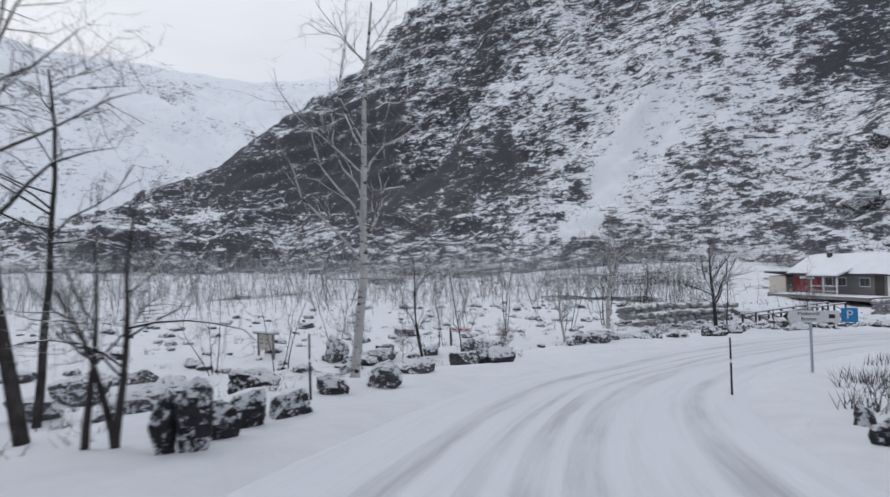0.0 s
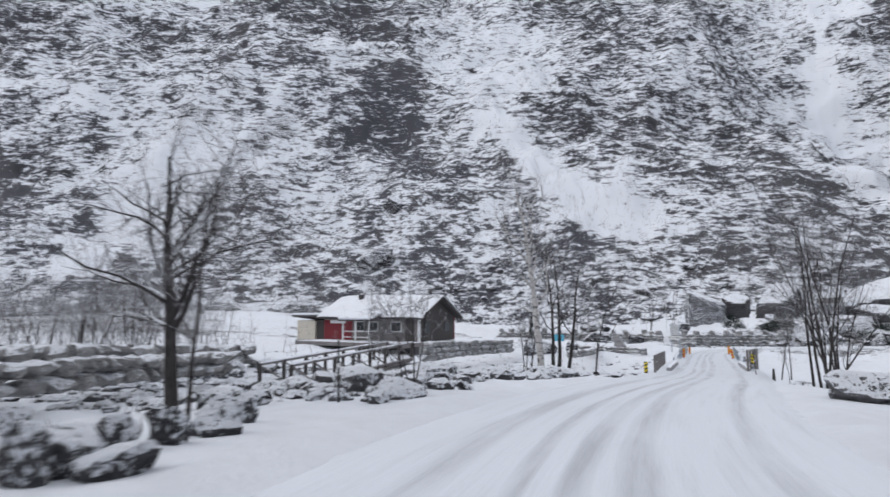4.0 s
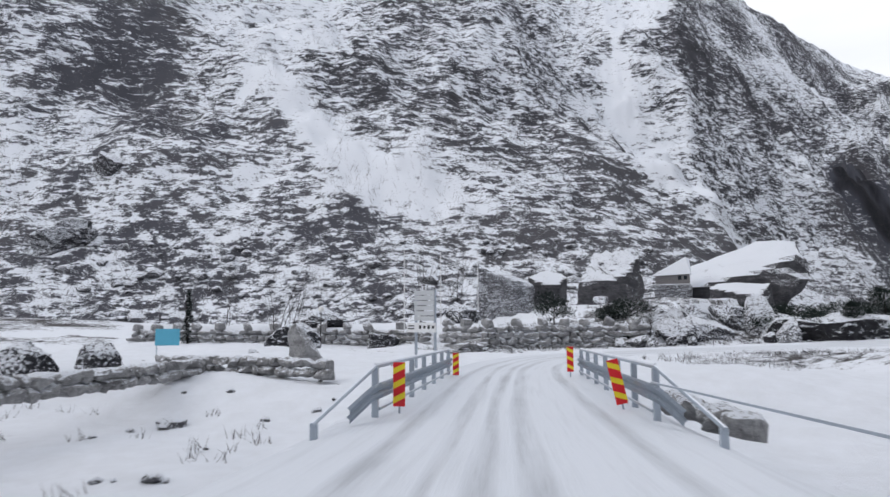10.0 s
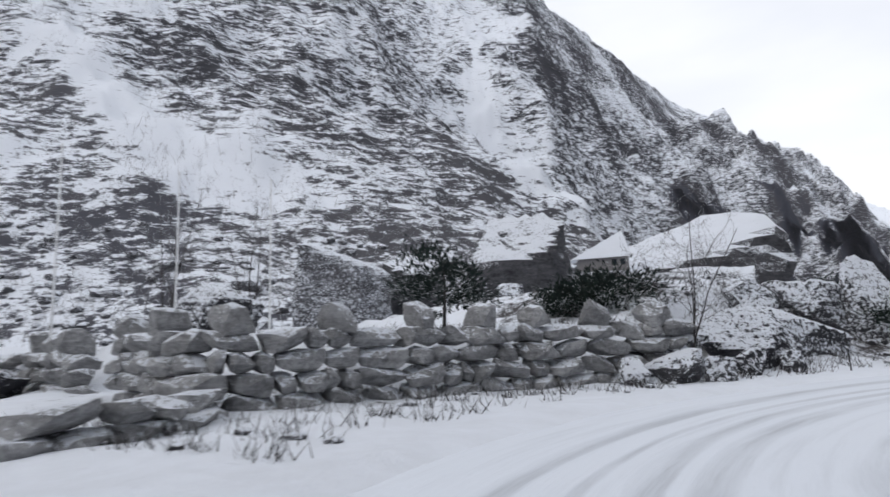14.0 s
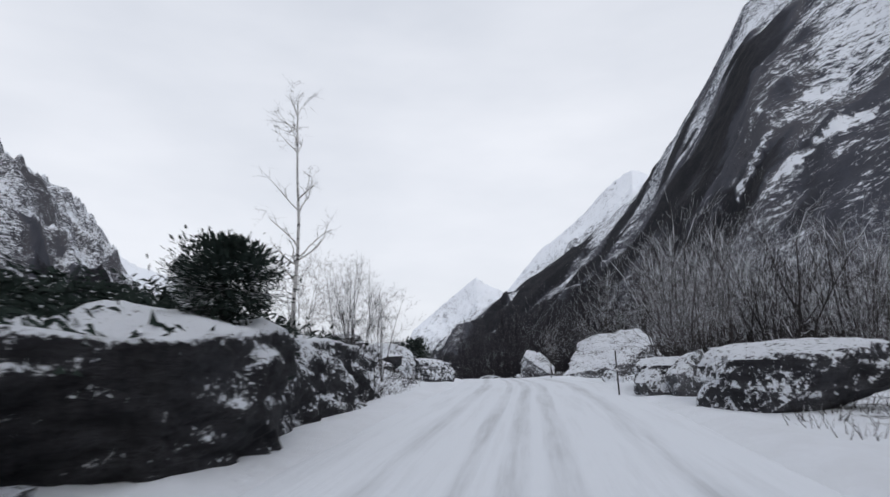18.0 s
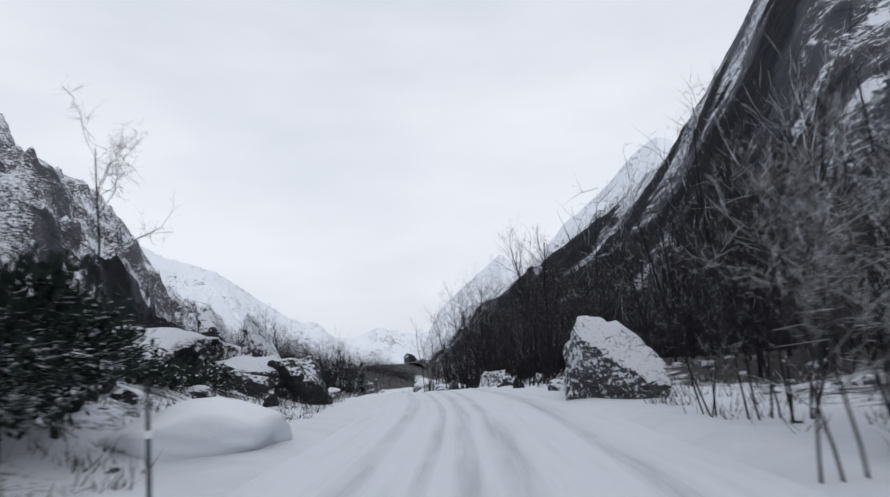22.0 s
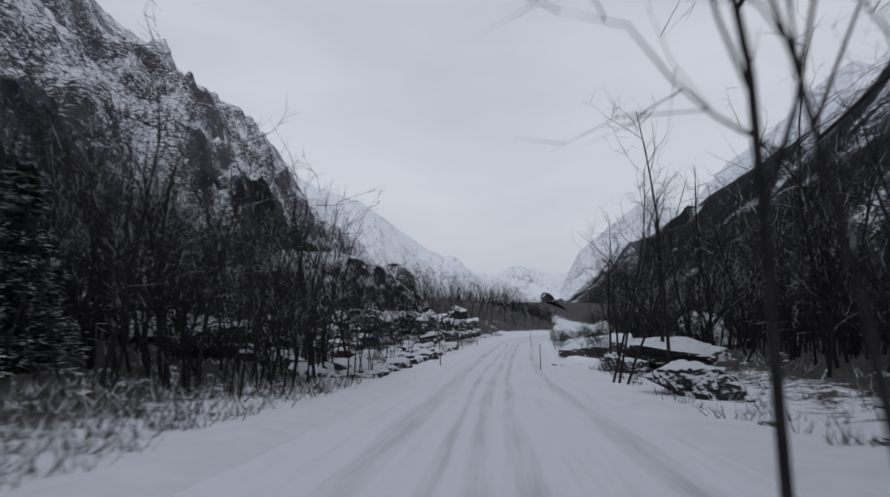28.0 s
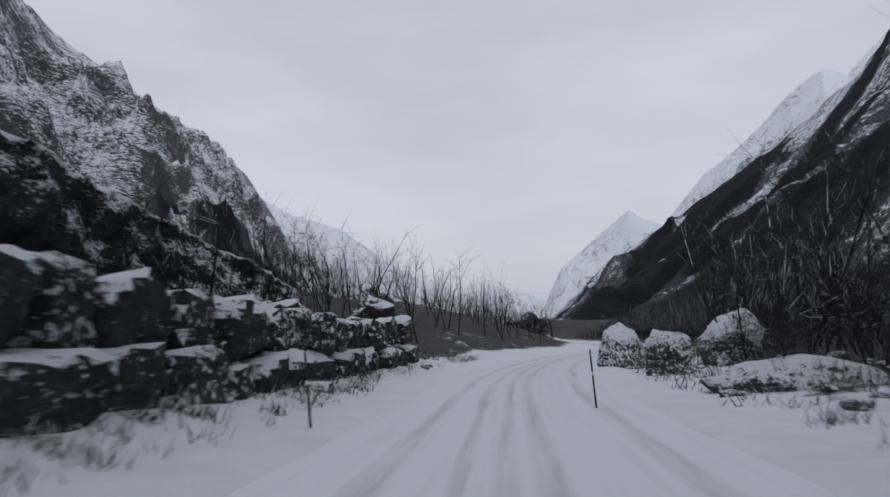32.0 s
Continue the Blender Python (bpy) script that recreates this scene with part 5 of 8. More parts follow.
def stone_wall(name, pts, tall, courses, size, label, seed, cap=False, drop=0.15):
    """Courses of rough stones along a line on the plan."""
    rng = random.Random(seed)
    wall = thing(name, pts[0][0], pts[0][1], 0, 0, label, "stone wall")
    wall["kind"] = "structure"
    base = np.array(pts, float)
    leg = np.hypot(*np.diff(base, axis=0).T)
    run = np.concatenate([[0], np.cumsum(leg)])
    for c in range(courses + (1 if cap else 0)):
        s = rng.uniform(0, size)
        while s < run[-1]:
            w = size * rng.uniform(0.5, 1.9)
            if c == courses:
                w = size * rng.uniform(0.85, 1.35)
            m = s + w / 2
            x, y = np.interp(m, run, base[:, 0]), np.interp(m, run, base[:, 1])
            x2, y2 = np.interp(m + 0.3, run, base[:, 0]), np.interp(m + 0.3, run, base[:, 1])
            h = tall / courses
            z = float(WALLZ(x, y)) - drop + h * (c + 0.5)
            ob = new("stone", STONES[rng.randrange(12)])
            ob.parent = wall
            hh = h * rng.uniform(1.0, 1.3) if c < courses else size * rng.uniform(0.95, 1.4)
            m4 = Matrix.Translation((x - pts[0][0], y - pts[0][1], z)) @ Euler((rng.uniform(-0.15, 0.15), rng.uniform(-0.12, 0.12), math.atan2(y2 - y, x2 - x) + rng.uniform(-0.15, 0.15))).to_matrix().to_4x4()
            ob.matrix_local = m4 @ Matrix.Diagonal((w * 1.04, size * rng.uniform(1.1, 1.6), hh, 1))
            s += w * (1.0 if c < courses else rng.uniform(2.2, 3.2))
    return wall


def WALLZ(x, y):
    return ROADZ(x, y)


stone_wall("stone_wall", [(-121.0, 41.0), (-112.7, 50.8), (-108.0, 58.0), (-104.5, 61.5), (-99.5, 61.0)], 1.5, 3, 0.8, "long dry stone wall of grey boulders with upright cap stones", 1, True)
stone_wall("stone_wall", [(-97.5, 61.3), (-91.6, 60.6), (-90.6, 64.5), (-89.4, 67.8), (-87.4, 71.6), (-86.3, 73.4)], 1.9, 4, 0.72, "high dry stone wall of rough grey boulders at the bend", 2, True)
stone_wall("stone_wall", [(-90.0, 56.2), (-89.9, 58.3), (-91.0, 60.4)], 0.7, 2, 0.75, "low tier of rough stones before the wall", 3)
stone_wall("stone_wall", [(-70.0, 27.0), (-76.0, 33.0), (-83.0, 38.5)], 0.7, 2, 0.5, "low stone bank beside the stream", 4)
stone_wall("stone_wall", [(-76.5, 41.5), (-80.7, 40.0), (-84.5, 37.0)], 0.75, 2, 0.55, "short row of dark snow-topped stones", 5)
stone_wall("stone_wall", [(-60.2, 40.4), (-61.8, 41.7), (-63.6, 43.1)], 0.42, 1, 0.55, "row of flat dark stone slabs along the road edge", 9)
stone_wall("stone_wall", [(-60.0, 9.0), (-72.0, 15.5), (-80.0, 22.0), (-84.0, 27.0)], 1.5, 3, 0.7, "stone retaining wall below the cabin", 6)
stone_wall("stone_wall", [(-33.0, -12.0), (-42.0, -9.5), (-50.0, -4.0)], 1.0, 2, 0.8, "rough stone bank along the stream", 7)
stone_wall("stone_wall", [(-27.5, -10.5), (-35.0, -8.0), (-40.0, -5.0)], 0.8, 2, 0.7, "rough stone bank along the stream", 8)


# loose stones on the stream bed and by the road, too many to count
def stones(name, places, size, seed, label, material=None):
    rng = np.random.RandomState(seed)
    V, F, base = [], [], 0
    shapes = [boulder_shape(950 + k, 2, 9, 0.05) for k in range(8)]
    for x, y, z in places:
        v, f = shapes[rng.randint(8)]
        k = size * rng.lognormal(0, 0.45)
        a = rng.uniform(0, 6.28)
        c, s = math.cos(a), math.sin(a)
        w = v * np.array([k * 1.3, k, k * 0.75])
        V.append(np.stack([w[:, 0] * c - w[:, 1] * s + x, w[:, 0] * s + w[:, 1] * c + y, w[:, 2] + z + k * 0.08], 1))
        F += [[i + base for i in t] for t in f]
        base += len(w)
    me = bpy.data.meshes.new(name)
    me.from_pydata(np.vstack(V).tolist(), [], F)
    me.materials.append(material or M_BOULDER)
    return tagged(new(name, me), label, "stones", kind="stuff")


# the small hut built under the huge block
hut = thing("rock_hut", -102.7, 102.0, -0.2, 31, "small hut under a huge rock, snow on its pointed roof", "hut")
part("wall", box(bmesh.new(), (4.2, 2.2, 1.2), (0, 1.1, 0.8), 0.02), M_GREYWOOD, hut)
part("base", box(bmesh.new(), (4.6, 2.5, 3.4), (0, 1.15, -1.5), 0.15), M_BOULDER, hut, "rough stone base")
bm = bmesh.new()
ring = [bm.verts.new(p) for p in ((-2.7, -0.3, 1.25), (2.3, -0.3, 1.4), (2.3, 2.6, 1.5), (-2.7, 2.6, 1.3))]
ridge = [bm.verts.new(p) for p in ((1.7, 0.5, 3.7), (2.1, 2.4, 3.6))]
for face in ((ring[0], ring[1], ridge[0]), (ring[1], ring[2], ridge[1], ridge[0]), (ring[2], ring[3], ridge[1]), (ring[3], ring[0], ridge[0], ridge[1]), (ring[3], ring[2], ring[1], ring[0])):
    bm.faces.new(face)
part("roof", bm, M_SNOW, hut, "steep roof under smooth snow")
for k in (0.9, 1.6):
    part("window", box(bmesh.new(), (0.42, 0.06, 0.5), (k, -0.01, 0.95), 0.01), M_GLASS, hut, "small dark window")

# the wall of huge blocks under the cliff, and the fallen blocks on it
def block_shape(seed):
    """A quarried block: six uneven sides, broken corners."""
    rng = np.random.RandomState(seed)
    v, f = ico(3)
    sides = np.vstack([np.eye(3), -np.eye(3), rng.normal(size=(5, 3))]) + rng.normal(0, 0.13, (11, 3))
    sides /= np.linalg.norm(sides, axis=1)[:, None]
    far = np.concatenate([rng.uniform(0.5, 0.62, 6), rng.uniform(0.66, 0.84, 5)])
    v = v * np.minimum((far[None] / np.maximum(v @ sides.T, 0.05)).min(1), 1.1)[:, None]
    v = v * (1 + 0.05 * fbm(v[:, 0] * 4 + v[:, 2] * 2 + seed, v[:, 1] * 4 - v[:, 2] * 3, 3, 0.6, seed % 40))[:, None]
    return (v - (v.min(0) + v.max(0)) / 2) / (v.max(0) - v.min(0)), f


BLOCKS = [mesh_of("block", b[0].tolist(), b[1], M_ROCK_CAPPED if k % 3 else M_BOULDER_DARK) for k, b in enumerate(block_shape(970 + k) for k in range(10))]


def block_wall(s_from, s_to, side, tall, seed, label):
    """Courses of huge blocks beside the road, leaning back."""
    rng = random.Random(seed)
    k = int(s_from)
    wall = thing("block_wall", LINE[k, 0], LINE[k, 1], 0, 0, label, "stone wall")
    wall["kind"] = "structure"
    up, course = -0.25, 0
    while up < tall:
        h = rng.uniform(0.85, 1.2)
        s = s_from + rng.uniform(-0.6, 0.3) + course * 0.3
        while s < s_to:
            w = rng.uniform(0.8, 2.1)
            k = min(int(s + w / 2), len(LINE) - 2)
            q = s + w / 2 - k
            out = side - 0.3 * course + rng.uniform(-0.18, 0.18)
            x = LINE[k, 0] + q * HEAD[k, 0] + out * HEAD[k, 1]
            y = LINE[k, 1] + q * HEAD[k, 1] - out * HEAD[k, 0]
            limit = tall * (1 - 0.45 * float(smooth(s_to - 9, s_to, s))) * (0.75 + 0.25 * float(smooth(s_from, s_from + 5, s)))
            if up < limit - 0.3:
                ob = new("block", BLOCKS[rng.randrange(10)])
                ob.parent = wall
                z = float(height(np.array([LINE[k, 0] + side * HEAD[k, 1]]), np.array([LINE[k, 1] - side * HEAD[k, 0]]))[0]) + up + h / 2
                turned = Euler((rng.uniform(-0.16, 0.16), rng.uniform(-0.16, 0.16), math.atan2(HEAD[k, 1], HEAD[k, 0]) + rng.uniform(-0.2, 0.2))).to_matrix().to_4x4()
                ob.matrix_local = Matrix.Translation((x - wall.location[0], y - wall.location[1], z - wall.location[2])) @ turned @ Matrix.Diagonal((w * 1.08, rng.uniform(1.1, 1.6), h * rng.uniform(1.05, 1.3), 1))
            s += w
        up += h * 0.95
        course += 1
    return wall


block_wall(ROCKFALL + 20, ROCKFALL + 53, -6.0, 2.1, 5, "wall of huge dark broken blocks dusted with snow beside the road")
rng = random.Random(12)
for k in range(26):
    i = int(ROCKFALL + rng.uniform(14, 52))
    out = -rng.uniform(8.0, 11.5)
    x, y = LINE[i, 0] + out * HEAD[i, 1], LINE[i, 1] - out * HEAD[i, 0]
    size = rng.uniform(0.8, 1.9)
    ob = new("fallen_block", BLOCKS[rng.randrange(10)])
    ob.matrix_world = Matrix.Translation((x, y, max(land(x, y), float(height(LINE[i:i + 1, 0], LINE[i:i + 1, 1])[0]) + 1.9) + size * 0.22)) @ Euler((rng.uniform(-0.5, 0.5), rng.uniform(-0.5, 0.5), rng.uniform(0, 6))).to_matrix().to_4x4() @ Matrix.Diagonal((size * 1.2, size, size * 0.85, 1))
    tagged(ob, "dark fallen block capped with snow behind the wall", "boulder", "fallen blocks under the cliff")


# ---- boulders and rocks along the road ----
boulder(7.9, -12.1, 0.05, 0.33, 0.28, 101, "dark angular rock dusted with snow", M_BOULDER_DARK, turn=138, level=3, seen=0.73)
boulder(7.7, -11.8, 0.19, 0.44, 0.37, 102, "dark angular rock dusted with snow", M_BOULDER_DARK, turn=136, level=3, seen=0.87)
boulder(6.9, -12.1, -0.26, 0.45, 0.38, 103, "dark angular rock dusted with snow", M_BOULDER_DARK, turn=134, level=3, seen=0.51)
boulder(6.1, -12.4, -0.33, 0.55, 0.47, 104, "dark angular rock dusted with snow", M_BOULDER_DARK, turn=131, level=3, seen=0.52)
boulder(5.2, -12.3, -0.48, 0.73, 0.62, 105, "dark angular rock dusted with snow", M_BOULDER_DARK, turn=128, level=3, seen=0.43)
boulder(2.8, -13.1, -0.71, 0.65, 0.56, 106, "dark angular rock dusted with snow", M_BOULDER_DARK, turn=124, level=3, seen=0.37)
boulder(1.4, -12.7, -0.65, 0.80, 0.68, 107, "grey boulder with snow on its top", M_BOULDER, turn=119, level=3, seen=0.58)
boulder(-2.3, -13.7, -1.20, 1.09, 0.92, 108, "grey boulder with snow on its top", M_BOULDER, turn=116, level=3, seen=0.38)
boulder(-7.7, -13.7, -1.73, 1.41, 1.20, 109, "grey boulder with snow on its top", M_BOULDER, turn=111, level=3, seen=0.46)
boulder(-12.6, -15.8, -1.76, 1.33, 1.13, 110, "grey boulder with snow on its top", M_BOULDER, turn=111, level=3, seen=0.86)
boulder(-0.2, -24.7, -1.54, 1.80, 1.53, 111, "grey boulder with snow on its top", M_BOULDER, turn=144, seen=0.71)
boulder(3.3, -21.6, -1.26, 1.28, 1.08, 112, "grey boulder with snow on its top", M_BOULDER, turn=147, level=3, seen=0.41)
boulder(-2.5, -24.6, -1.77, 1.14, 0.97, 113, "grey boulder with snow on its top", M_BOULDER, turn=140, level=3, seen=0.69)
boulder(-11.2, -22.2, -1.65, 1.12, 0.95, 114, "grey boulder with snow on its top", M_BOULDER, turn=123, level=3, seen=0.99)
boulder(-13.8, -21.1, -2.22, 0.96, 0.81, 115, "grey boulder with snow on its top", M_BOULDER, turn=119, level=3, seen=0.48)
boulder(-0.0, -17.5, -0.95, 1.40, 1.20, 116, "dark angular rock dusted with snow", M_BOULDER_DARK, turn=131, level=3, seen=0.47)
boulder(2.5, -4.0, -0.82, 0.32, 0.27, 117, "dark angular rock dusted with snow", M_BOULDER_DARK, turn=79, level=3, seen=0.32)
boulder(4.4, -4.2, -0.54, 0.26, 0.22, 118, "dark angular rock dusted with snow", M_BOULDER_DARK, turn=78, level=3, seen=0.35)
boulder(-2.6, -23.4, -1.93, 1.00, 0.84, 120, "grey boulder with snow on its top", M_BOULDER, turn=138, level=3, seen=0.47)
boulder(-6.8, -12.7, -1.46, 0.99, 0.85, 121, "boulder almost covered in wind-blown snow", M_BOULDER_WHITE, turn=126, seen=0.53)
boulder(-6.5, -13.2, -1.50, 0.48, 0.41, 122, "dark angular rock dusted with snow", M_BOULDER_DARK, turn=130, level=3, seen=0.51)
boulder(-14.0, -15.6, -1.95, 1.32, 1.12, 124, "grey boulder with snow on its top", M_BOULDER, turn=119, seen=0.78)
boulder(-14.2, -18.7, -2.17, 0.87, 0.74, 125, "boulder almost covered in wind-blown snow", M_BOULDER_WHITE, turn=128, level=3, seen=0.45)
boulder(-15.0, -11.7, -1.86, 0.98, 0.83, 126, "boulder almost covered in wind-blown snow", M_BOULDER_WHITE, turn=104, seen=0.51)
boulder(-15.2, -10.7, -1.89, 1.05, 0.89, 127, "grey boulder with snow on its top", M_BOULDER, turn=100, seen=0.50)
boulder(-16.6, -11.7, -2.11, 0.86, 0.73, 128, "boulder almost covered in wind-blown snow", M_BOULDER_WHITE, turn=118, level=3, seen=0.53)
boulder(-16.8, -10.8, -1.96, 1.44, 1.22, 129, "boulder almost covered in wind-blown snow", M_BOULDER_WHITE, turn=113, seen=0.68)
boulder(-17.8, -10.0, -2.23, 1.17, 0.99, 130, "boulder almost covered in wind-blown snow", M_BOULDER_WHITE, turn=106, seen=0.54)
boulder(-18.3, -9.2, -2.31, 1.18, 1.00, 131, "grey boulder with snow on its top", M_BOULDER, turn=101, seen=0.48)
boulder(-18.8, -8.5, -2.19, 0.54, 0.46, 132, "dark angular rock dusted with snow", M_BOULDER_DARK, turn=97, level=3, seen=0.52)
boulder(-19.9, -7.8, -2.33, 0.67, 0.58, 133, "boulder almost covered in wind-blown snow", M_BOULDER_WHITE, turn=93, level=3, seen=0.40)
boulder(-20.2, -7.3, -2.43, 0.49, 0.41, 134, "boulder almost covered in wind-blown snow", M_BOULDER_WHITE, turn=91, level=3, seen=0.35)
boulder(-21.5, -6.3, -2.23, 0.45, 0.38, 135, "boulder almost covered in wind-blown snow", M_BOULDER_WHITE, turn=105, level=3, seen=0.57)
boulder(-21.8, -6.0, -2.33, 0.54, 0.47, 136, "boulder almost covered in wind-blown snow", M_BOULDER_WHITE, turn=102, level=3, seen=0.49)
boulder(-21.6, -5.6, -2.47, 0.78, 0.66, 137, "boulder almost covered in wind-blown snow", M_BOULDER_WHITE, turn=99, level=3, seen=0.34)
boulder(-22.9, -5.9, -2.40, 0.67, 0.58, 138, "boulder almost covered in wind-blown snow", M_BOULDER_WHITE, turn=100, level=3, seen=0.41)
boulder(-23.2, -5.3, -2.41, 0.53, 0.45, 139, "boulder almost covered in wind-blown snow", M_BOULDER_WHITE, turn=95, level=3, seen=0.44)
boulder(-24.0, -4.8, -2.45, 0.72, 0.62, 140, "boulder almost covered in wind-blown snow", M_BOULDER_WHITE, turn=92, level=3, seen=0.48)
boulder(-25.0, -4.4, -2.52, 0.40, 0.34, 141, "boulder almost covered in wind-blown snow", M_BOULDER_WHITE, turn=89, level=3, seen=0.42)
boulder(-28.0, -4.9, -2.70, 0.79, 0.67, 142, "dark angular rock dusted with snow", M_BOULDER_DARK, turn=91, level=3, seen=0.29)
boulder(-28.4, -4.2, -2.75, 0.76, 0.64, 143, "dark angular rock dusted with snow", M_BOULDER_DARK, turn=88, level=3, seen=0.26)
boulder(-29.5, 0.9, -2.98, 0.52, 0.44, 145, "dark angular rock dusted with snow", M_BOULDER_DARK, turn=69, level=3, seen=0.26)
boulder(-26.2, 10.9, -2.78, 2.71, 2.30, 146, "grey boulder with snow on its top", M_BOULDER, turn=36, seen=0.73)
boulder(-99.7, 49.1, land(-99.7, 49.1) + 1.94, 4.42, 3.76, 147, "dark angular rock dusted with snow", M_BOULDER_DARK, turn=60, seen=1.94)
boulder(-81.7, 34.2, -4.98, 1.57, 1.33, 149, "dark angular rock dusted with snow", M_BOULDER_DARK, turn=74, level=3, seen=1.55)
boulder(-84.0, 31.9, -5.05, 2.53, 2.15, 150, "dark angular rock dusted with snow", M_BOULDER_DARK, turn=79, level=3, seen=1.38)
boulder(-84.6, 30.1, -5.20, 2.37, 2.01, 151, "boulder almost covered in wind-blown snow", M_BOULDER_WHITE, turn=82, level=3, seen=1.35)
boulder(-112.4, 56.9, land(-112.4, 56.9) + 1.94, 5.44, 4.63, 152, "dark angular rock dusted with snow", M_BOULDER_DARK, turn=62, seen=1.94)
boulder(-85.1, 32.0, -4.96, 2.09, 1.77, 158, "dark angular rock dusted with snow", M_BOULDER_DARK, turn=88, level=3, seen=1.37)
boulder(-115.7, 92.3, 4.89, 5.28, 4.48, 159, "flat-topped dark boulder under a cap of snow", M_ROOFED, turn=43, level=4, rough=0.05, roof=(0.05, -0.3, 1), seen=3.89)
boulder(-117.1, 85.7, 2.91, 7.86, 4.71, 160, "upright grey rock with steep bare faces", M_BOULDER, turn=49, level=4, rough=0.05, roof=(0.3, -0.1, 1), seen=99.00)
boulder(-104.2, 91.2, 4.14, 8.16, 4.89, 161, "tilted angular block with a smooth snow roof", M_ROOFED, turn=35, level=4, rough=0.05, roof=(-0.25, -0.55, 0.8), seen=99.00)
boulder(-100.9, 111.2, 6.18, 20.20, 12.13, 163, "huge angular block with a long snow-covered slope", M_ROOFED, turn=23, level=4, rough=0.05, roof=(-0.42, -0.42, 0.8), seen=99.00)
boulder(-94.0, 102.6, 0.45, 7.01, 5.95, 164, "flat-topped dark boulder under a cap of snow", M_ROOFED, turn=20, level=4, rough=0.05, roof=(0.05, -0.3, 1), seen=2.81)
boulder(-100.9, 66.1, -2.64, 3.37, 2.87, 165, "dark angular rock dusted with snow", M_BOULDER_DARK, turn=56, seen=1.82)
boulder(-103.8, 59.3, -3.70, 3.19, 2.72, 166, "dark angular rock dusted with snow", M_BOULDER_DARK, turn=70, seen=1.00)
boulder(-101.2, 85.9, -1.86, 1.73, 1.47, 168, "boulder almost covered in wind-blown snow", M_BOULDER_WHITE, turn=35, level=3, seen=1.24)
boulder(-85.2, 76.4, -4.31, 3.44, 2.92, 169, "large angular rock with a bare dark face, speckled with snow", M_BOULDER_DARK, turn=15, seen=99.00)
boulder(-84.9, 72.4, -5.86, 0.96, 0.82, 170, "boulder almost covered in wind-blown snow", M_BOULDER_WHITE, turn=21, level=3, seen=0.70)
boulder(-87.0, 72.0, -6.00, 0.48, 0.41, 171, "grey boulder with snow on its top", M_BOULDER, turn=35, level=3, seen=0.60)
boulder(-87.0, 72.4, -6.12, 0.50, 0.43, 172, "grey boulder with snow on its top", M_BOULDER, turn=34, level=3, seen=0.36)
boulder(-86.9, 75.9, -5.13, 0.57, 0.48, 173, "grey boulder with snow on its top", M_BOULDER, turn=24, level=3, seen=0.76)
boulder(-87.4, 74.0, -5.22, 0.88, 0.75, 174, "grey boulder with snow on its top", M_BOULDER, turn=31, level=3, seen=0.84)
boulder(-82.1, 83.9, -2.22, 2.48, 2.10, 177, "pointed leaning slab plastered with snow", M_BOULDER_WHITE, turn=0, level=4, rough=0.05, roof=(0.6, -0.35, 0.7), seen=99.00)
boulder(-86.5, 80.0, -3.26, 3.17, 2.70, 178, "broad speckled rock rising behind the roadside boulders", M_BOULDER_WHITE, turn=17, seen=99.00)
boulder(-84.7, 83.2, -3.21, 3.57, 3.04, 179, "broad speckled rock rising behind the roadside boulders", M_BOULDER_WHITE, turn=8, seen=99.00)
boulder(-81.1, 87.4, -3.53, 1.49, 1.28, 181, "dark angular rock dusted with snow", M_BOULDER_DARK, turn=-2, level=3, seen=1.43)
boulder(-87.3, 73.5, -5.16, 3.03, 2.58, 182, "boulder almost covered in wind-blown snow", M_BOULDER_WHITE, turn=32, seen=1.05)
boulder(-86.0, 71.8, -5.64, 1.64, 1.39, 183, "boulder almost covered in wind-blown snow", M_BOULDER_WHITE, turn=30, seen=0.92)
boulder(-86.6, 70.6, -5.84, 0.83, 0.71, 184, "boulder almost covered in wind-blown snow", M_BOULDER_WHITE, turn=39, level=3, seen=0.75)
boulder(-88.6, 72.7, -5.04, 0.58, 0.49, 185, "grey boulder with snow on its top", M_BOULDER, turn=41, level=3, seen=1.29)
boulder(-91.0, 76.0, -3.72, 1.48, 1.25, 186, "grey boulder with snow on its top", M_BOULDER, turn=39, level=3, seen=1.64)
boulder(-84.6, 74.4, -5.73, 0.91, 0.78, 187, "dark angular rock dusted with snow", M_BOULDER_DARK, turn=16, level=3, seen=0.79)
boulder(-83.8, 76.0, -5.79, 0.86, 0.73, 188, "dark angular rock dusted with snow", M_BOULDER_DARK, turn=9, level=3, seen=0.71)
boulder(-64.8, 90.1, -4.86, 1.18, 1.00, 191, "grey boulder with snow on its top", M_BOULDER, turn=-44, level=3, seen=1.22)
boulder(-65.5, 90.7, -5.36, 0.91, 0.78, 192, "boulder almost covered in wind-blown snow", M_BOULDER_WHITE, turn=-41, level=3, seen=0.68)
boulder(-65.5, 106.7, -4.76, 2.12, 1.79, 193, "dark angular rock dusted with snow", M_BOULDER_DARK, turn=-21, level=3, seen=1.01)
boulder(-65.1, 91.1, -5.45, 1.10, 0.93, 194, "boulder almost covered in wind-blown snow", M_BOULDER_WHITE, turn=-50, level=3, seen=0.58)
boulder(-69.5, 105.4, -4.45, 1.20, 1.02, 195, "dark angular rock dusted with snow", M_BOULDER_DARK, turn=-9, level=3, seen=0.76)
boulder(-66.1, 107.6, -4.88, 1.49, 1.27, 196, "boulder almost covered in wind-blown snow", M_BOULDER_WHITE, turn=-17, seen=0.98)
boulder(-61.1, 98.1, -5.44, 0.94, 0.81, 197, "boulder almost covered in wind-blown snow", M_BOULDER_WHITE, turn=-51, level=3, seen=0.44)
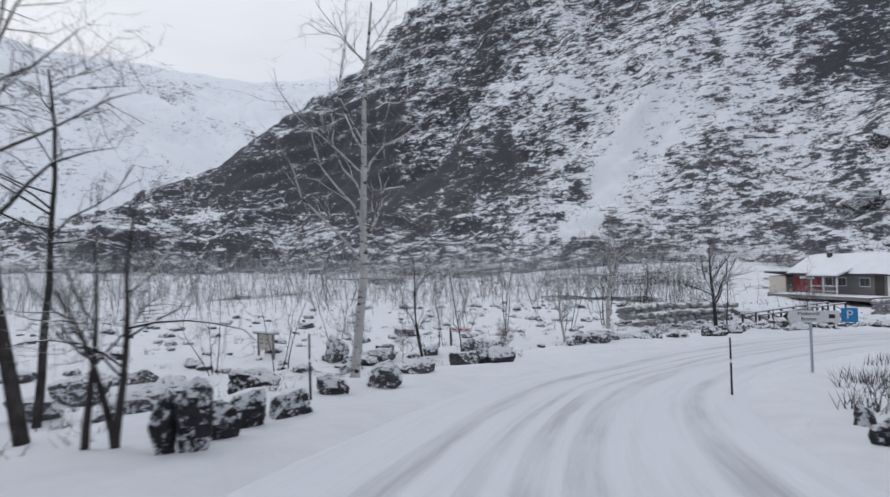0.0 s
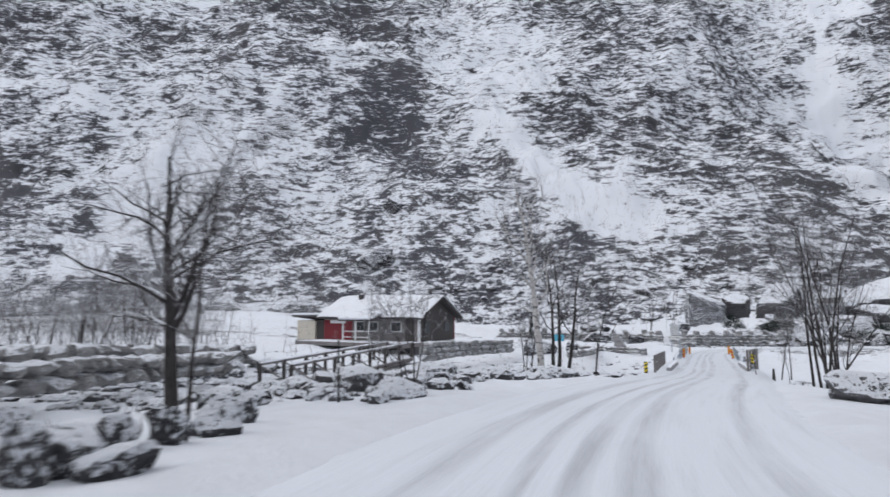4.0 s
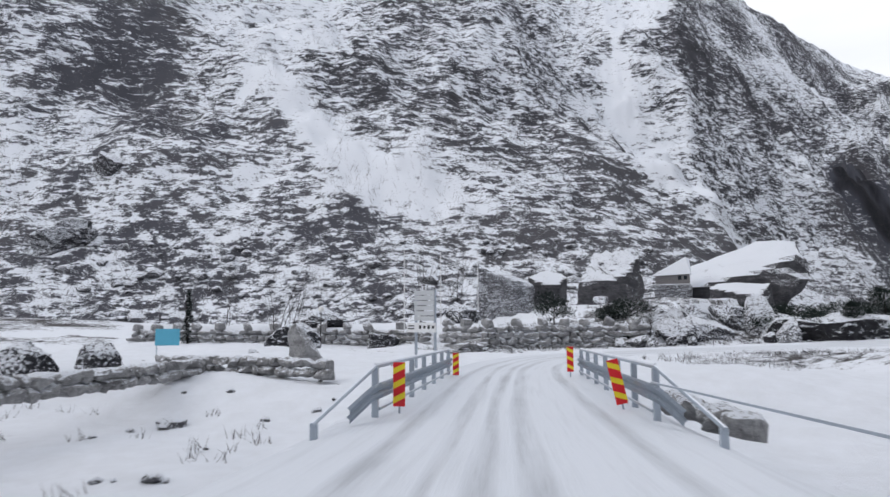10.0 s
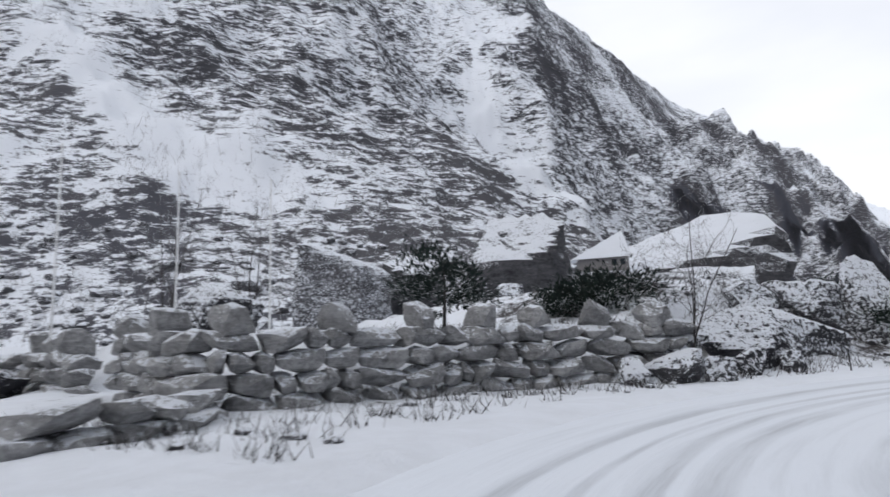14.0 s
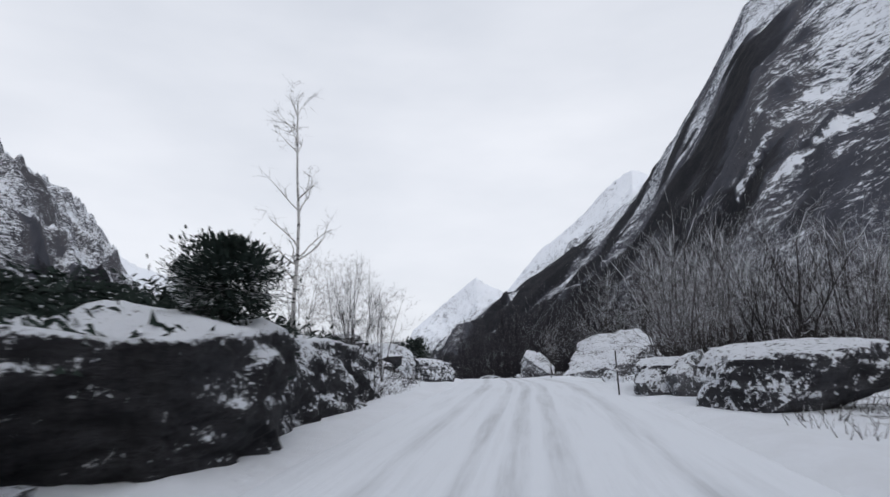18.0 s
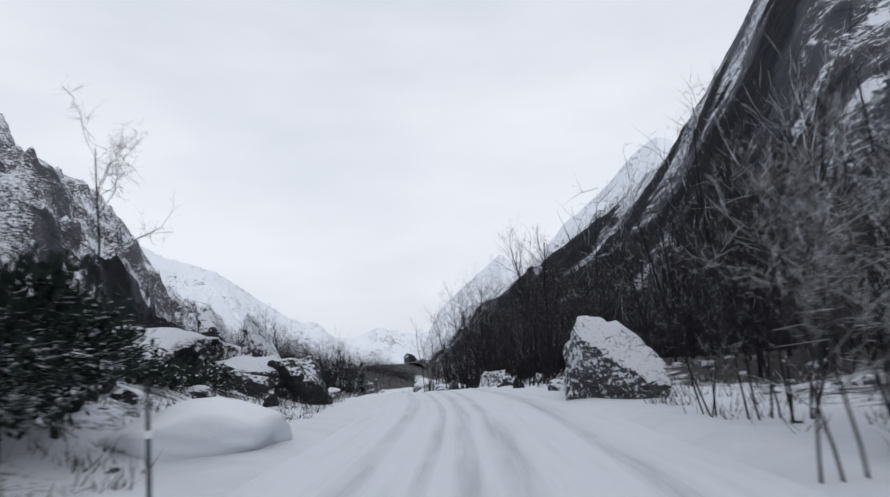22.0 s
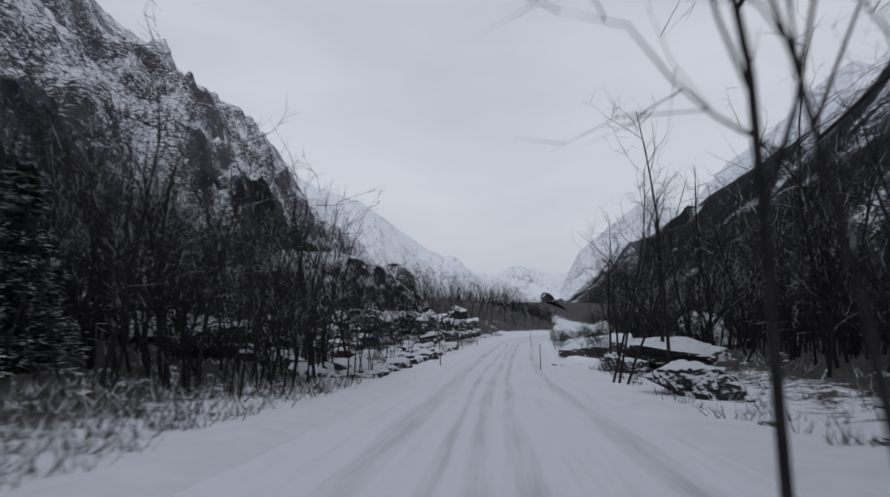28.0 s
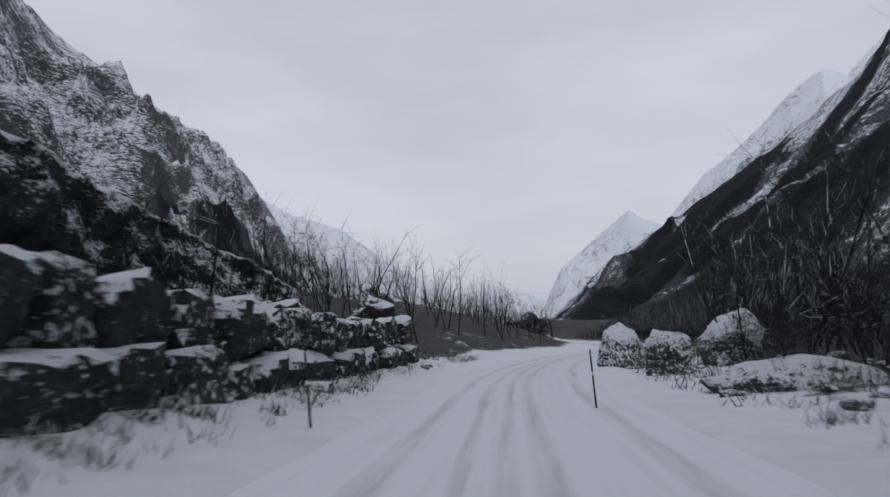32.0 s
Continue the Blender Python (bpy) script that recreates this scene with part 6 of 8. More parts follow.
boulder(-68.4, 108.6, -3.97, 1.16, 0.99, 198, "boulder almost covered in wind-blown snow", M_BOULDER_WHITE, turn=-1, seen=1.03)
boulder(-60.3, 97.3, -5.51, 0.71, 0.59, 199, "dark angular rock dusted with snow", M_BOULDER_DARK, turn=-58, level=3, seen=0.45)
boulder(-51.5, 109.7, -2.99, 6.89, 4.13, 200, "huge boulder with a broad snow-covered slope", M_BOULDER, turn=-53, level=4, rough=0.05, roof=(-0.42, -0.6, 0.68), seen=99.00)
boulder(-65.3, 108.5, -4.86, 1.75, 1.48, 201, "dark angular rock dusted with snow", M_BOULDER_DARK, turn=8, seen=1.06)
boulder(-65.7, 114.8, -3.61, 4.19, 3.55, 202, "broad speckled rock rising behind the roadside boulders", M_BOULDER_WHITE, turn=6, seen=99.00)
boulder(-49.0, 124.2, -3.95, 3.0, 2.7, 205, "pointed leaning slab plastered with snow", M_BOULDER_WHITE, turn=-37, level=4, rough=0.05, roof=(0.6, -0.35, 0.7), seen=99.00)
boulder(-60.3, 119.8, -5.25, 3.2, 2.0, 206, "rounded mound of fresh snow over stones", M_SNOW, turn=1, facets=3, rough=0.05, seen=0.92)
boulder(-61.8, 136.4, -3.40, 1.56, 1.34, 207, "boulder almost covered in wind-blown snow", M_BOULDER_WHITE, turn=4, seen=1.05)
boulder(-60.3, 126.3, -5.31, 0.92, 0.77, 208, "dark angular rock dusted with snow", M_BOULDER_DARK, turn=1, level=3, seen=0.43)
boulder(-57.4, 131.7, -4.74, 2.93, 2.49, 209, "black angular rock with a thin cap of snow", M_ROCK_BLACK, turn=6, seen=1.56)
boulder(-58.3, 133.8, -2.93, 1.95, 1.66, 210, "pointed leaning slab plastered with snow", M_BOULDER_WHITE, turn=8, level=4, rough=0.05, roof=(0.6, -0.35, 0.7), seen=99.00)
boulder(-62.5, 139.3, -2.88, 2.10, 1.80, 211, "black angular rock with a thin cap of snow", M_ROCK_BLACK, turn=17, seen=1.01)
boulder(-58.8, 130.3, -5.18, 1.16, 1.00, 212, "black angular rock with a thin cap of snow", M_ROCK_BLACK, turn=13, level=3, seen=0.78)
boulder(-58.6, 126.8, -5.59, 0.54, 0.46, 213, "black angular rock with a thin cap of snow", M_ROCK_BLACK, turn=17, level=3, seen=0.58)
boulder(-62.4, 140.4, -3.25, 1.71, 1.45, 215, "dark boulder under a thick cap of snow", M_ROCK_CAPPED, turn=16, seen=0.92)
boulder(-61.4, 141.2, -3.23, 1.74, 1.49, 216, "black angular rock with a thin cap of snow", M_ROCK_BLACK, turn=13, seen=1.15)
boulder(-46.5, 128.6, -6.03, 1.05, 0.89, 217, "black angular rock with a thin cap of snow", M_ROCK_BLACK, turn=-42, seen=0.46)
boulder(-47.9, 129.3, -6.08, 1.13, 0.96, 218, "dark boulder under a thick cap of snow", M_ROCK_CAPPED, turn=-35, seen=0.46)
boulder(-58.2, 139.6, -4.11, 1.41, 1.21, 219, "black angular rock with a thin cap of snow", M_ROCK_BLACK, turn=6, level=3, seen=0.67)
boulder(-56.8, 139.4, -4.89, 1.39, 1.19, 220, "black angular rock with a thin cap of snow", M_ROCK_BLACK, turn=20, level=3, seen=0.88)
boulder(-55.9, 137.0, -5.66, 1.12, 0.96, 221, "black angular rock with a thin cap of snow", M_ROCK_BLACK, turn=20, level=3, seen=0.89)
boulder(-45.7, 138.7, -6.35, 1.07, 0.91, 222, "dark boulder under a thick cap of snow", M_ROCK_CAPPED, turn=-32, seen=0.53)
boulder(-46.7, 135.2, -6.41, 0.60, 0.51, 223, "black angular rock with a thin cap of snow", M_ROCK_BLACK, turn=-38, level=3, seen=0.37)
boulder(-41.0, 151.3, -6.70, 1.79, 1.52, 224, "boulder almost covered in wind-blown snow", M_BOULDER_WHITE, turn=-26, seen=1.22)
boulder(-42.2, 141.5, -6.54, 1.12, 0.95, 225, "black angular rock with a thin cap of snow", M_ROCK_BLACK, turn=-37, seen=0.53)
boulder(-43.7, 144.9, -6.36, 1.75, 1.49, 226, "boulder almost covered in wind-blown snow", M_BOULDER_WHITE, turn=-39, seen=1.03)
boulder(-49.4, 171.3, -8.09, 1.58, 1.34, 227, "dark boulder under a thick cap of snow", M_ROCK_CAPPED, turn=6, level=3, seen=0.90)
boulder(-26.5, 179.4, -8.06, 2.48, 2.10, 229, "black angular rock with a thin cap of snow", M_ROCK_BLACK, turn=-33, level=3, seen=1.35)
boulder(-29.9, 197.4, -11.07, 1.68, 1.44, 231, "dark boulder under a thick cap of snow", M_ROCK_CAPPED, turn=-25, level=3, seen=0.88)
boulder(-15.2, 214.6, -9.72, 4.71, 4.00, 232, "dark boulder under a thick cap of snow", M_ROCK_CAPPED, turn=-32, level=3, seen=2.47)
boulder(-33.0, 185.3, -9.95, 2.35, 2.00, 233, "dark boulder under a thick cap of snow", M_ROCK_CAPPED, turn=-35, seen=0.95)
boulder(-26.9, 197.2, -10.37, 5.34, 4.55, 234, "black angular rock with a thin cap of snow", M_ROCK_BLACK, turn=-31, seen=1.31)
boulder(-32.9, 183.8, -10.12, 1.34, 1.15, 235, "black angular rock with a thin cap of snow", M_ROCK_BLACK, turn=-39, seen=0.64)
boulder(-31.0, 199.8, -11.48, 2.33, 1.97, 239, "rounded mound of fresh snow over stones", M_SNOW, turn=-38, facets=3, rough=0.05, seen=0.93)
boulder(-41.9, 202.5, -11.46, 1.71, 1.45, 240, "dark boulder under a thick cap of snow", M_ROCK_CAPPED, turn=25, seen=1.07)
boulder(-31.9, 201.2, -12.02, 0.40, 0.33, 241, "black angular rock with a thin cap of snow", M_ROCK_BLACK, turn=-29, level=3, seen=0.28)
boulder(-45.8, 213.2, -9.19, 1.69, 1.44, 242, "dark boulder under a thick cap of snow", M_ROCK_CAPPED, turn=23, seen=1.51)
boulder(-44.6, 217.7, -9.62, 1.75, 1.50, 243, "black angular rock with a thin cap of snow", M_ROCK_BLACK, turn=16, level=3, seen=1.20)
boulder(-42.5, 207.4, -10.96, 1.06, 0.91, 244, "black angular rock with a thin cap of snow", M_ROCK_BLACK, turn=20, level=3, seen=0.87)
boulder(-45.4, 227.7, -7.44, 1.38, 1.18, 249, "dark boulder under a thick cap of snow", M_ROCK_CAPPED, turn=13, level=3, seen=1.16)
boulder(-43.9, 206.0, -10.70, 1.00, 0.85, 250, "black angular rock with a thin cap of snow", M_ROCK_BLACK, turn=26, level=3, seen=0.68)
boulder(-40.0, 245.1, -9.65, 2.35, 2.01, 263, "black angular rock with a thin cap of snow", M_ROCK_BLACK, turn=8, level=3, seen=2.25)
boulder(-40.9, 240.6, -9.59, 5.95, 5.06, 264, "dark boulder under a thick cap of snow", M_ROCK_CAPPED, turn=22, seen=2.84)
boulder(-38.3, 243.8, -10.36, 3.06, 2.59, 265, "dark boulder under a thick cap of snow", M_ROCK_CAPPED, turn=15, seen=2.33)
boulder(-40.4, 242.7, -8.32, 2.66, 2.26, 273, "dark boulder under a thick cap of snow", M_ROCK_CAPPED, turn=19, seen=2.04)
boulder(-37.1, 244.9, -8.69, 2.47, 2.10, 274, "dark boulder under a thick cap of snow", M_ROCK_CAPPED, turn=12, seen=1.91)
boulder(-33.8, 250.0, -9.62, 1.75, 1.50, 275, "dark boulder under a thick cap of snow", M_ROCK_CAPPED, turn=5, level=3, seen=1.21)
boulder(-35.4, 249.9, -9.36, 1.75, 1.50, 276, "black angular rock with a thin cap of snow", M_ROCK_BLACK, turn=7, level=3, seen=1.30)
boulder(-29.8, 254.2, -10.56, 3.38, 2.89, 277, "black angular rock with a thin cap of snow", M_ROCK_BLACK, turn=-2, seen=3.17)
boulder(-26.4, 209.2, -11.0, 5.2, 3.8, 282, "broad rock slab with a snow roof and dark undercut side", M_ROOFED, turn=-20, level=4, rough=0.05, roof=(-0.45, -0.25, 0.85))
boulder(-17.6, 245.3, -12.5, 2.4, 2.1, 283, "snow-plastered mound beside the road", M_BOULDER_WHITE, turn=-30, facets=5, rough=0.08)
boulder(-18.9, 238.2, -12.6, 1.7, 1.6, 284, "snow-plastered mound beside the road", M_BOULDER_WHITE, turn=-10, facets=5, rough=0.08)
boulder(-13.2, 242.6, -11.9, 3.3, 2.8, 285, "snow-plastered mound beside the road", M_BOULDER_WHITE, turn=15, facets=5, rough=0.08)
boulder(-20.4, 229.6, -12.95, 4.2, 2.2, 286, "low speckled snow mound with dead twigs round it", M_BOULDER_WHITE, turn=-35, facets=5, rough=0.08)
boulder(-30.1, 195.8, -11.05, 1.8, 1.5, 287, "dark boulder under a thick cap of snow", M_ROCK_CAPPED, turn=-25)
boulder(-8.8, 214.6, -8.3, 3.4, 3.0, 288, "dark boulder under a thick cap of snow", M_ROCK_CAPPED, turn=-35)
boulder(-9.9, -15.1, -2.15, 1.6, 1.2, 289, "flat dark rock under a thick pad of snow", M_ROOFED, turn=120, rough=0.05, roof=(0.1, 0.1, 1))
boulder(-16.2, -17.1, -2.3, 1.25, 1.0, 290, "big flat-faced grey boulder beside the name board", M_ROOFED, turn=95, rough=0.04, level=4)
boulder(-85.0, 79.3, -4.2, 4.6, 3.0, 291, "long sloping slab speckled with snow", M_BOULDER_WHITE, turn=60, level=4, rough=0.06, roof=(0.5, -0.4, 0.8))
boulder(-81.6, 85.2, -4.25, 1.3, 1.2, 292, "dark wet block standing out of the snowy rocks", M_ROCK_CAPPED, turn=20, level=4, rough=0.04)
boulder(-79.6, 83.2, -4.5, 2.3, 2.0, 293, "rounded speckled rock beside the dark rock face", M_BOULDER, turn=0, level=4, rough=0.06)
boulder(-80.6, 82.0, -5.5, 0.95, 0.8, 294, "small upright boulder with a snow cap", M_ROCK_CAPPED, turn=10, level=4)
boulder(-65.6, 86.3, -4.7, 3.8, 2.6, 295, "broad dark rock with a flat snow-streaked top", M_BOULDER_DARK, turn=-50, level=4, rough=0.06, roof=(-0.1, -0.2, 1))
boulder(-62.9, 92.0, -4.95, 3.4, 2.4, 296, "broad dark rock with a flat snow-streaked top", M_BOULDER_DARK, turn=-45, level=4, rough=0.06, roof=(-0.15, -0.25, 1))
boulder(-64.6, 91.3, -5.5, 1.0, 0.8, 297, "pale stone half covered in snow", M_BOULDER, turn=-30)
boulder(-59.9, 146.0, -1.5, 2.6, 2.2, 298, "pointed dark rock with snow on its ledges above the junipers", M_ROCK_CAPPED, turn=10, level=4, rough=0.08, roof=(0.7, -0.2, 0.6))
boulder(-58.9, 131.6, -4.6, 2.6, 1.9, 299, "dark boulder under a thick cap of snow", M_ROCK_CAPPED, turn=5, level=4, roof=(0.1, -0.3, 1))
boulder(-86.4, 44.4, -4.40, 2.0, 1.1, 431, "standing triangular stone slab on the snowfield", M_STONE, turn=61, rough=0.04, roof=(0.75, -0.1, 0.62))
boulder(-237.5, 43.0, land(-237.5, 43.0) + 6.50, 15.00, 9.00, 401, "huge dark boulder on the slope capped with snow", M_BOULDER_DARK, turn=75)
boulder(-259.0, 55.1, land(-259.0, 55.1) + 5.78, 10.40, 8.09, 402, "large dark boulder on the slope capped with snow", M_BOULDER_DARK, turn=60)

# ---- trees along the road ----
bare_tree(-10.4, -15.6, 1.33, 505, "leafless dark tree with frosted twigs beside the road", thick=0.008)
bare_tree(-8.6, -23.4, 1.13, 506, "leafless many-stemmed tree with a haze of fine twigs", stems=3, per=(7, 6, 3))
bare_tree(-6.8, -25.7, 1.09, 507, "leafless many-stemmed tree with a haze of fine twigs", stems=3, per=(7, 6, 3))
bare_tree(-9.3, -19.9, 0.19, 508, "leafless many-stemmed tree with a haze of fine twigs", stems=3, per=(7, 6, 3))
bare_tree(-29.5, -15.1, 0.51, 509, "leafless many-stemmed tree with a haze of fine twigs", stems=3, per=(7, 6, 3))
bare_tree(-26.8, -18.9, 1.75, 510, "leafless many-stemmed tree with a haze of fine twigs", stems=3, per=(7, 6, 3))
bare_tree(-24.9, -5.2, 1.40, 511, "leafless dark tree with frosted twigs beside the road", thick=0.008)
bare_tree(-16.9, -19.4, -0.29, 512, "leafless many-stemmed tree with a haze of fine twigs", stems=3, per=(7, 6, 3))
bare_tree(-0.1, -14.4, 8.6, 513, "white-barked birch with snow along its bare branches", birch=True, spread=0.7, per=(13, 7, 5), thick=0.013, first=0.25, reach=0.4)
bare_tree(-8.8, -16.5, 2.28, 514, "leafless dark tree with frosted twigs beside the road", thick=0.008, lean=(0.01, -0.10))
bare_tree(-6.0, -16.1, -0.59, 515, "leafless dark tree with frosted twigs beside the road", thick=0.008)
bare_tree(-24.4, -20.7, -0.05, 516, "leafless many-stemmed tree with a haze of fine twigs", stems=3, per=(7, 6, 3))
bare_tree(-11.8, -22.9, 0.30, 518, "leafless many-stemmed tree with a haze of fine twigs", stems=3, per=(7, 6, 3))
bare_tree(-35.0, -13.6, 1.25, 519, "leafless many-stemmed tree with a haze of fine twigs", stems=3, per=(7, 6, 3))
bare_tree(-20.0, -11.1, 3.06, 520, "white-barked birch with snow along its bare branches", birch=True, per=(13, 8, 6), thick=0.022)
bare_tree(-24.0, -14.2, 0.43, 522, "white-barked birch with snow along its bare branches", birch=True, per=(13, 8, 6), thick=0.022)
bare_tree(-45.2, -8.9, 1.65, 523, "leafless many-stemmed tree with a haze of fine twigs", stems=3, per=(7, 6, 3))
bare_tree(-53.5, -12.6, 2.87, 524, "leafless many-stemmed tree with a haze of fine twigs", stems=3, per=(7, 6, 3))
bare_tree(-49.7, 17.3, 1.92, 525, "leafless dark tree with frosted twigs beside the road", thick=0.008)
bare_tree(-28.9, -0.8, -0.03, 527, "leafless many-stemmed tree with a haze of fine twigs", stems=4, per=(8, 7, 5))
bare_tree(-40.6, 0.9, 0.54, 528, "leafless many-stemmed tree with a haze of fine twigs", stems=3, per=(7, 6, 3))
bare_tree(-49.4, -12.1, 0.84, 529, "leafless many-stemmed tree with a haze of fine twigs", stems=3, per=(7, 6, 3))
bare_tree(-51.5, -15.6, 0.40, 530, "leafless many-stemmed tree with a haze of fine twigs", stems=3, per=(7, 6, 3))
bare_tree(-43.9, -8.6, 1.50, 531, "leafless many-stemmed tree with a haze of fine twigs", stems=3, per=(7, 6, 3))
bare_tree(-40.6, 25.2, 3.87, 532, "leafless dark tree with frosted twigs beside the road", thick=0.008, lean=(0.04, 0.05))
bare_tree(-39.8, 24.9, 4.05, 533, "leafless dark tree with frosted twigs beside the road", thick=0.008)
bare_tree(-39.2, 24.4, 3.85, 534, "leafless dark tree with frosted twigs beside the road", thick=0.008, lean=(0.05, 0.06))
bare_tree(-37.6, 23.1, 4.02, 535, "leafless dark tree with frosted twigs beside the road", thick=0.008)
bare_tree(-37.0, 22.2, 3.44, 536, "leafless dark tree with frosted twigs beside the road", thick=0.008)
bare_tree(-40.6, 26.2, 3.25, 537, "leafless many-stemmed tree with a haze of fine twigs", stems=4, per=(8, 7, 5))
bare_tree(-51.0, 34.8, -3.28, 542, "leafless dark tree with frosted twigs beside the road", thick=0.008)
bare_tree(-48.2, 28.5, -3.09, 543, "leafless dark tree with frosted twigs beside the road", thick=0.008, lean=(0.06, 0.08))
bare_tree(-39.3, 25.8, 3.75, 544, "leafless many-stemmed tree with a haze of fine twigs", stems=4, per=(8, 7, 5))
bare_tree(-55.4, 38.7, -0.26, 546, "leafless dark tree with frosted twigs beside the road", thick=0.008)
bare_tree(-55.7, 40.1, -0.53, 547, "leafless dark tree with frosted twigs beside the road", thick=0.008)
bare_tree(-107.8, 50.9, 1.39, 548, "leafless many-stemmed tree with a haze of fine twigs", stems=3, per=(7, 6, 3))
bare_tree(-103.7, 50.4, -0.16, 549, "leafless many-stemmed tree with a haze of fine twigs", stems=3, per=(7, 6, 3))
bare_tree(-114.5, 52.8, -0.65, 550, "leafless many-stemmed tree with a haze of fine twigs", stems=3, per=(7, 6, 3))
bare_tree(-114.1, 69.8, 4.21, 551, "leafless many-stemmed tree with a haze of fine twigs", stems=3, per=(7, 6, 3))
bare_tree(-85.9, 73.5, -0.9, 1552, "leafless many-stemmed tree with a haze of fine twigs", stems=4, spread=0.85, reach=0.5, per=(8, 8, 6))
bare_tree(-116.4, 56.3, 0.39, 553, "leafless many-stemmed tree with a haze of fine twigs", stems=3, per=(7, 6, 3))
bare_tree(-114.4, 75.9, 4.46, 554, "leafless many-stemmed tree with a haze of fine twigs", stems=3, per=(7, 6, 3))
bare_tree(-128.0, 52.4, 1.48, 555, "leafless many-stemmed tree with a haze of fine twigs", stems=3, per=(7, 6, 3))
bare_tree(-74.0, 97.1, -1.97, 557, "leafless many-stemmed tree with a haze of fine twigs", stems=4, per=(8, 7, 5))
bare_tree(-62.2, 92.2, -1.94, 558, "leafless many-stemmed tree with a haze of fine twigs", stems=4, per=(8, 7, 5))
bare_tree(-60.6, 92.5, -2.05, 559, "leafless many-stemmed tree with a haze of fine twigs", stems=4, per=(8, 7, 5))
bare_tree(-58.6, 89.3, -2.04, 560, "leafless many-stemmed tree with a haze of fine twigs", stems=4, per=(8, 7, 5))
bare_tree(-69.4, 103.0, -1.91, 561, "leafless many-stemmed tree with a haze of fine twigs", stems=4, per=(8, 7, 5))
bare_tree(-73.0, 102.1, -1.12, 562, "leafless many-stemmed tree with a haze of fine twigs", stems=4, per=(8, 7, 5))
bare_tree(-71.5, 100.0, -1.53, 563, "leafless many-stemmed tree with a haze of fine twigs", stems=4, per=(8, 7, 5))
bare_tree(-73.9, 108.7, -0.33, 564, "leafless many-stemmed tree with a haze of fine twigs", stems=4, per=(8, 7, 5))
bare_tree(-61.4, 93.6, -2.06, 565, "leafless many-stemmed tree with a haze of fine twigs", stems=4, per=(8, 7, 5))
bare_tree(-60.5, 93.7, -2.17, 566, "leafless many-stemmed tree with a haze of fine twigs", stems=4, per=(8, 7, 5))
bare_tree(-71.0, 103.3, -0.38, 567, "leafless many-stemmed tree with a haze of fine twigs", stems=4, per=(8, 7, 5))
bare_tree(-70.4, 103.4, -1.65, 568, "leafless dark tree with frosted twigs beside the road", thick=0.008)
bare_tree(-59.4, 96.8, -1.35, 569, "leafless many-stemmed tree with a haze of fine twigs", stems=4, per=(8, 7, 5))
bare_tree(-56.8, 99.6, -2.10, 570, "leafless many-stemmed tree with a haze of fine twigs", stems=4, per=(8, 7, 5))
bare_tree(-71.5, 100.8, -2.98, 571, "leafless dark tree with frosted twigs beside the road", thick=0.008)
bare_tree(-64.9, 118.8, -1.46, 572, "leafless many-stemmed tree with a haze of fine twigs", stems=4, per=(8, 7, 5))
bare_tree(-54.6, 112.8, -3.01, 573, "leafless many-stemmed tree with a haze of fine twigs", stems=4, per=(8, 7, 5))
bare_tree(-52.8, 112.9, -1.92, 574, "leafless many-stemmed tree with a haze of fine twigs", stems=4, per=(8, 7, 5))
bare_tree(-63.1, 128.0, 1.57, 575, "leafless dark tree with frosted twigs beside the road", thick=0.008, dark=True, lean=(0.06, -0.01))
bare_tree(-51.1, 118.2, -3.13, 576, "leafless many-stemmed tree with a haze of fine twigs", stems=4, per=(8, 7, 5), dark=True)
bare_tree(-50.7, 116.5, -2.14, 577, "leafless many-stemmed tree with a haze of fine twigs", stems=4, per=(8, 7, 5), dark=True)
bare_tree(-52.2, 113.7, -1.60, 578, "leafless many-stemmed tree with a haze of fine twigs", stems=4, per=(8, 7, 5), dark=True)
bare_tree(-50.9, 117.2, -2.71, 579, "leafless many-stemmed tree with a haze of fine twigs", stems=4, per=(8, 7, 5), dark=True)
bare_tree(-39.0, 149.7, 0.74, 581, "leafless many-stemmed tree with a haze of fine twigs", stems=3, per=(7, 6, 3), dark=True)
bare_tree(-42.6, 139.6, -0.39, 582, "leafless dark tree with frosted twigs beside the road", thick=0.008, dark=True)
bare_tree(-44.4, 132.3, -0.62, 583, "leafless many-stemmed tree with a haze of fine twigs", stems=4, per=(8, 7, 5), dark=True)
bare_tree(-45.6, 129.3, -1.59, 584, "leafless many-stemmed tree with a haze of fine twigs", stems=4, per=(8, 7, 5), dark=True)
bare_tree(-36.8, 157.0, 1.20, 585, "leafless many-stemmed tree with a haze of fine twigs", stems=3, per=(7, 6, 3), dark=True)
bare_tree(-35.1, 165.7, 0.36, 586, "leafless many-stemmed tree with a haze of fine twigs", stems=3, per=(7, 6, 3), dark=True)
bare_tree(-34.3, 174.1, 0.19, 587, "leafless many-stemmed tree with a haze of fine twigs", stems=3, per=(7, 6, 3), dark=True)
bare_tree(-44.5, 137.9, 0.08, 588, "leafless many-stemmed tree with a haze of fine twigs", stems=4, per=(8, 7, 5), dark=True)
bare_tree(-44.0, 138.0, -1.26, 589, "leafless many-stemmed tree with a haze of fine twigs", stems=4, per=(8, 7, 5), dark=True)
bare_tree(-44.5, 136.2, -2.34, 590, "leafless many-stemmed tree with a haze of fine twigs", stems=4, per=(8, 7, 5), dark=True)
bare_tree(-44.8, 135.5, -1.74, 591, "leafless many-stemmed tree with a haze of fine twigs", stems=4, per=(8, 7, 5), dark=True)
bare_tree(-39.6, 149.7, -2.39, 592, "leafless many-stemmed tree with a haze of fine twigs", stems=4, per=(8, 7, 5), dark=True)
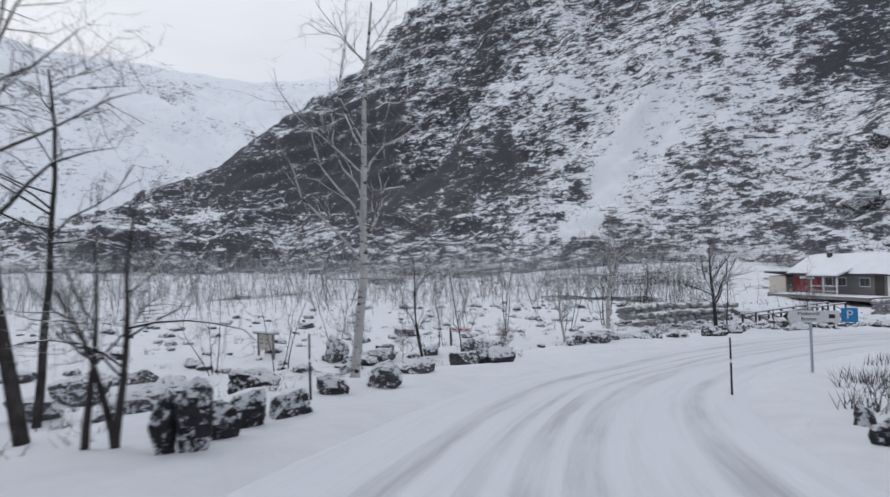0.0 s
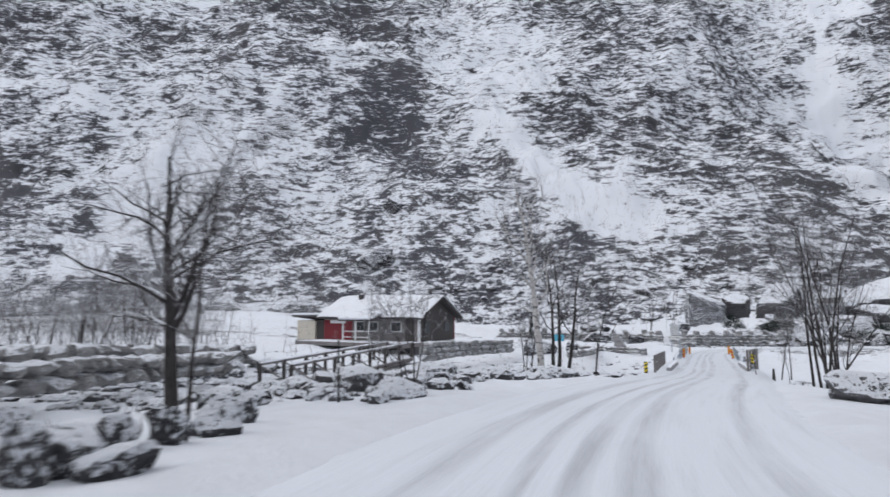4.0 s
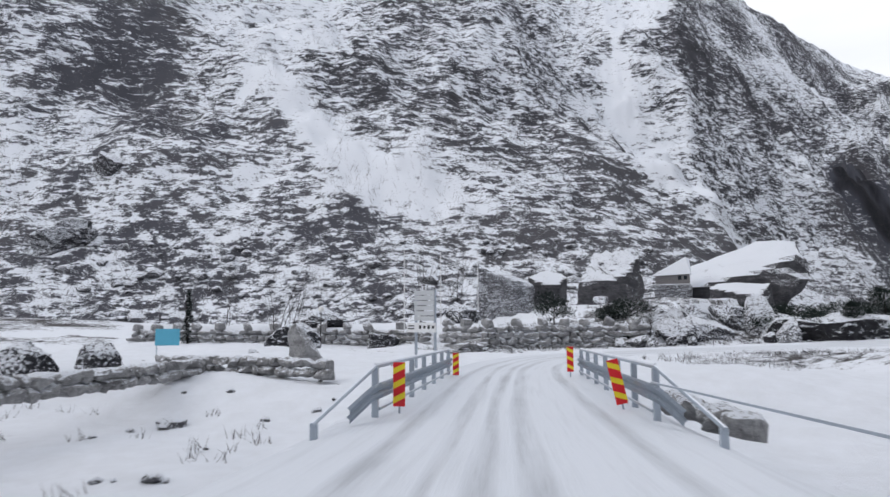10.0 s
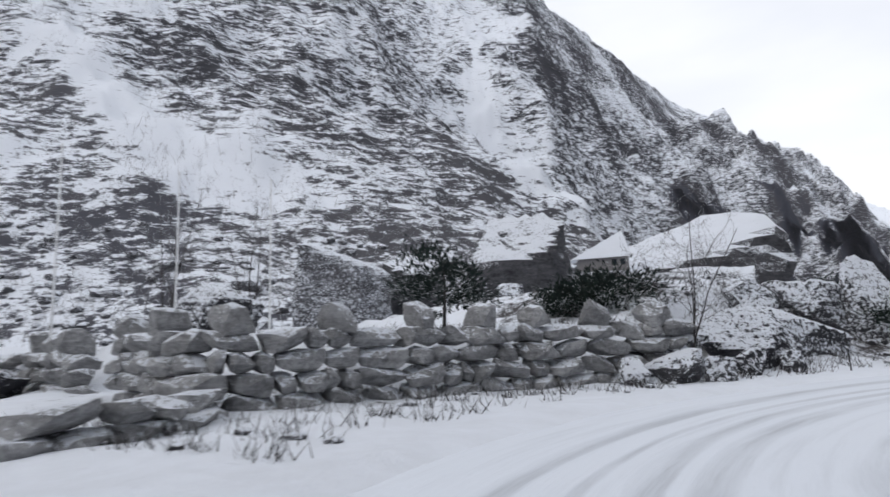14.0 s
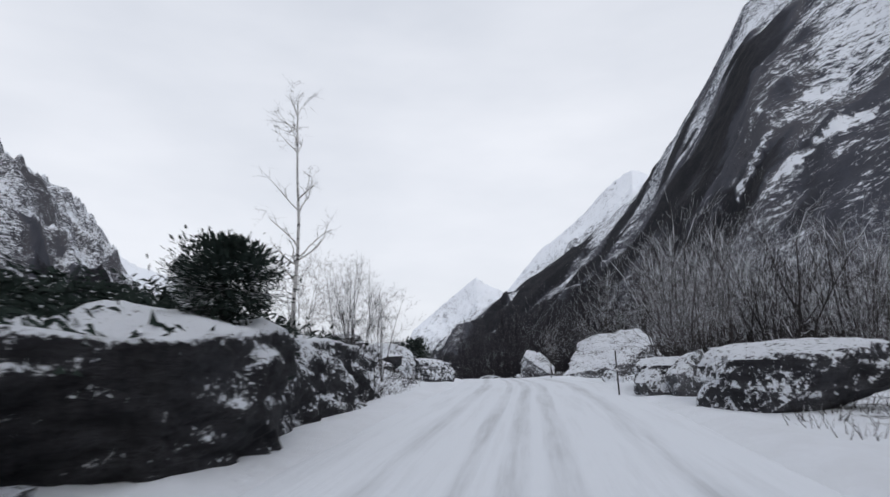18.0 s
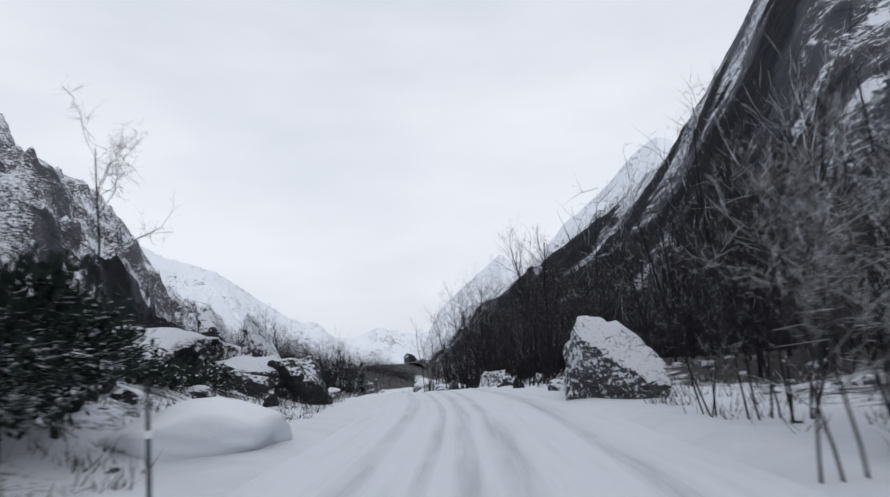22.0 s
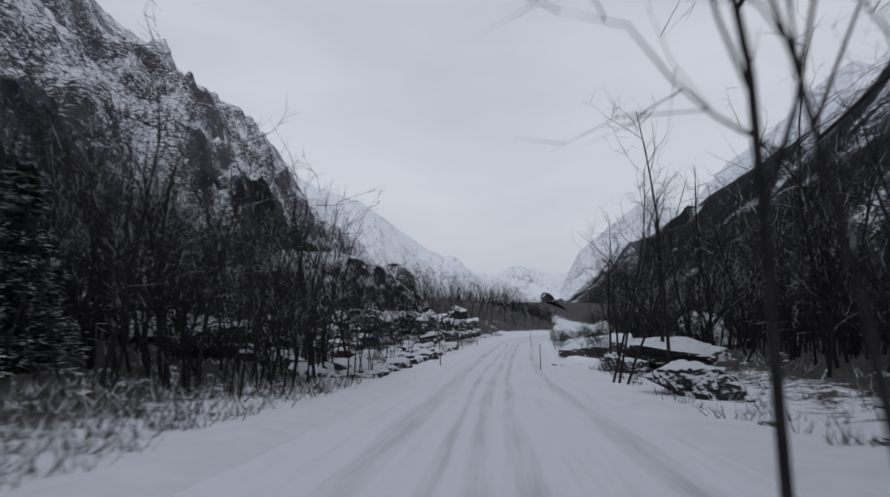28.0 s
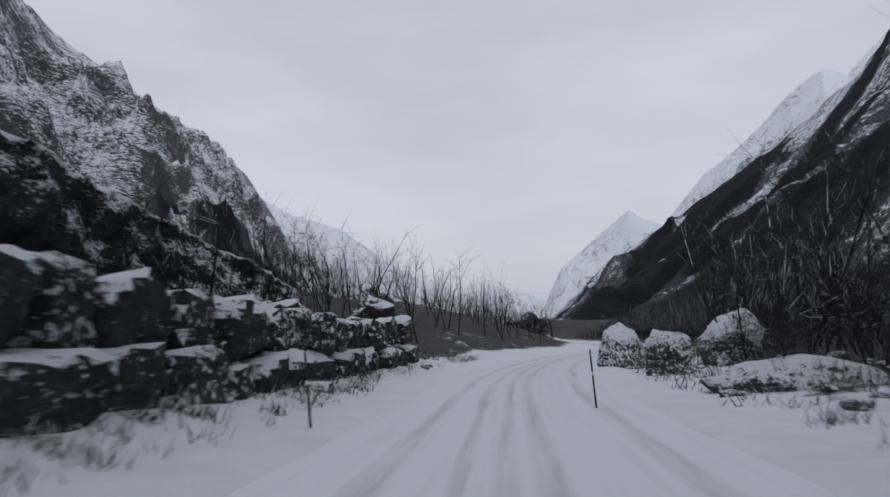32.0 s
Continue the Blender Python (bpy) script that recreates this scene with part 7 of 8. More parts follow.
bare_tree(-38.8, 157.3, -2.01, 593, "leafless many-stemmed tree with a haze of fine twigs", stems=4, per=(8, 7, 5), dark=True)
bare_tree(-39.1, 163.3, -1.52, 594, "leafless many-stemmed tree with a haze of fine twigs", stems=3, per=(7, 6, 3), dark=True)
bare_tree(-39.1, 171.8, -2.11, 595, "leafless many-stemmed tree with a haze of fine twigs", stems=3, per=(7, 6, 3), dark=True)
bare_tree(-39.0, 158.6, -1.62, 596, "leafless dark tree with frosted twigs beside the road", thick=0.008, dark=True)
bare_tree(-38.6, 158.7, -6.79, 597, "leafless many-stemmed tree with a haze of fine twigs", stems=4, per=(8, 7, 5), dark=True)
bare_tree(-36.4, 166.4, -0.22, 598, "leafless dark tree with frosted twigs beside the road", thick=0.008, dark=True, lean=(-0.05, 0.00))
bare_tree(-36.3, 166.8, -0.96, 599, "leafless dark tree with frosted twigs beside the road", thick=0.008, dark=True, lean=(0.05, -0.00))
bare_tree(-33.7, 174.5, 1.77, 600, "leafless dark tree with frosted twigs beside the road", thick=0.008, dark=True)
bare_tree(-32.8, 174.7, 0.89, 601, "leafless dark tree with frosted twigs beside the road", thick=0.008, dark=True)
bare_tree(-34.8, 166.5, 0.07, 602, "leafless dark tree with frosted twigs beside the road", thick=0.008, dark=True)
bare_tree(-35.2, 162.0, -0.58, 603, "leafless dark tree with frosted twigs beside the road", thick=0.008, dark=True)
bare_tree(-34.7, 161.6, -0.86, 604, "leafless dark tree with frosted twigs beside the road", thick=0.008, dark=True)
bare_tree(-33.2, 189.3, -2.99, 605, "leafless many-stemmed tree with a haze of fine twigs", stems=3, per=(7, 6, 3), dark=True)
bare_tree(-32.4, 174.3, -1.09, 607, "leafless dark tree with frosted twigs beside the road", thick=0.008, dark=True)
bare_tree(-27.2, 201.0, -5.53, 608, "leafless dark tree with frosted twigs beside the road", thick=0.008, dark=True)
bare_tree(-27.2, 203.8, -3.4, 609, "tall slender leafless tree with short upright branches", reach=0.2, per=(12, 5, 3), thick=0.008, dark=True)
bare_tree(-44.8, 184.7, -6.97, 610, "leafless dark tree with frosted twigs beside the road", thick=0.008, dark=True, lean=(0.10, 0.00))
bare_tree(-44.5, 185.0, -7.38, 611, "leafless dark tree with frosted twigs beside the road", thick=0.008, dark=True, lean=(0.12, 0.00))
bare_tree(-44.2, 184.9, -7.10, 612, "leafless dark tree with frosted twigs beside the road", thick=0.008, dark=True, lean=(0.14, 0.00))
bare_tree(-44.1, 185.7, -7.49, 613, "leafless dark tree with frosted twigs beside the road", thick=0.008, dark=True, lean=(0.20, 0.00))
bare_tree(-43.8, 187.7, -7.05, 614, "leafless dark tree with frosted twigs beside the road", thick=0.008, dark=True, lean=(0.10, 0.00))
bare_tree(-42.7, 190.0, -7.66, 615, "leafless dark tree with frosted twigs beside the road", thick=0.008, dark=True)
bare_tree(-42.5, 190.1, -7.88, 616, "leafless dark tree with frosted twigs beside the road", thick=0.008, dark=True, lean=(0.10, 0.00))
bare_tree(-42.3, 190.9, -7.93, 617, "leafless dark tree with frosted twigs beside the road", thick=0.008, dark=True)
bare_tree(-42.0, 192.3, -7.84, 618, "leafless many-stemmed tree with a haze of fine twigs", stems=4, per=(8, 7, 5), dark=True)
bare_tree(-41.0, 197.7, -8.29, 619, "leafless many-stemmed tree with a haze of fine twigs", stems=4, per=(8, 7, 5), dark=True)
bare_tree(-39.7, 204.3, -8.70, 620, "leafless many-stemmed tree with a haze of fine twigs", stems=4, per=(8, 7, 5), dark=True)
bare_tree(-45.0, 183.7, -6.47, 621, "leafless dark tree with frosted twigs beside the road", thick=0.008, dark=True, lean=(0.15, 0.00))
bare_tree(-45.1, 183.0, -7.02, 622, "leafless dark tree with frosted twigs beside the road", thick=0.008, dark=True, lean=(0.20, 0.00))
bare_tree(-28.1, 206.5, -10.43, 623, "leafless dark tree with frosted twigs beside the road", thick=0.008, dark=True)
bare_tree(-34.6, 218.0, -10.11, 625, "leafless many-stemmed tree with a haze of fine twigs", stems=3, per=(7, 6, 3), dark=True)
bare_tree(-41.5, 199.0, -10.39, 626, "leafless many-stemmed tree with a haze of fine twigs", stems=4, per=(8, 7, 5), dark=True)
bare_tree(-40.8, 204.7, -9.53, 627, "leafless dark tree with frosted twigs beside the road", thick=0.008, dark=True)
bare_tree(-28.0, 204.4, -10.29, 628, "leafless many-stemmed tree with a haze of fine twigs", stems=4, per=(8, 7, 5), dark=True, lean=(-0.30, -0.00))
bare_tree(-27.9, 201.1, -5.47, 629, "tall slender leafless tree with short upright branches", reach=0.22, per=(16, 6, 3), thick=0.009, dark=True)
bare_tree(-40.4, 205.3, -10.43, 633, "leafless many-stemmed tree with a haze of fine twigs", stems=4, per=(8, 7, 5), dark=True)
bare_tree(-28.4, 203.0, -10.07, 634, "leafless many-stemmed tree with a haze of fine twigs", stems=4, per=(8, 7, 5), dark=True)
bare_tree(-38.2, 216.9, -7.87, 635, "leafless dark tree with frosted twigs beside the road", thick=0.008, dark=True, lean=(0.15, 0.00))
bare_tree(-39.3, 215.2, -8.76, 636, "leafless many-stemmed tree with a haze of fine twigs", stems=4, per=(8, 7, 5), dark=True)
bare_tree(-33.2, 256.9, -5.98, 637, "leafless many-stemmed tree with a haze of fine twigs", stems=3, per=(7, 6, 3), dark=True)
bare_tree(-39.1, 217.3, -7.91, 638, "leafless dark tree with frosted twigs beside the road", thick=0.008, dark=True, lean=(0.15, 0.00))
bare_tree(-26.1, 219.1, -11.50, 639, "leafless many-stemmed tree with a haze of fine twigs", stems=4, per=(8, 7, 5), dark=True)
bare_tree(-26.2, 218.4, -11.19, 640, "leafless many-stemmed tree with a haze of fine twigs", stems=4, per=(8, 7, 5), dark=True)
bare_tree(-17.8, 235.4, -11.81, 641, "leafless many-stemmed tree with a haze of fine twigs", stems=4, per=(8, 7, 5), dark=True)
bare_tree(-20.4, 229.6, -12.22, 642, "leafless many-stemmed tree with a haze of fine twigs", stems=4, per=(8, 7, 5), dark=True)
bare_tree(7.9, -13.35, 2.6, 660, "twisted many-stemmed tree with snow along its spreading branches", stems=3, spread=1.05, reach=0.6, per=(7, 7, 4), thick=0.03)
bare_tree(5.7, -18.2, 8.2, 661, "tall leafless tree with long drooping snowy branches", spread=1.0, reach=0.5, per=(14, 8, 4), thick=0.015, first=0.35)
bare_tree(3.9, -20.6, 6.4, 662, "tall leafless tree with long drooping snowy branches", spread=1.0, reach=0.5, per=(12, 8, 4), thick=0.013, first=0.35)
bare_tree(-13.4, -18.8, 1.1, 663, "small leafless tree with snow on its fine twigs", per=(10, 8, 5), thick=0.012)
bare_tree(-28.2, -5.7, 2.0, 664, "broad leafless tree with a dense haze of fine twigs", spread=0.95, reach=0.62, per=(17, 12, 8), thick=0.026, first=0.28)
bare_tree(-41.1, 9.0, 6.5, 665, "tall birch with a pale trunk and a haze of twigs", birch=True, spread=0.7, reach=0.34, per=(20, 9, 6), thick=0.016)
bare_tree(-74.3, 96.6, 3.6, 666, "tall slender birch with short upward branches", birch=True, reach=0.2, spread=0.8, per=(22, 6, 3), thick=0.009, lean=(0.13, 0.03), first=0.3)
bare_tree(-42.3, 140.3, 0.9, 667, "tall dark tree with upright spreading limbs", dark=True, spread=0.32, reach=0.42, per=(14, 6, 4), thick=0.012, first=0.34)
bare_tree(-39.5, 157.9, -1.9, 668, "grey birch with a wide bare crown above the road", dark=True, spread=0.8, reach=0.55, per=(10, 7, 5), thick=0.012, first=0.5)
bare_tree(-31.3, 174.2, 2.3, 669, "tall dark tree with upright spreading limbs", dark=True, spread=0.45, reach=0.45, per=(12, 6, 4), thick=0.010, first=0.35)
bare_tree(-33.7, 158.7, 3.0, 670, "tall dark tree with upright spreading limbs", dark=True, spread=0.7, reach=0.45, per=(12, 6, 4), thick=0.011, first=0.4)
bare_tree(-29.2, 193.6, 0.2, 672, "slender grey tree with a clean trunk forking high up", dark=True, spread=0.6, reach=0.34, per=(5, 4, 2), thick=0.007, first=0.68)
bare_tree(-27.5, 197.6, -3.2, 673, "tall dark tree with a dense upright crown", dark=True, spread=0.5, reach=0.4, per=(14, 9, 5), thick=0.012, first=0.45)
bare_tree(-28.5, 201.8, -5.0, 674, "dark leafless tree on the bank beside the road", dark=True, per=(11, 7, 4), thick=0.011)
bare_tree(-43.7, 137.1, 0.6, 675, "dark leafless tree on the bank beside the road", dark=True, per=(13, 8, 5), thick=0.013)
bare_tree(-18.7, -16.3, -1.95, 676, "low spreading leafless bush beside the grey boulder", stems=7, spread=1.0, reach=0.6, per=(7, 7, 5), name="bush")
conifer(-62.6, 118.2, -3.2, 2.6, 686, "dark bushy juniper dusted with snow", bushy=1.2)
bare_tree(-67.3, 23.8, 3.5, 690, "dark-stemmed birch with a wide haze of fine twigs", stems=1, spread=0.85, reach=0.5, per=(13, 10, 7), thick=0.018, first=0.35, lean=(0.04, 0.05))
bare_tree(-67.3, 24.4, 4.1, 691, "dark-stemmed birch with a wide haze of fine twigs", stems=1, spread=0.85, reach=0.5, per=(13, 10, 7), thick=0.018, first=0.35, lean=(0.04, 0.05))
bare_tree(-67.3, 25.4, 3.0, 692, "dark-stemmed birch with a wide haze of fine twigs", stems=1, spread=0.85, reach=0.5, per=(13, 10, 7), thick=0.018, first=0.35, lean=(0.04, 0.05))
bare_tree(-68.1, 21.1, -1.1, 693, "dark-stemmed birch with a wide haze of fine twigs", stems=2, spread=0.85, reach=0.5, per=(13, 10, 7), thick=0.018, first=0.35, lean=(-0.15, -0.18))
bare_tree(-68.1, 21.9, -1.9, 694, "dark-stemmed birch with a wide haze of fine twigs", stems=1, spread=0.85, reach=0.5, per=(13, 10, 7), thick=0.018, first=0.35, lean=(0.04, 0.05))
conifer(-76.4, 93.8, -1.6, 2.6, 680, "dark bushy juniper dusted with snow", bushy=1.4)
conifer(-58.2, 143.5, -4.4, 2.6, 681, "dark bushy juniper dusted with snow", bushy=1.0)
conifer(-57.2, 146.2, -4.8, 2.4, 682, "dark bushy juniper dusted with snow", bushy=1.0)
conifer(-59.0, 148.5, -4.5, 3.0, 683, "dark bushy juniper dusted with snow", bushy=1.0)
conifer(-56.4, 150.4, -5.4, 2.0, 684, "dark bushy juniper dusted with snow", bushy=1.0)
conifer(-50.2, 184.2, -5.2, 3.0, 685, "dark spruce dusted with snow", bushy=0.0)
conifer(-76.6, 87.7, -3.02, 1.48, 643, "dark bushy juniper dusted with snow", bushy=2.0)
conifer(-62.2, 119.4, -3.33, 2.26, 644, "dark bushy juniper dusted with snow", bushy=1.0)
conifer(-63.5, 118.6, -3.50, 2.08, 645, "dark bushy juniper dusted with snow", bushy=1.0)
conifer(-48.0, 163.8, -5.87, 1.88, 646, "small dark spruce dusted with snow", bushy=0.0)
conifer(-36.0, 172.3, -6.45, 1.45, 647, "small dark spruce dusted with snow", bushy=0.0)
conifer(-39.2, 125.2, -0.12, 0.93, 648, "small dark spruce dusted with snow", bushy=0.0)
conifer(-38.5, 123.0, -0.62, 0.84, 649, "small dark spruce dusted with snow", bushy=0.0)
conifer(-92.2, 69.1, -2.09, 3.37, 650, "dark bushy juniper dusted with snow", bushy=1.0)
conifer(-90.8, 74.5, -3.54, 3.10, 651, "dark bushy juniper dusted with snow", bushy=1.0)
conifer(-89.5, 76.0, -2.96, 4.07, 652, "dark bushy juniper dusted with snow", bushy=1.0)
conifer(-114.4, 45.0, -1.50, 1.20, 655, "small dark spruce dusted with snow", bushy=0.0)

# ---- woods that nobody could count ----
def strewn(count, s_from, s_to, d_from, d_to, seed):
    """Places beside the road, between two stretches along it and two distances from it (left is negative)."""
    rng = np.random.RandomState(seed)
    s, d = rng.uniform(s_from, s_to, count), rng.uniform(d_from, d_to, count)
    k = np.clip(s.astype(int), 0, len(LINE) - 1)
    x, y = LINE[k, 0] + d * HEAD[k, 1], LINE[k, 1] - d * HEAD[k, 0]
    _, near, _ = nearest(x, y)
    keep = np.abs(near) > min(abs(d_from), abs(d_to)) - 0.3
    x, y = x[keep], y[keep]
    return list(zip(x, y, height(x, y)))


def slope_places(side, count, az_from, az_to, u_from, u_to, seed, thin=0.0):
    """Places on a mountainside between two directions and two levels, in uneven groups."""
    rng = np.random.RandomState(seed)
    az, u, x, y, z = side
    cols = np.nonzero((az > az_from) & (az < az_to))[0]
    rows_ = np.nonzero((u > u_from) & (u < u_to))[0]
    i, j = rng.choice(rows_, count), rng.choice(cols, count)
    keep = fbm(x[i, j] * 0.02, y[i, j] * 0.02, 4, 0.6, seed) > thin
    i, j = i[keep], j[keep]
    jit = rng.uniform(-1, 1, (2, len(i)))
    return list(zip(x[i, j] + jit[0], y[i, j] + jit[1], z[i, j] - 0.3))


S20, S23, S28, S32 = road_s(20.5), road_s(23), road_s(28), road_s(32)
# One wood in two bark tones; brighter exposure is put into the paler stretch.
woods("roadside_woods_right", strewn(380, S20 + 18, S23 + 8, 10.0, 40, 1), 1, M_BARK, "leafless wood beside the road, toned paler for the exposure", (5, 11), 14, 3, 3)
woods("roadside_woods_right", strewn(800, S23 + 8, S32 + 4, 10.0, 40, 54), 54, M_WOOD, "dense leafless wood beside the road, toned darker for the exposure", (5, 12), 14, 3, 3)
woods("bank_scrub_right", strewn(300, S32 + 3, S32 + 36, 5.8, 12, 55), 55, M_WOOD, "low dark leafless scrub on the bank below the road", (0.8, 1.9), 14, 3, 3, 0.006)
woods("valley_woods_right", strewn(1500, S32, S32 + 330, 9, 70, 2), 2, M_WOOD, "leafless wood further down the valley", (5, 9), 14)
woods("roadside_woods_left", strewn(900, S23 + 34, S32 - 8, -40, -11.5, 3), 3, M_WOOD, "dark leafless birch wood under the mountainside", (4, 7.5), 14, 3, 3)
woods("bank_woods_right", strewn(620, S32 - 24, S32 + 70, 10, 46, 51), 51, M_WOOD, "dense dark leafless wood below the road", (4, 8), 14, 3, 3)
woods("thicket_left", strewn(190, LAST_WOOD + 6, LAST_WOOD + 22, -20, -6.2, 10), 10, M_WOOD, "dark leafless thicket close beside the road", (4, 8), 14, 3, 4)
woods("valley_woods_left", strewn(1600, S32 + 14, S32 + 330, -70, -9, 4), 4, M_WOOD, "leafless wood further down the valley", (4, 8), 14)
woods("riverside_scrub", strewn(380, 20, BRIDGE_A + 25, -75, -28, 5), 5, M_TWIG, "leafless scrub along the stream", (2, 5.5), 14, 3, 3, 0.006)
woods("valley_floor_wood", slope_places(LEFT_SIDE[1], 900, 109, 154, -0.06, 0.12, 9, -2), 9, M_TWIG_FAR, "grey leafless birch wood at the foot of the mountain", (4, 8), 24, 3, 0, 0.005)
woods("hillside_birches", slope_places(LEFT_SIDE[1], 7800, 44, 149, 0.0, 0.38, 6, -0.05), 6, M_TWIG_FAR, "scattered leafless birches on the mountainside", (2.5, 5), 11)
woods("hillside_woods_left", slope_places(LEFT_SIDE[1], 1500, -1.5, 26, 0.0, 0.14, 8, -0.4), 8, M_TWIG, "dark leafless wood on the lower mountainside", (4, 8), 11)
# Hillside wood split by direction: the darker exposure down the valley goes into colour.
woods("hillside_woods_right", slope_places(RIGHT_SIDE[1], 2700, -50, -18.5, 0.0, 0.4, 7, -0.6), 7, M_WOOD, "dark leafless wood on the mountainside", (4, 9), 11)
woods("hillside_birches_right", slope_places(RIGHT_SIDE[1], 1500, -110, -50, 0.0, 0.35, 61, -0.3), 61, M_TWIG_FAR, "grey leafless birches on the mountainside", (3, 6), 11)


def behind(line, count, near, far, seed, lift=0.0):
    """Places to the left of a line on the plan, between two distances from it."""
    rng = np.random.RandomState(seed)
    p = np.array(line, float)[:, :2]
    run = np.concatenate([[0], np.cumsum(np.hypot(*np.diff(p, axis=0).T))])
    s, d = rng.uniform(0, run[-1], count), rng.uniform(near, far, count)
    x, y = np.interp(s, run, p[:, 0]), np.interp(s, run, p[:, 1])
    hx, hy = np.interp(s + 0.5, run, p[:, 0]) - np.interp(s - 0.5, run, p[:, 0]), np.interp(s + 0.5, run, p[:, 1]) - np.interp(s - 0.5, run, p[:, 1])
    k = np.hypot(hx, hy)
    x, y = x - hy / k * d, y + hx / k * d
    return list(zip(x, y, height(x, y) + lift))


FACE = [(-81.1, 81.7, 0.97), (-80.0, 83.0, 1.88), (-78.4, 84.2, 1.65), (-77.2, 83.9, 1.35), (-75.4, 87.2, 1.65), (-74.3, 90.4, 1.6), (-73.2, 92.8, 1.6), (-72.3, 94.6, 1.5), (-71.7, 96.2, 1.2), (-71.4, 97.2, 0.6)]
CLIFF = []
for k, tall in ((18, 3.0), (24, 4.6), (32, 5.4), (40, 5.0), (48, 4.0), (58, 2.0)):
    i = int(ROCKFALL + k)
    CLIFF.append((LINE[i, 0] - 13.0 * HEAD[i, 1], LINE[i, 1] + 13.0 * HEAD[i, 0], tall))
outcrop(CLIFF, 33, "steep dark cliff with a snowy slope above it", M_ROCK_CAPPED, 7.0, M_ROCK_BLACK)
LEDGE = []
for k, tall in ((7, 0.7), (10, 1.5), (14, 1.7), (19, 1.2), (26, 0.7)):
    i = int(S23 + k)
    LEDGE.append((LINE[i, 0] - 8.2 * HEAD[i, 1], LINE[i, 1] + 8.2 * HEAD[i, 0], tall))
outcrop(LEDGE, 34, "broken dark rock ledge under snow and juniper", M_ROCK_CAPPED, 4.0, M_ROCK_CAPPED)
outcrop(FACE, 31, "dark wet rock face with a snowy edge beside the road", M_FACE)
juniper("juniper_scrub", behind(FACE, 420, 1.2, 6.0, 41, 0.9), 41, "low snow-dusted juniper on top of the rock face")
juniper("juniper_scrub", strewn(1000, S23 - 2, S23 + 26, -19, -7.5, 42), 42, "low snow-dusted juniper between the rocks")
juniper("juniper_scrub", strewn(160, S20, S23 - 6, -16, -9, 43), 43, "low snow-dusted juniper between the rocks", (0.3, 0.6))

def heather(name, places, seed, label, tall=(0.12, 0.36), material=None):
    """Tufts of dead heather and grass stalks, in one mesh."""
    rng = np.random.RandomState(seed)
    V, F = [], []
    for x, y, z in places:
        for _ in range(rng.randint(7, 15)):
            h, a, w = rng.uniform(*tall), rng.uniform(0, 6.28), rng.uniform(0.008, 0.018)
            bx, by = x + rng.normal(0, 0.16), y + rng.normal(0, 0.16)
            tx, ty = bx + rng.normal(0, 0.18), by + rng.normal(0, 0.18)
            i = len(V)
            c, s = math.cos(a) * w, math.sin(a) * w
            V += [(bx - c, by - s, z - 0.05), (bx + c, by + s, z - 0.05), (tx, ty, z + h), (bx + s, by - c, z - 0.05)]
            F += [(i, i + 1, i + 2), (i + 1, i + 3, i + 2), (i + 3, i, i + 2)]
    me = bpy.data.meshes.new(name)
    me.from_pydata(V, [], F)
    me.materials.append(material or M_TWIG)
    return tagged(new(name, me), label, "heather", kind="stuff")


# loose stones and heather
def ring_places(count, az_from, az_to, r_from, r_to, seed):
    """Places on the flat round the start of the road, between two directions and two distances."""
    rng = np.random.RandomState(seed)
    a, r = np.radians(rng.uniform(az_from, az_to, count)), rng.uniform(r_from, r_to, count)
    x, y = 13.0 - r * np.sin(a), r * np.cos(a) - 6.0
    _, near, _ = nearest(x, y)
    keep = np.abs(near) > 26
    return list(zip(x[keep], y[keep], [land(p, q) for p, q in zip(x[keep], y[keep])]))


woods("wood_on_the_flat", ring_places(1700, 90, 152, 75, 235, 31), 31, M_TWIG_FAR, "grey leafless birch wood behind the snowy flat", (3.5, 8), 26, 3, 0, 0.005)
stones("slope_boulders", slope_places(LEFT_SIDE[1], 260, 81, 106, 0.0, 0.11, 32, -2), 1.5, 32, "fallen boulders capped with snow on the slope")
stones("slope_boulders", slope_places(LEFT_SIDE[1], 260, 44, 81, 0.0, 0.10, 33, -2), 1.5, 33, "fallen boulders capped with snow on the slope")
heather("verge_heather", strewn(420, 62, 92, 4.6, 13, 24), 24, "dead grass and heather on the snowy verge", (0.2, 0.5))
stones("stream_stones", strewn(900, BRIDGE_A - 16, BRIDGE_A + 6, -22, -5.5, 11), 0.38, 11, "grey stream stones capped with snow")
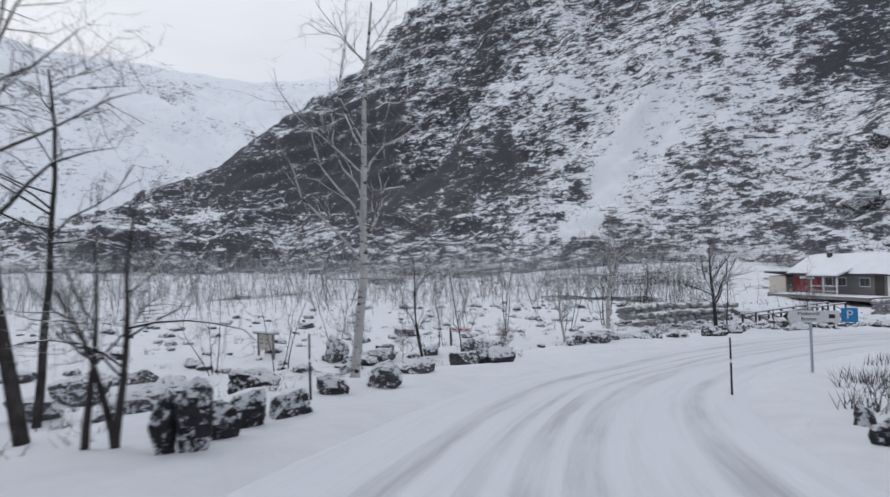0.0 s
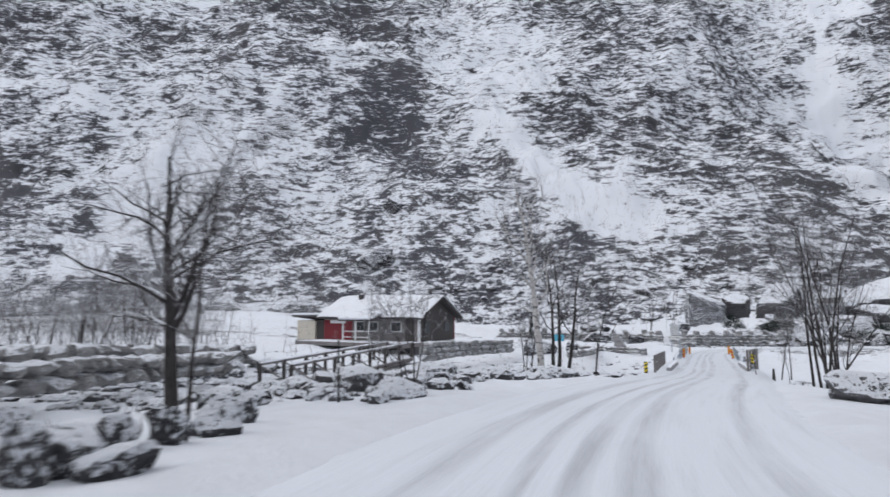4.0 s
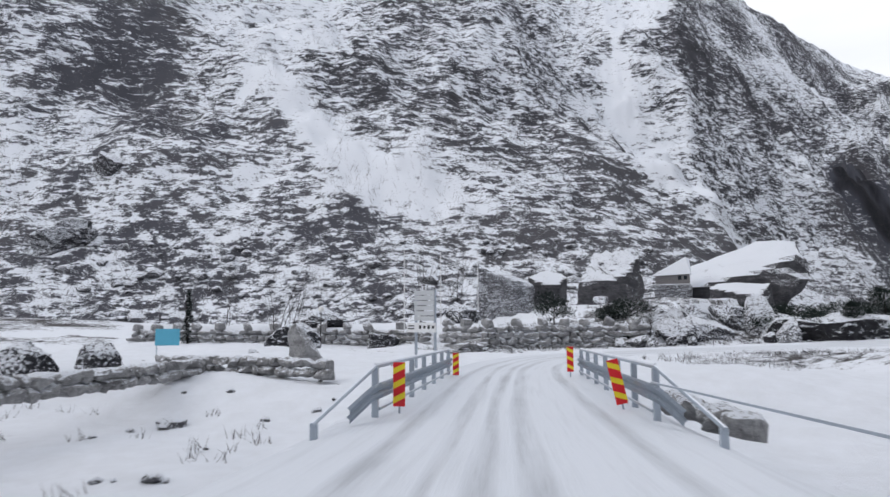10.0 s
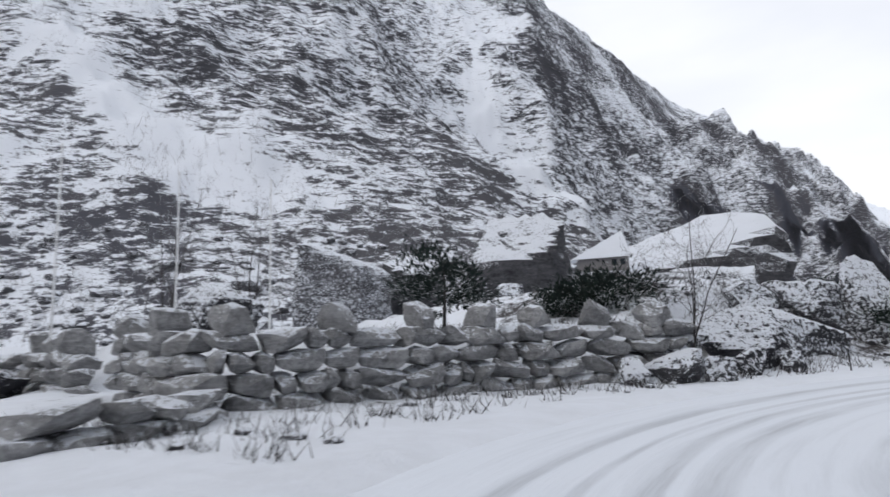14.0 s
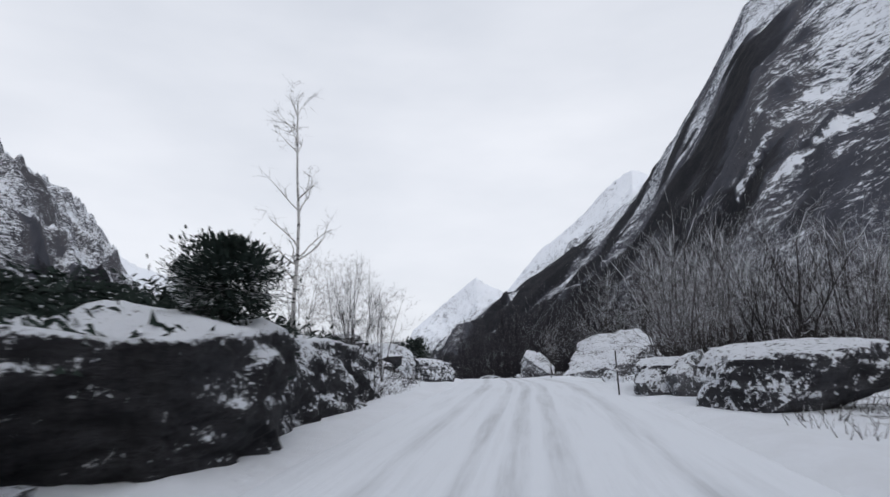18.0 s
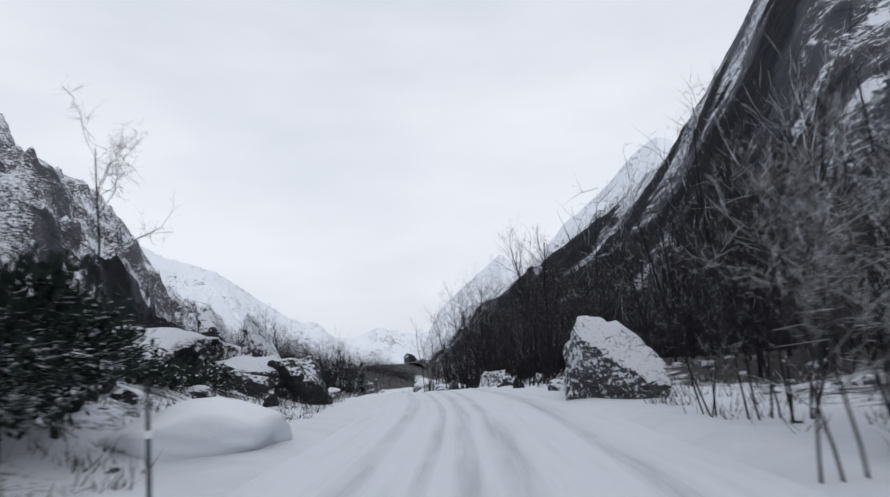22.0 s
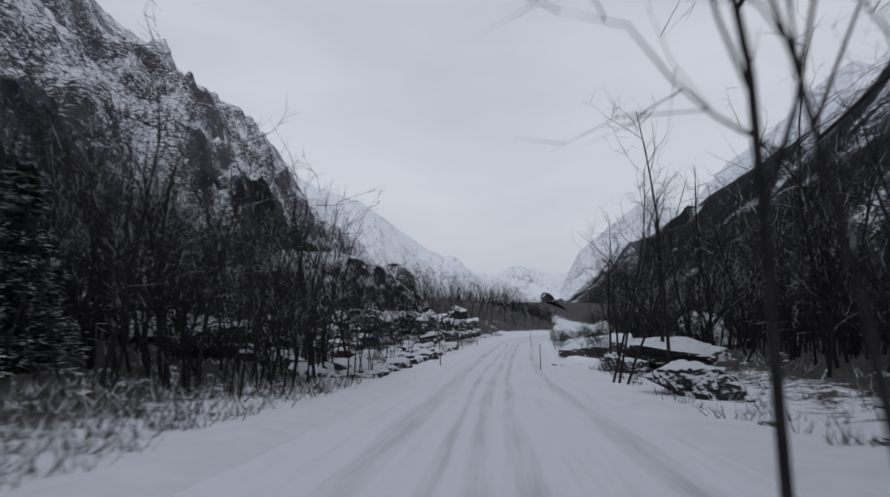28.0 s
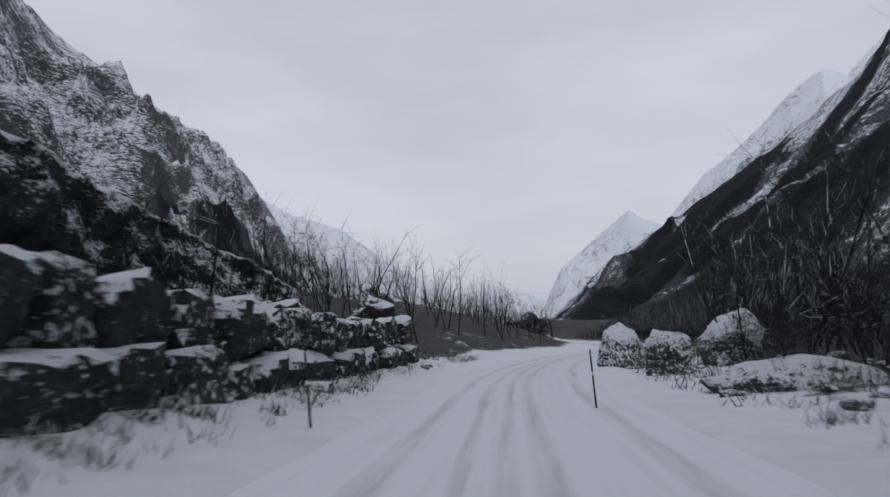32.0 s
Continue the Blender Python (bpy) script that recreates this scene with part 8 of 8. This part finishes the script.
stones("near_bank_stones", strewn(520, BRIDGE_A - 18, BRIDGE_A + 2, -15, -4.8, 16), 0.42, 16, "loose grey stones half buried in snow")
stones("stream_rubble", strewn(900, BRIDGE_A + 3, BRIDGE_A + 30, -16, -4.6, 17), 0.34, 17, "loose dark stones of the stream bed topped with snow", M_ROCK_CAPPED)
stones("stream_rubble", strewn(650, BRIDGE_A + 2, BRIDGE_A + 26, 5.5, 19, 18), 0.32, 18, "loose dark stones of the stream bed topped with snow", M_ROCK_CAPPED)
stones("bank_stones", strewn(700, 22, BRIDGE_A, -55, -9, 12), 0.5, 12, "snow-capped stones along the stream bank")
stones("verge_stones", strewn(420, BEND, S32 + 30, -11, -4.6, 13), 0.22, 13, "small stones at the roadside")
stones("verge_stones_right", strewn(380, BEND, S32 + 30, 4.8, 12, 14), 0.22, 14, "small stones at the roadside")
stones("flat_stones", strewn(220, BRIDGE_A, BEND - 6, -40, -5, 15), 0.22, 15, "scattered stones on the snowfield")


stones("rockfall", strewn(520, ROCKFALL, S32 + 26, -30, -8, 34), 0.85, 34, "dark fallen rocks capped with snow under the cliff", M_ROCK_BLACK)
stones("verge_rubble", strewn(700, ROCKFALL - 2, ROCKFALL + 26, -7.4, -4.4, 52), 0.34, 52, "dark broken rocks at the roadside under snow", M_ROCK_CAPPED)
stones("rock_rubble", strewn(200, S23 - 12, S23 + 3, -18, -7, 35), 0.6, 35, "dark broken rocks capped with snow", M_ROCK_BLACK)
heather("heather_left", strewn(4200, BEND, S32 + 40, -13, -4.4, 21), 21, "dead heather and grass sticking out of the snow", (0.12, 0.36), M_BARK)
heather("heather_right", strewn(2000, BEND, S32 + 40, 4.4, 12, 22), 22, "dead heather and grass sticking out of the snow", (0.12, 0.36), M_BARK)
heather("verge_heather", strewn(1500, S23 + 20, S32 + 20, -9, -4.2, 53), 53, "dead heather and grass sticking out of the snow", (0.1, 0.3), M_BARK)
heather("stream_heather", strewn(900, 15, BRIDGE_B, -30, -6, 23), 23, "dead grass sticking out of the snow")
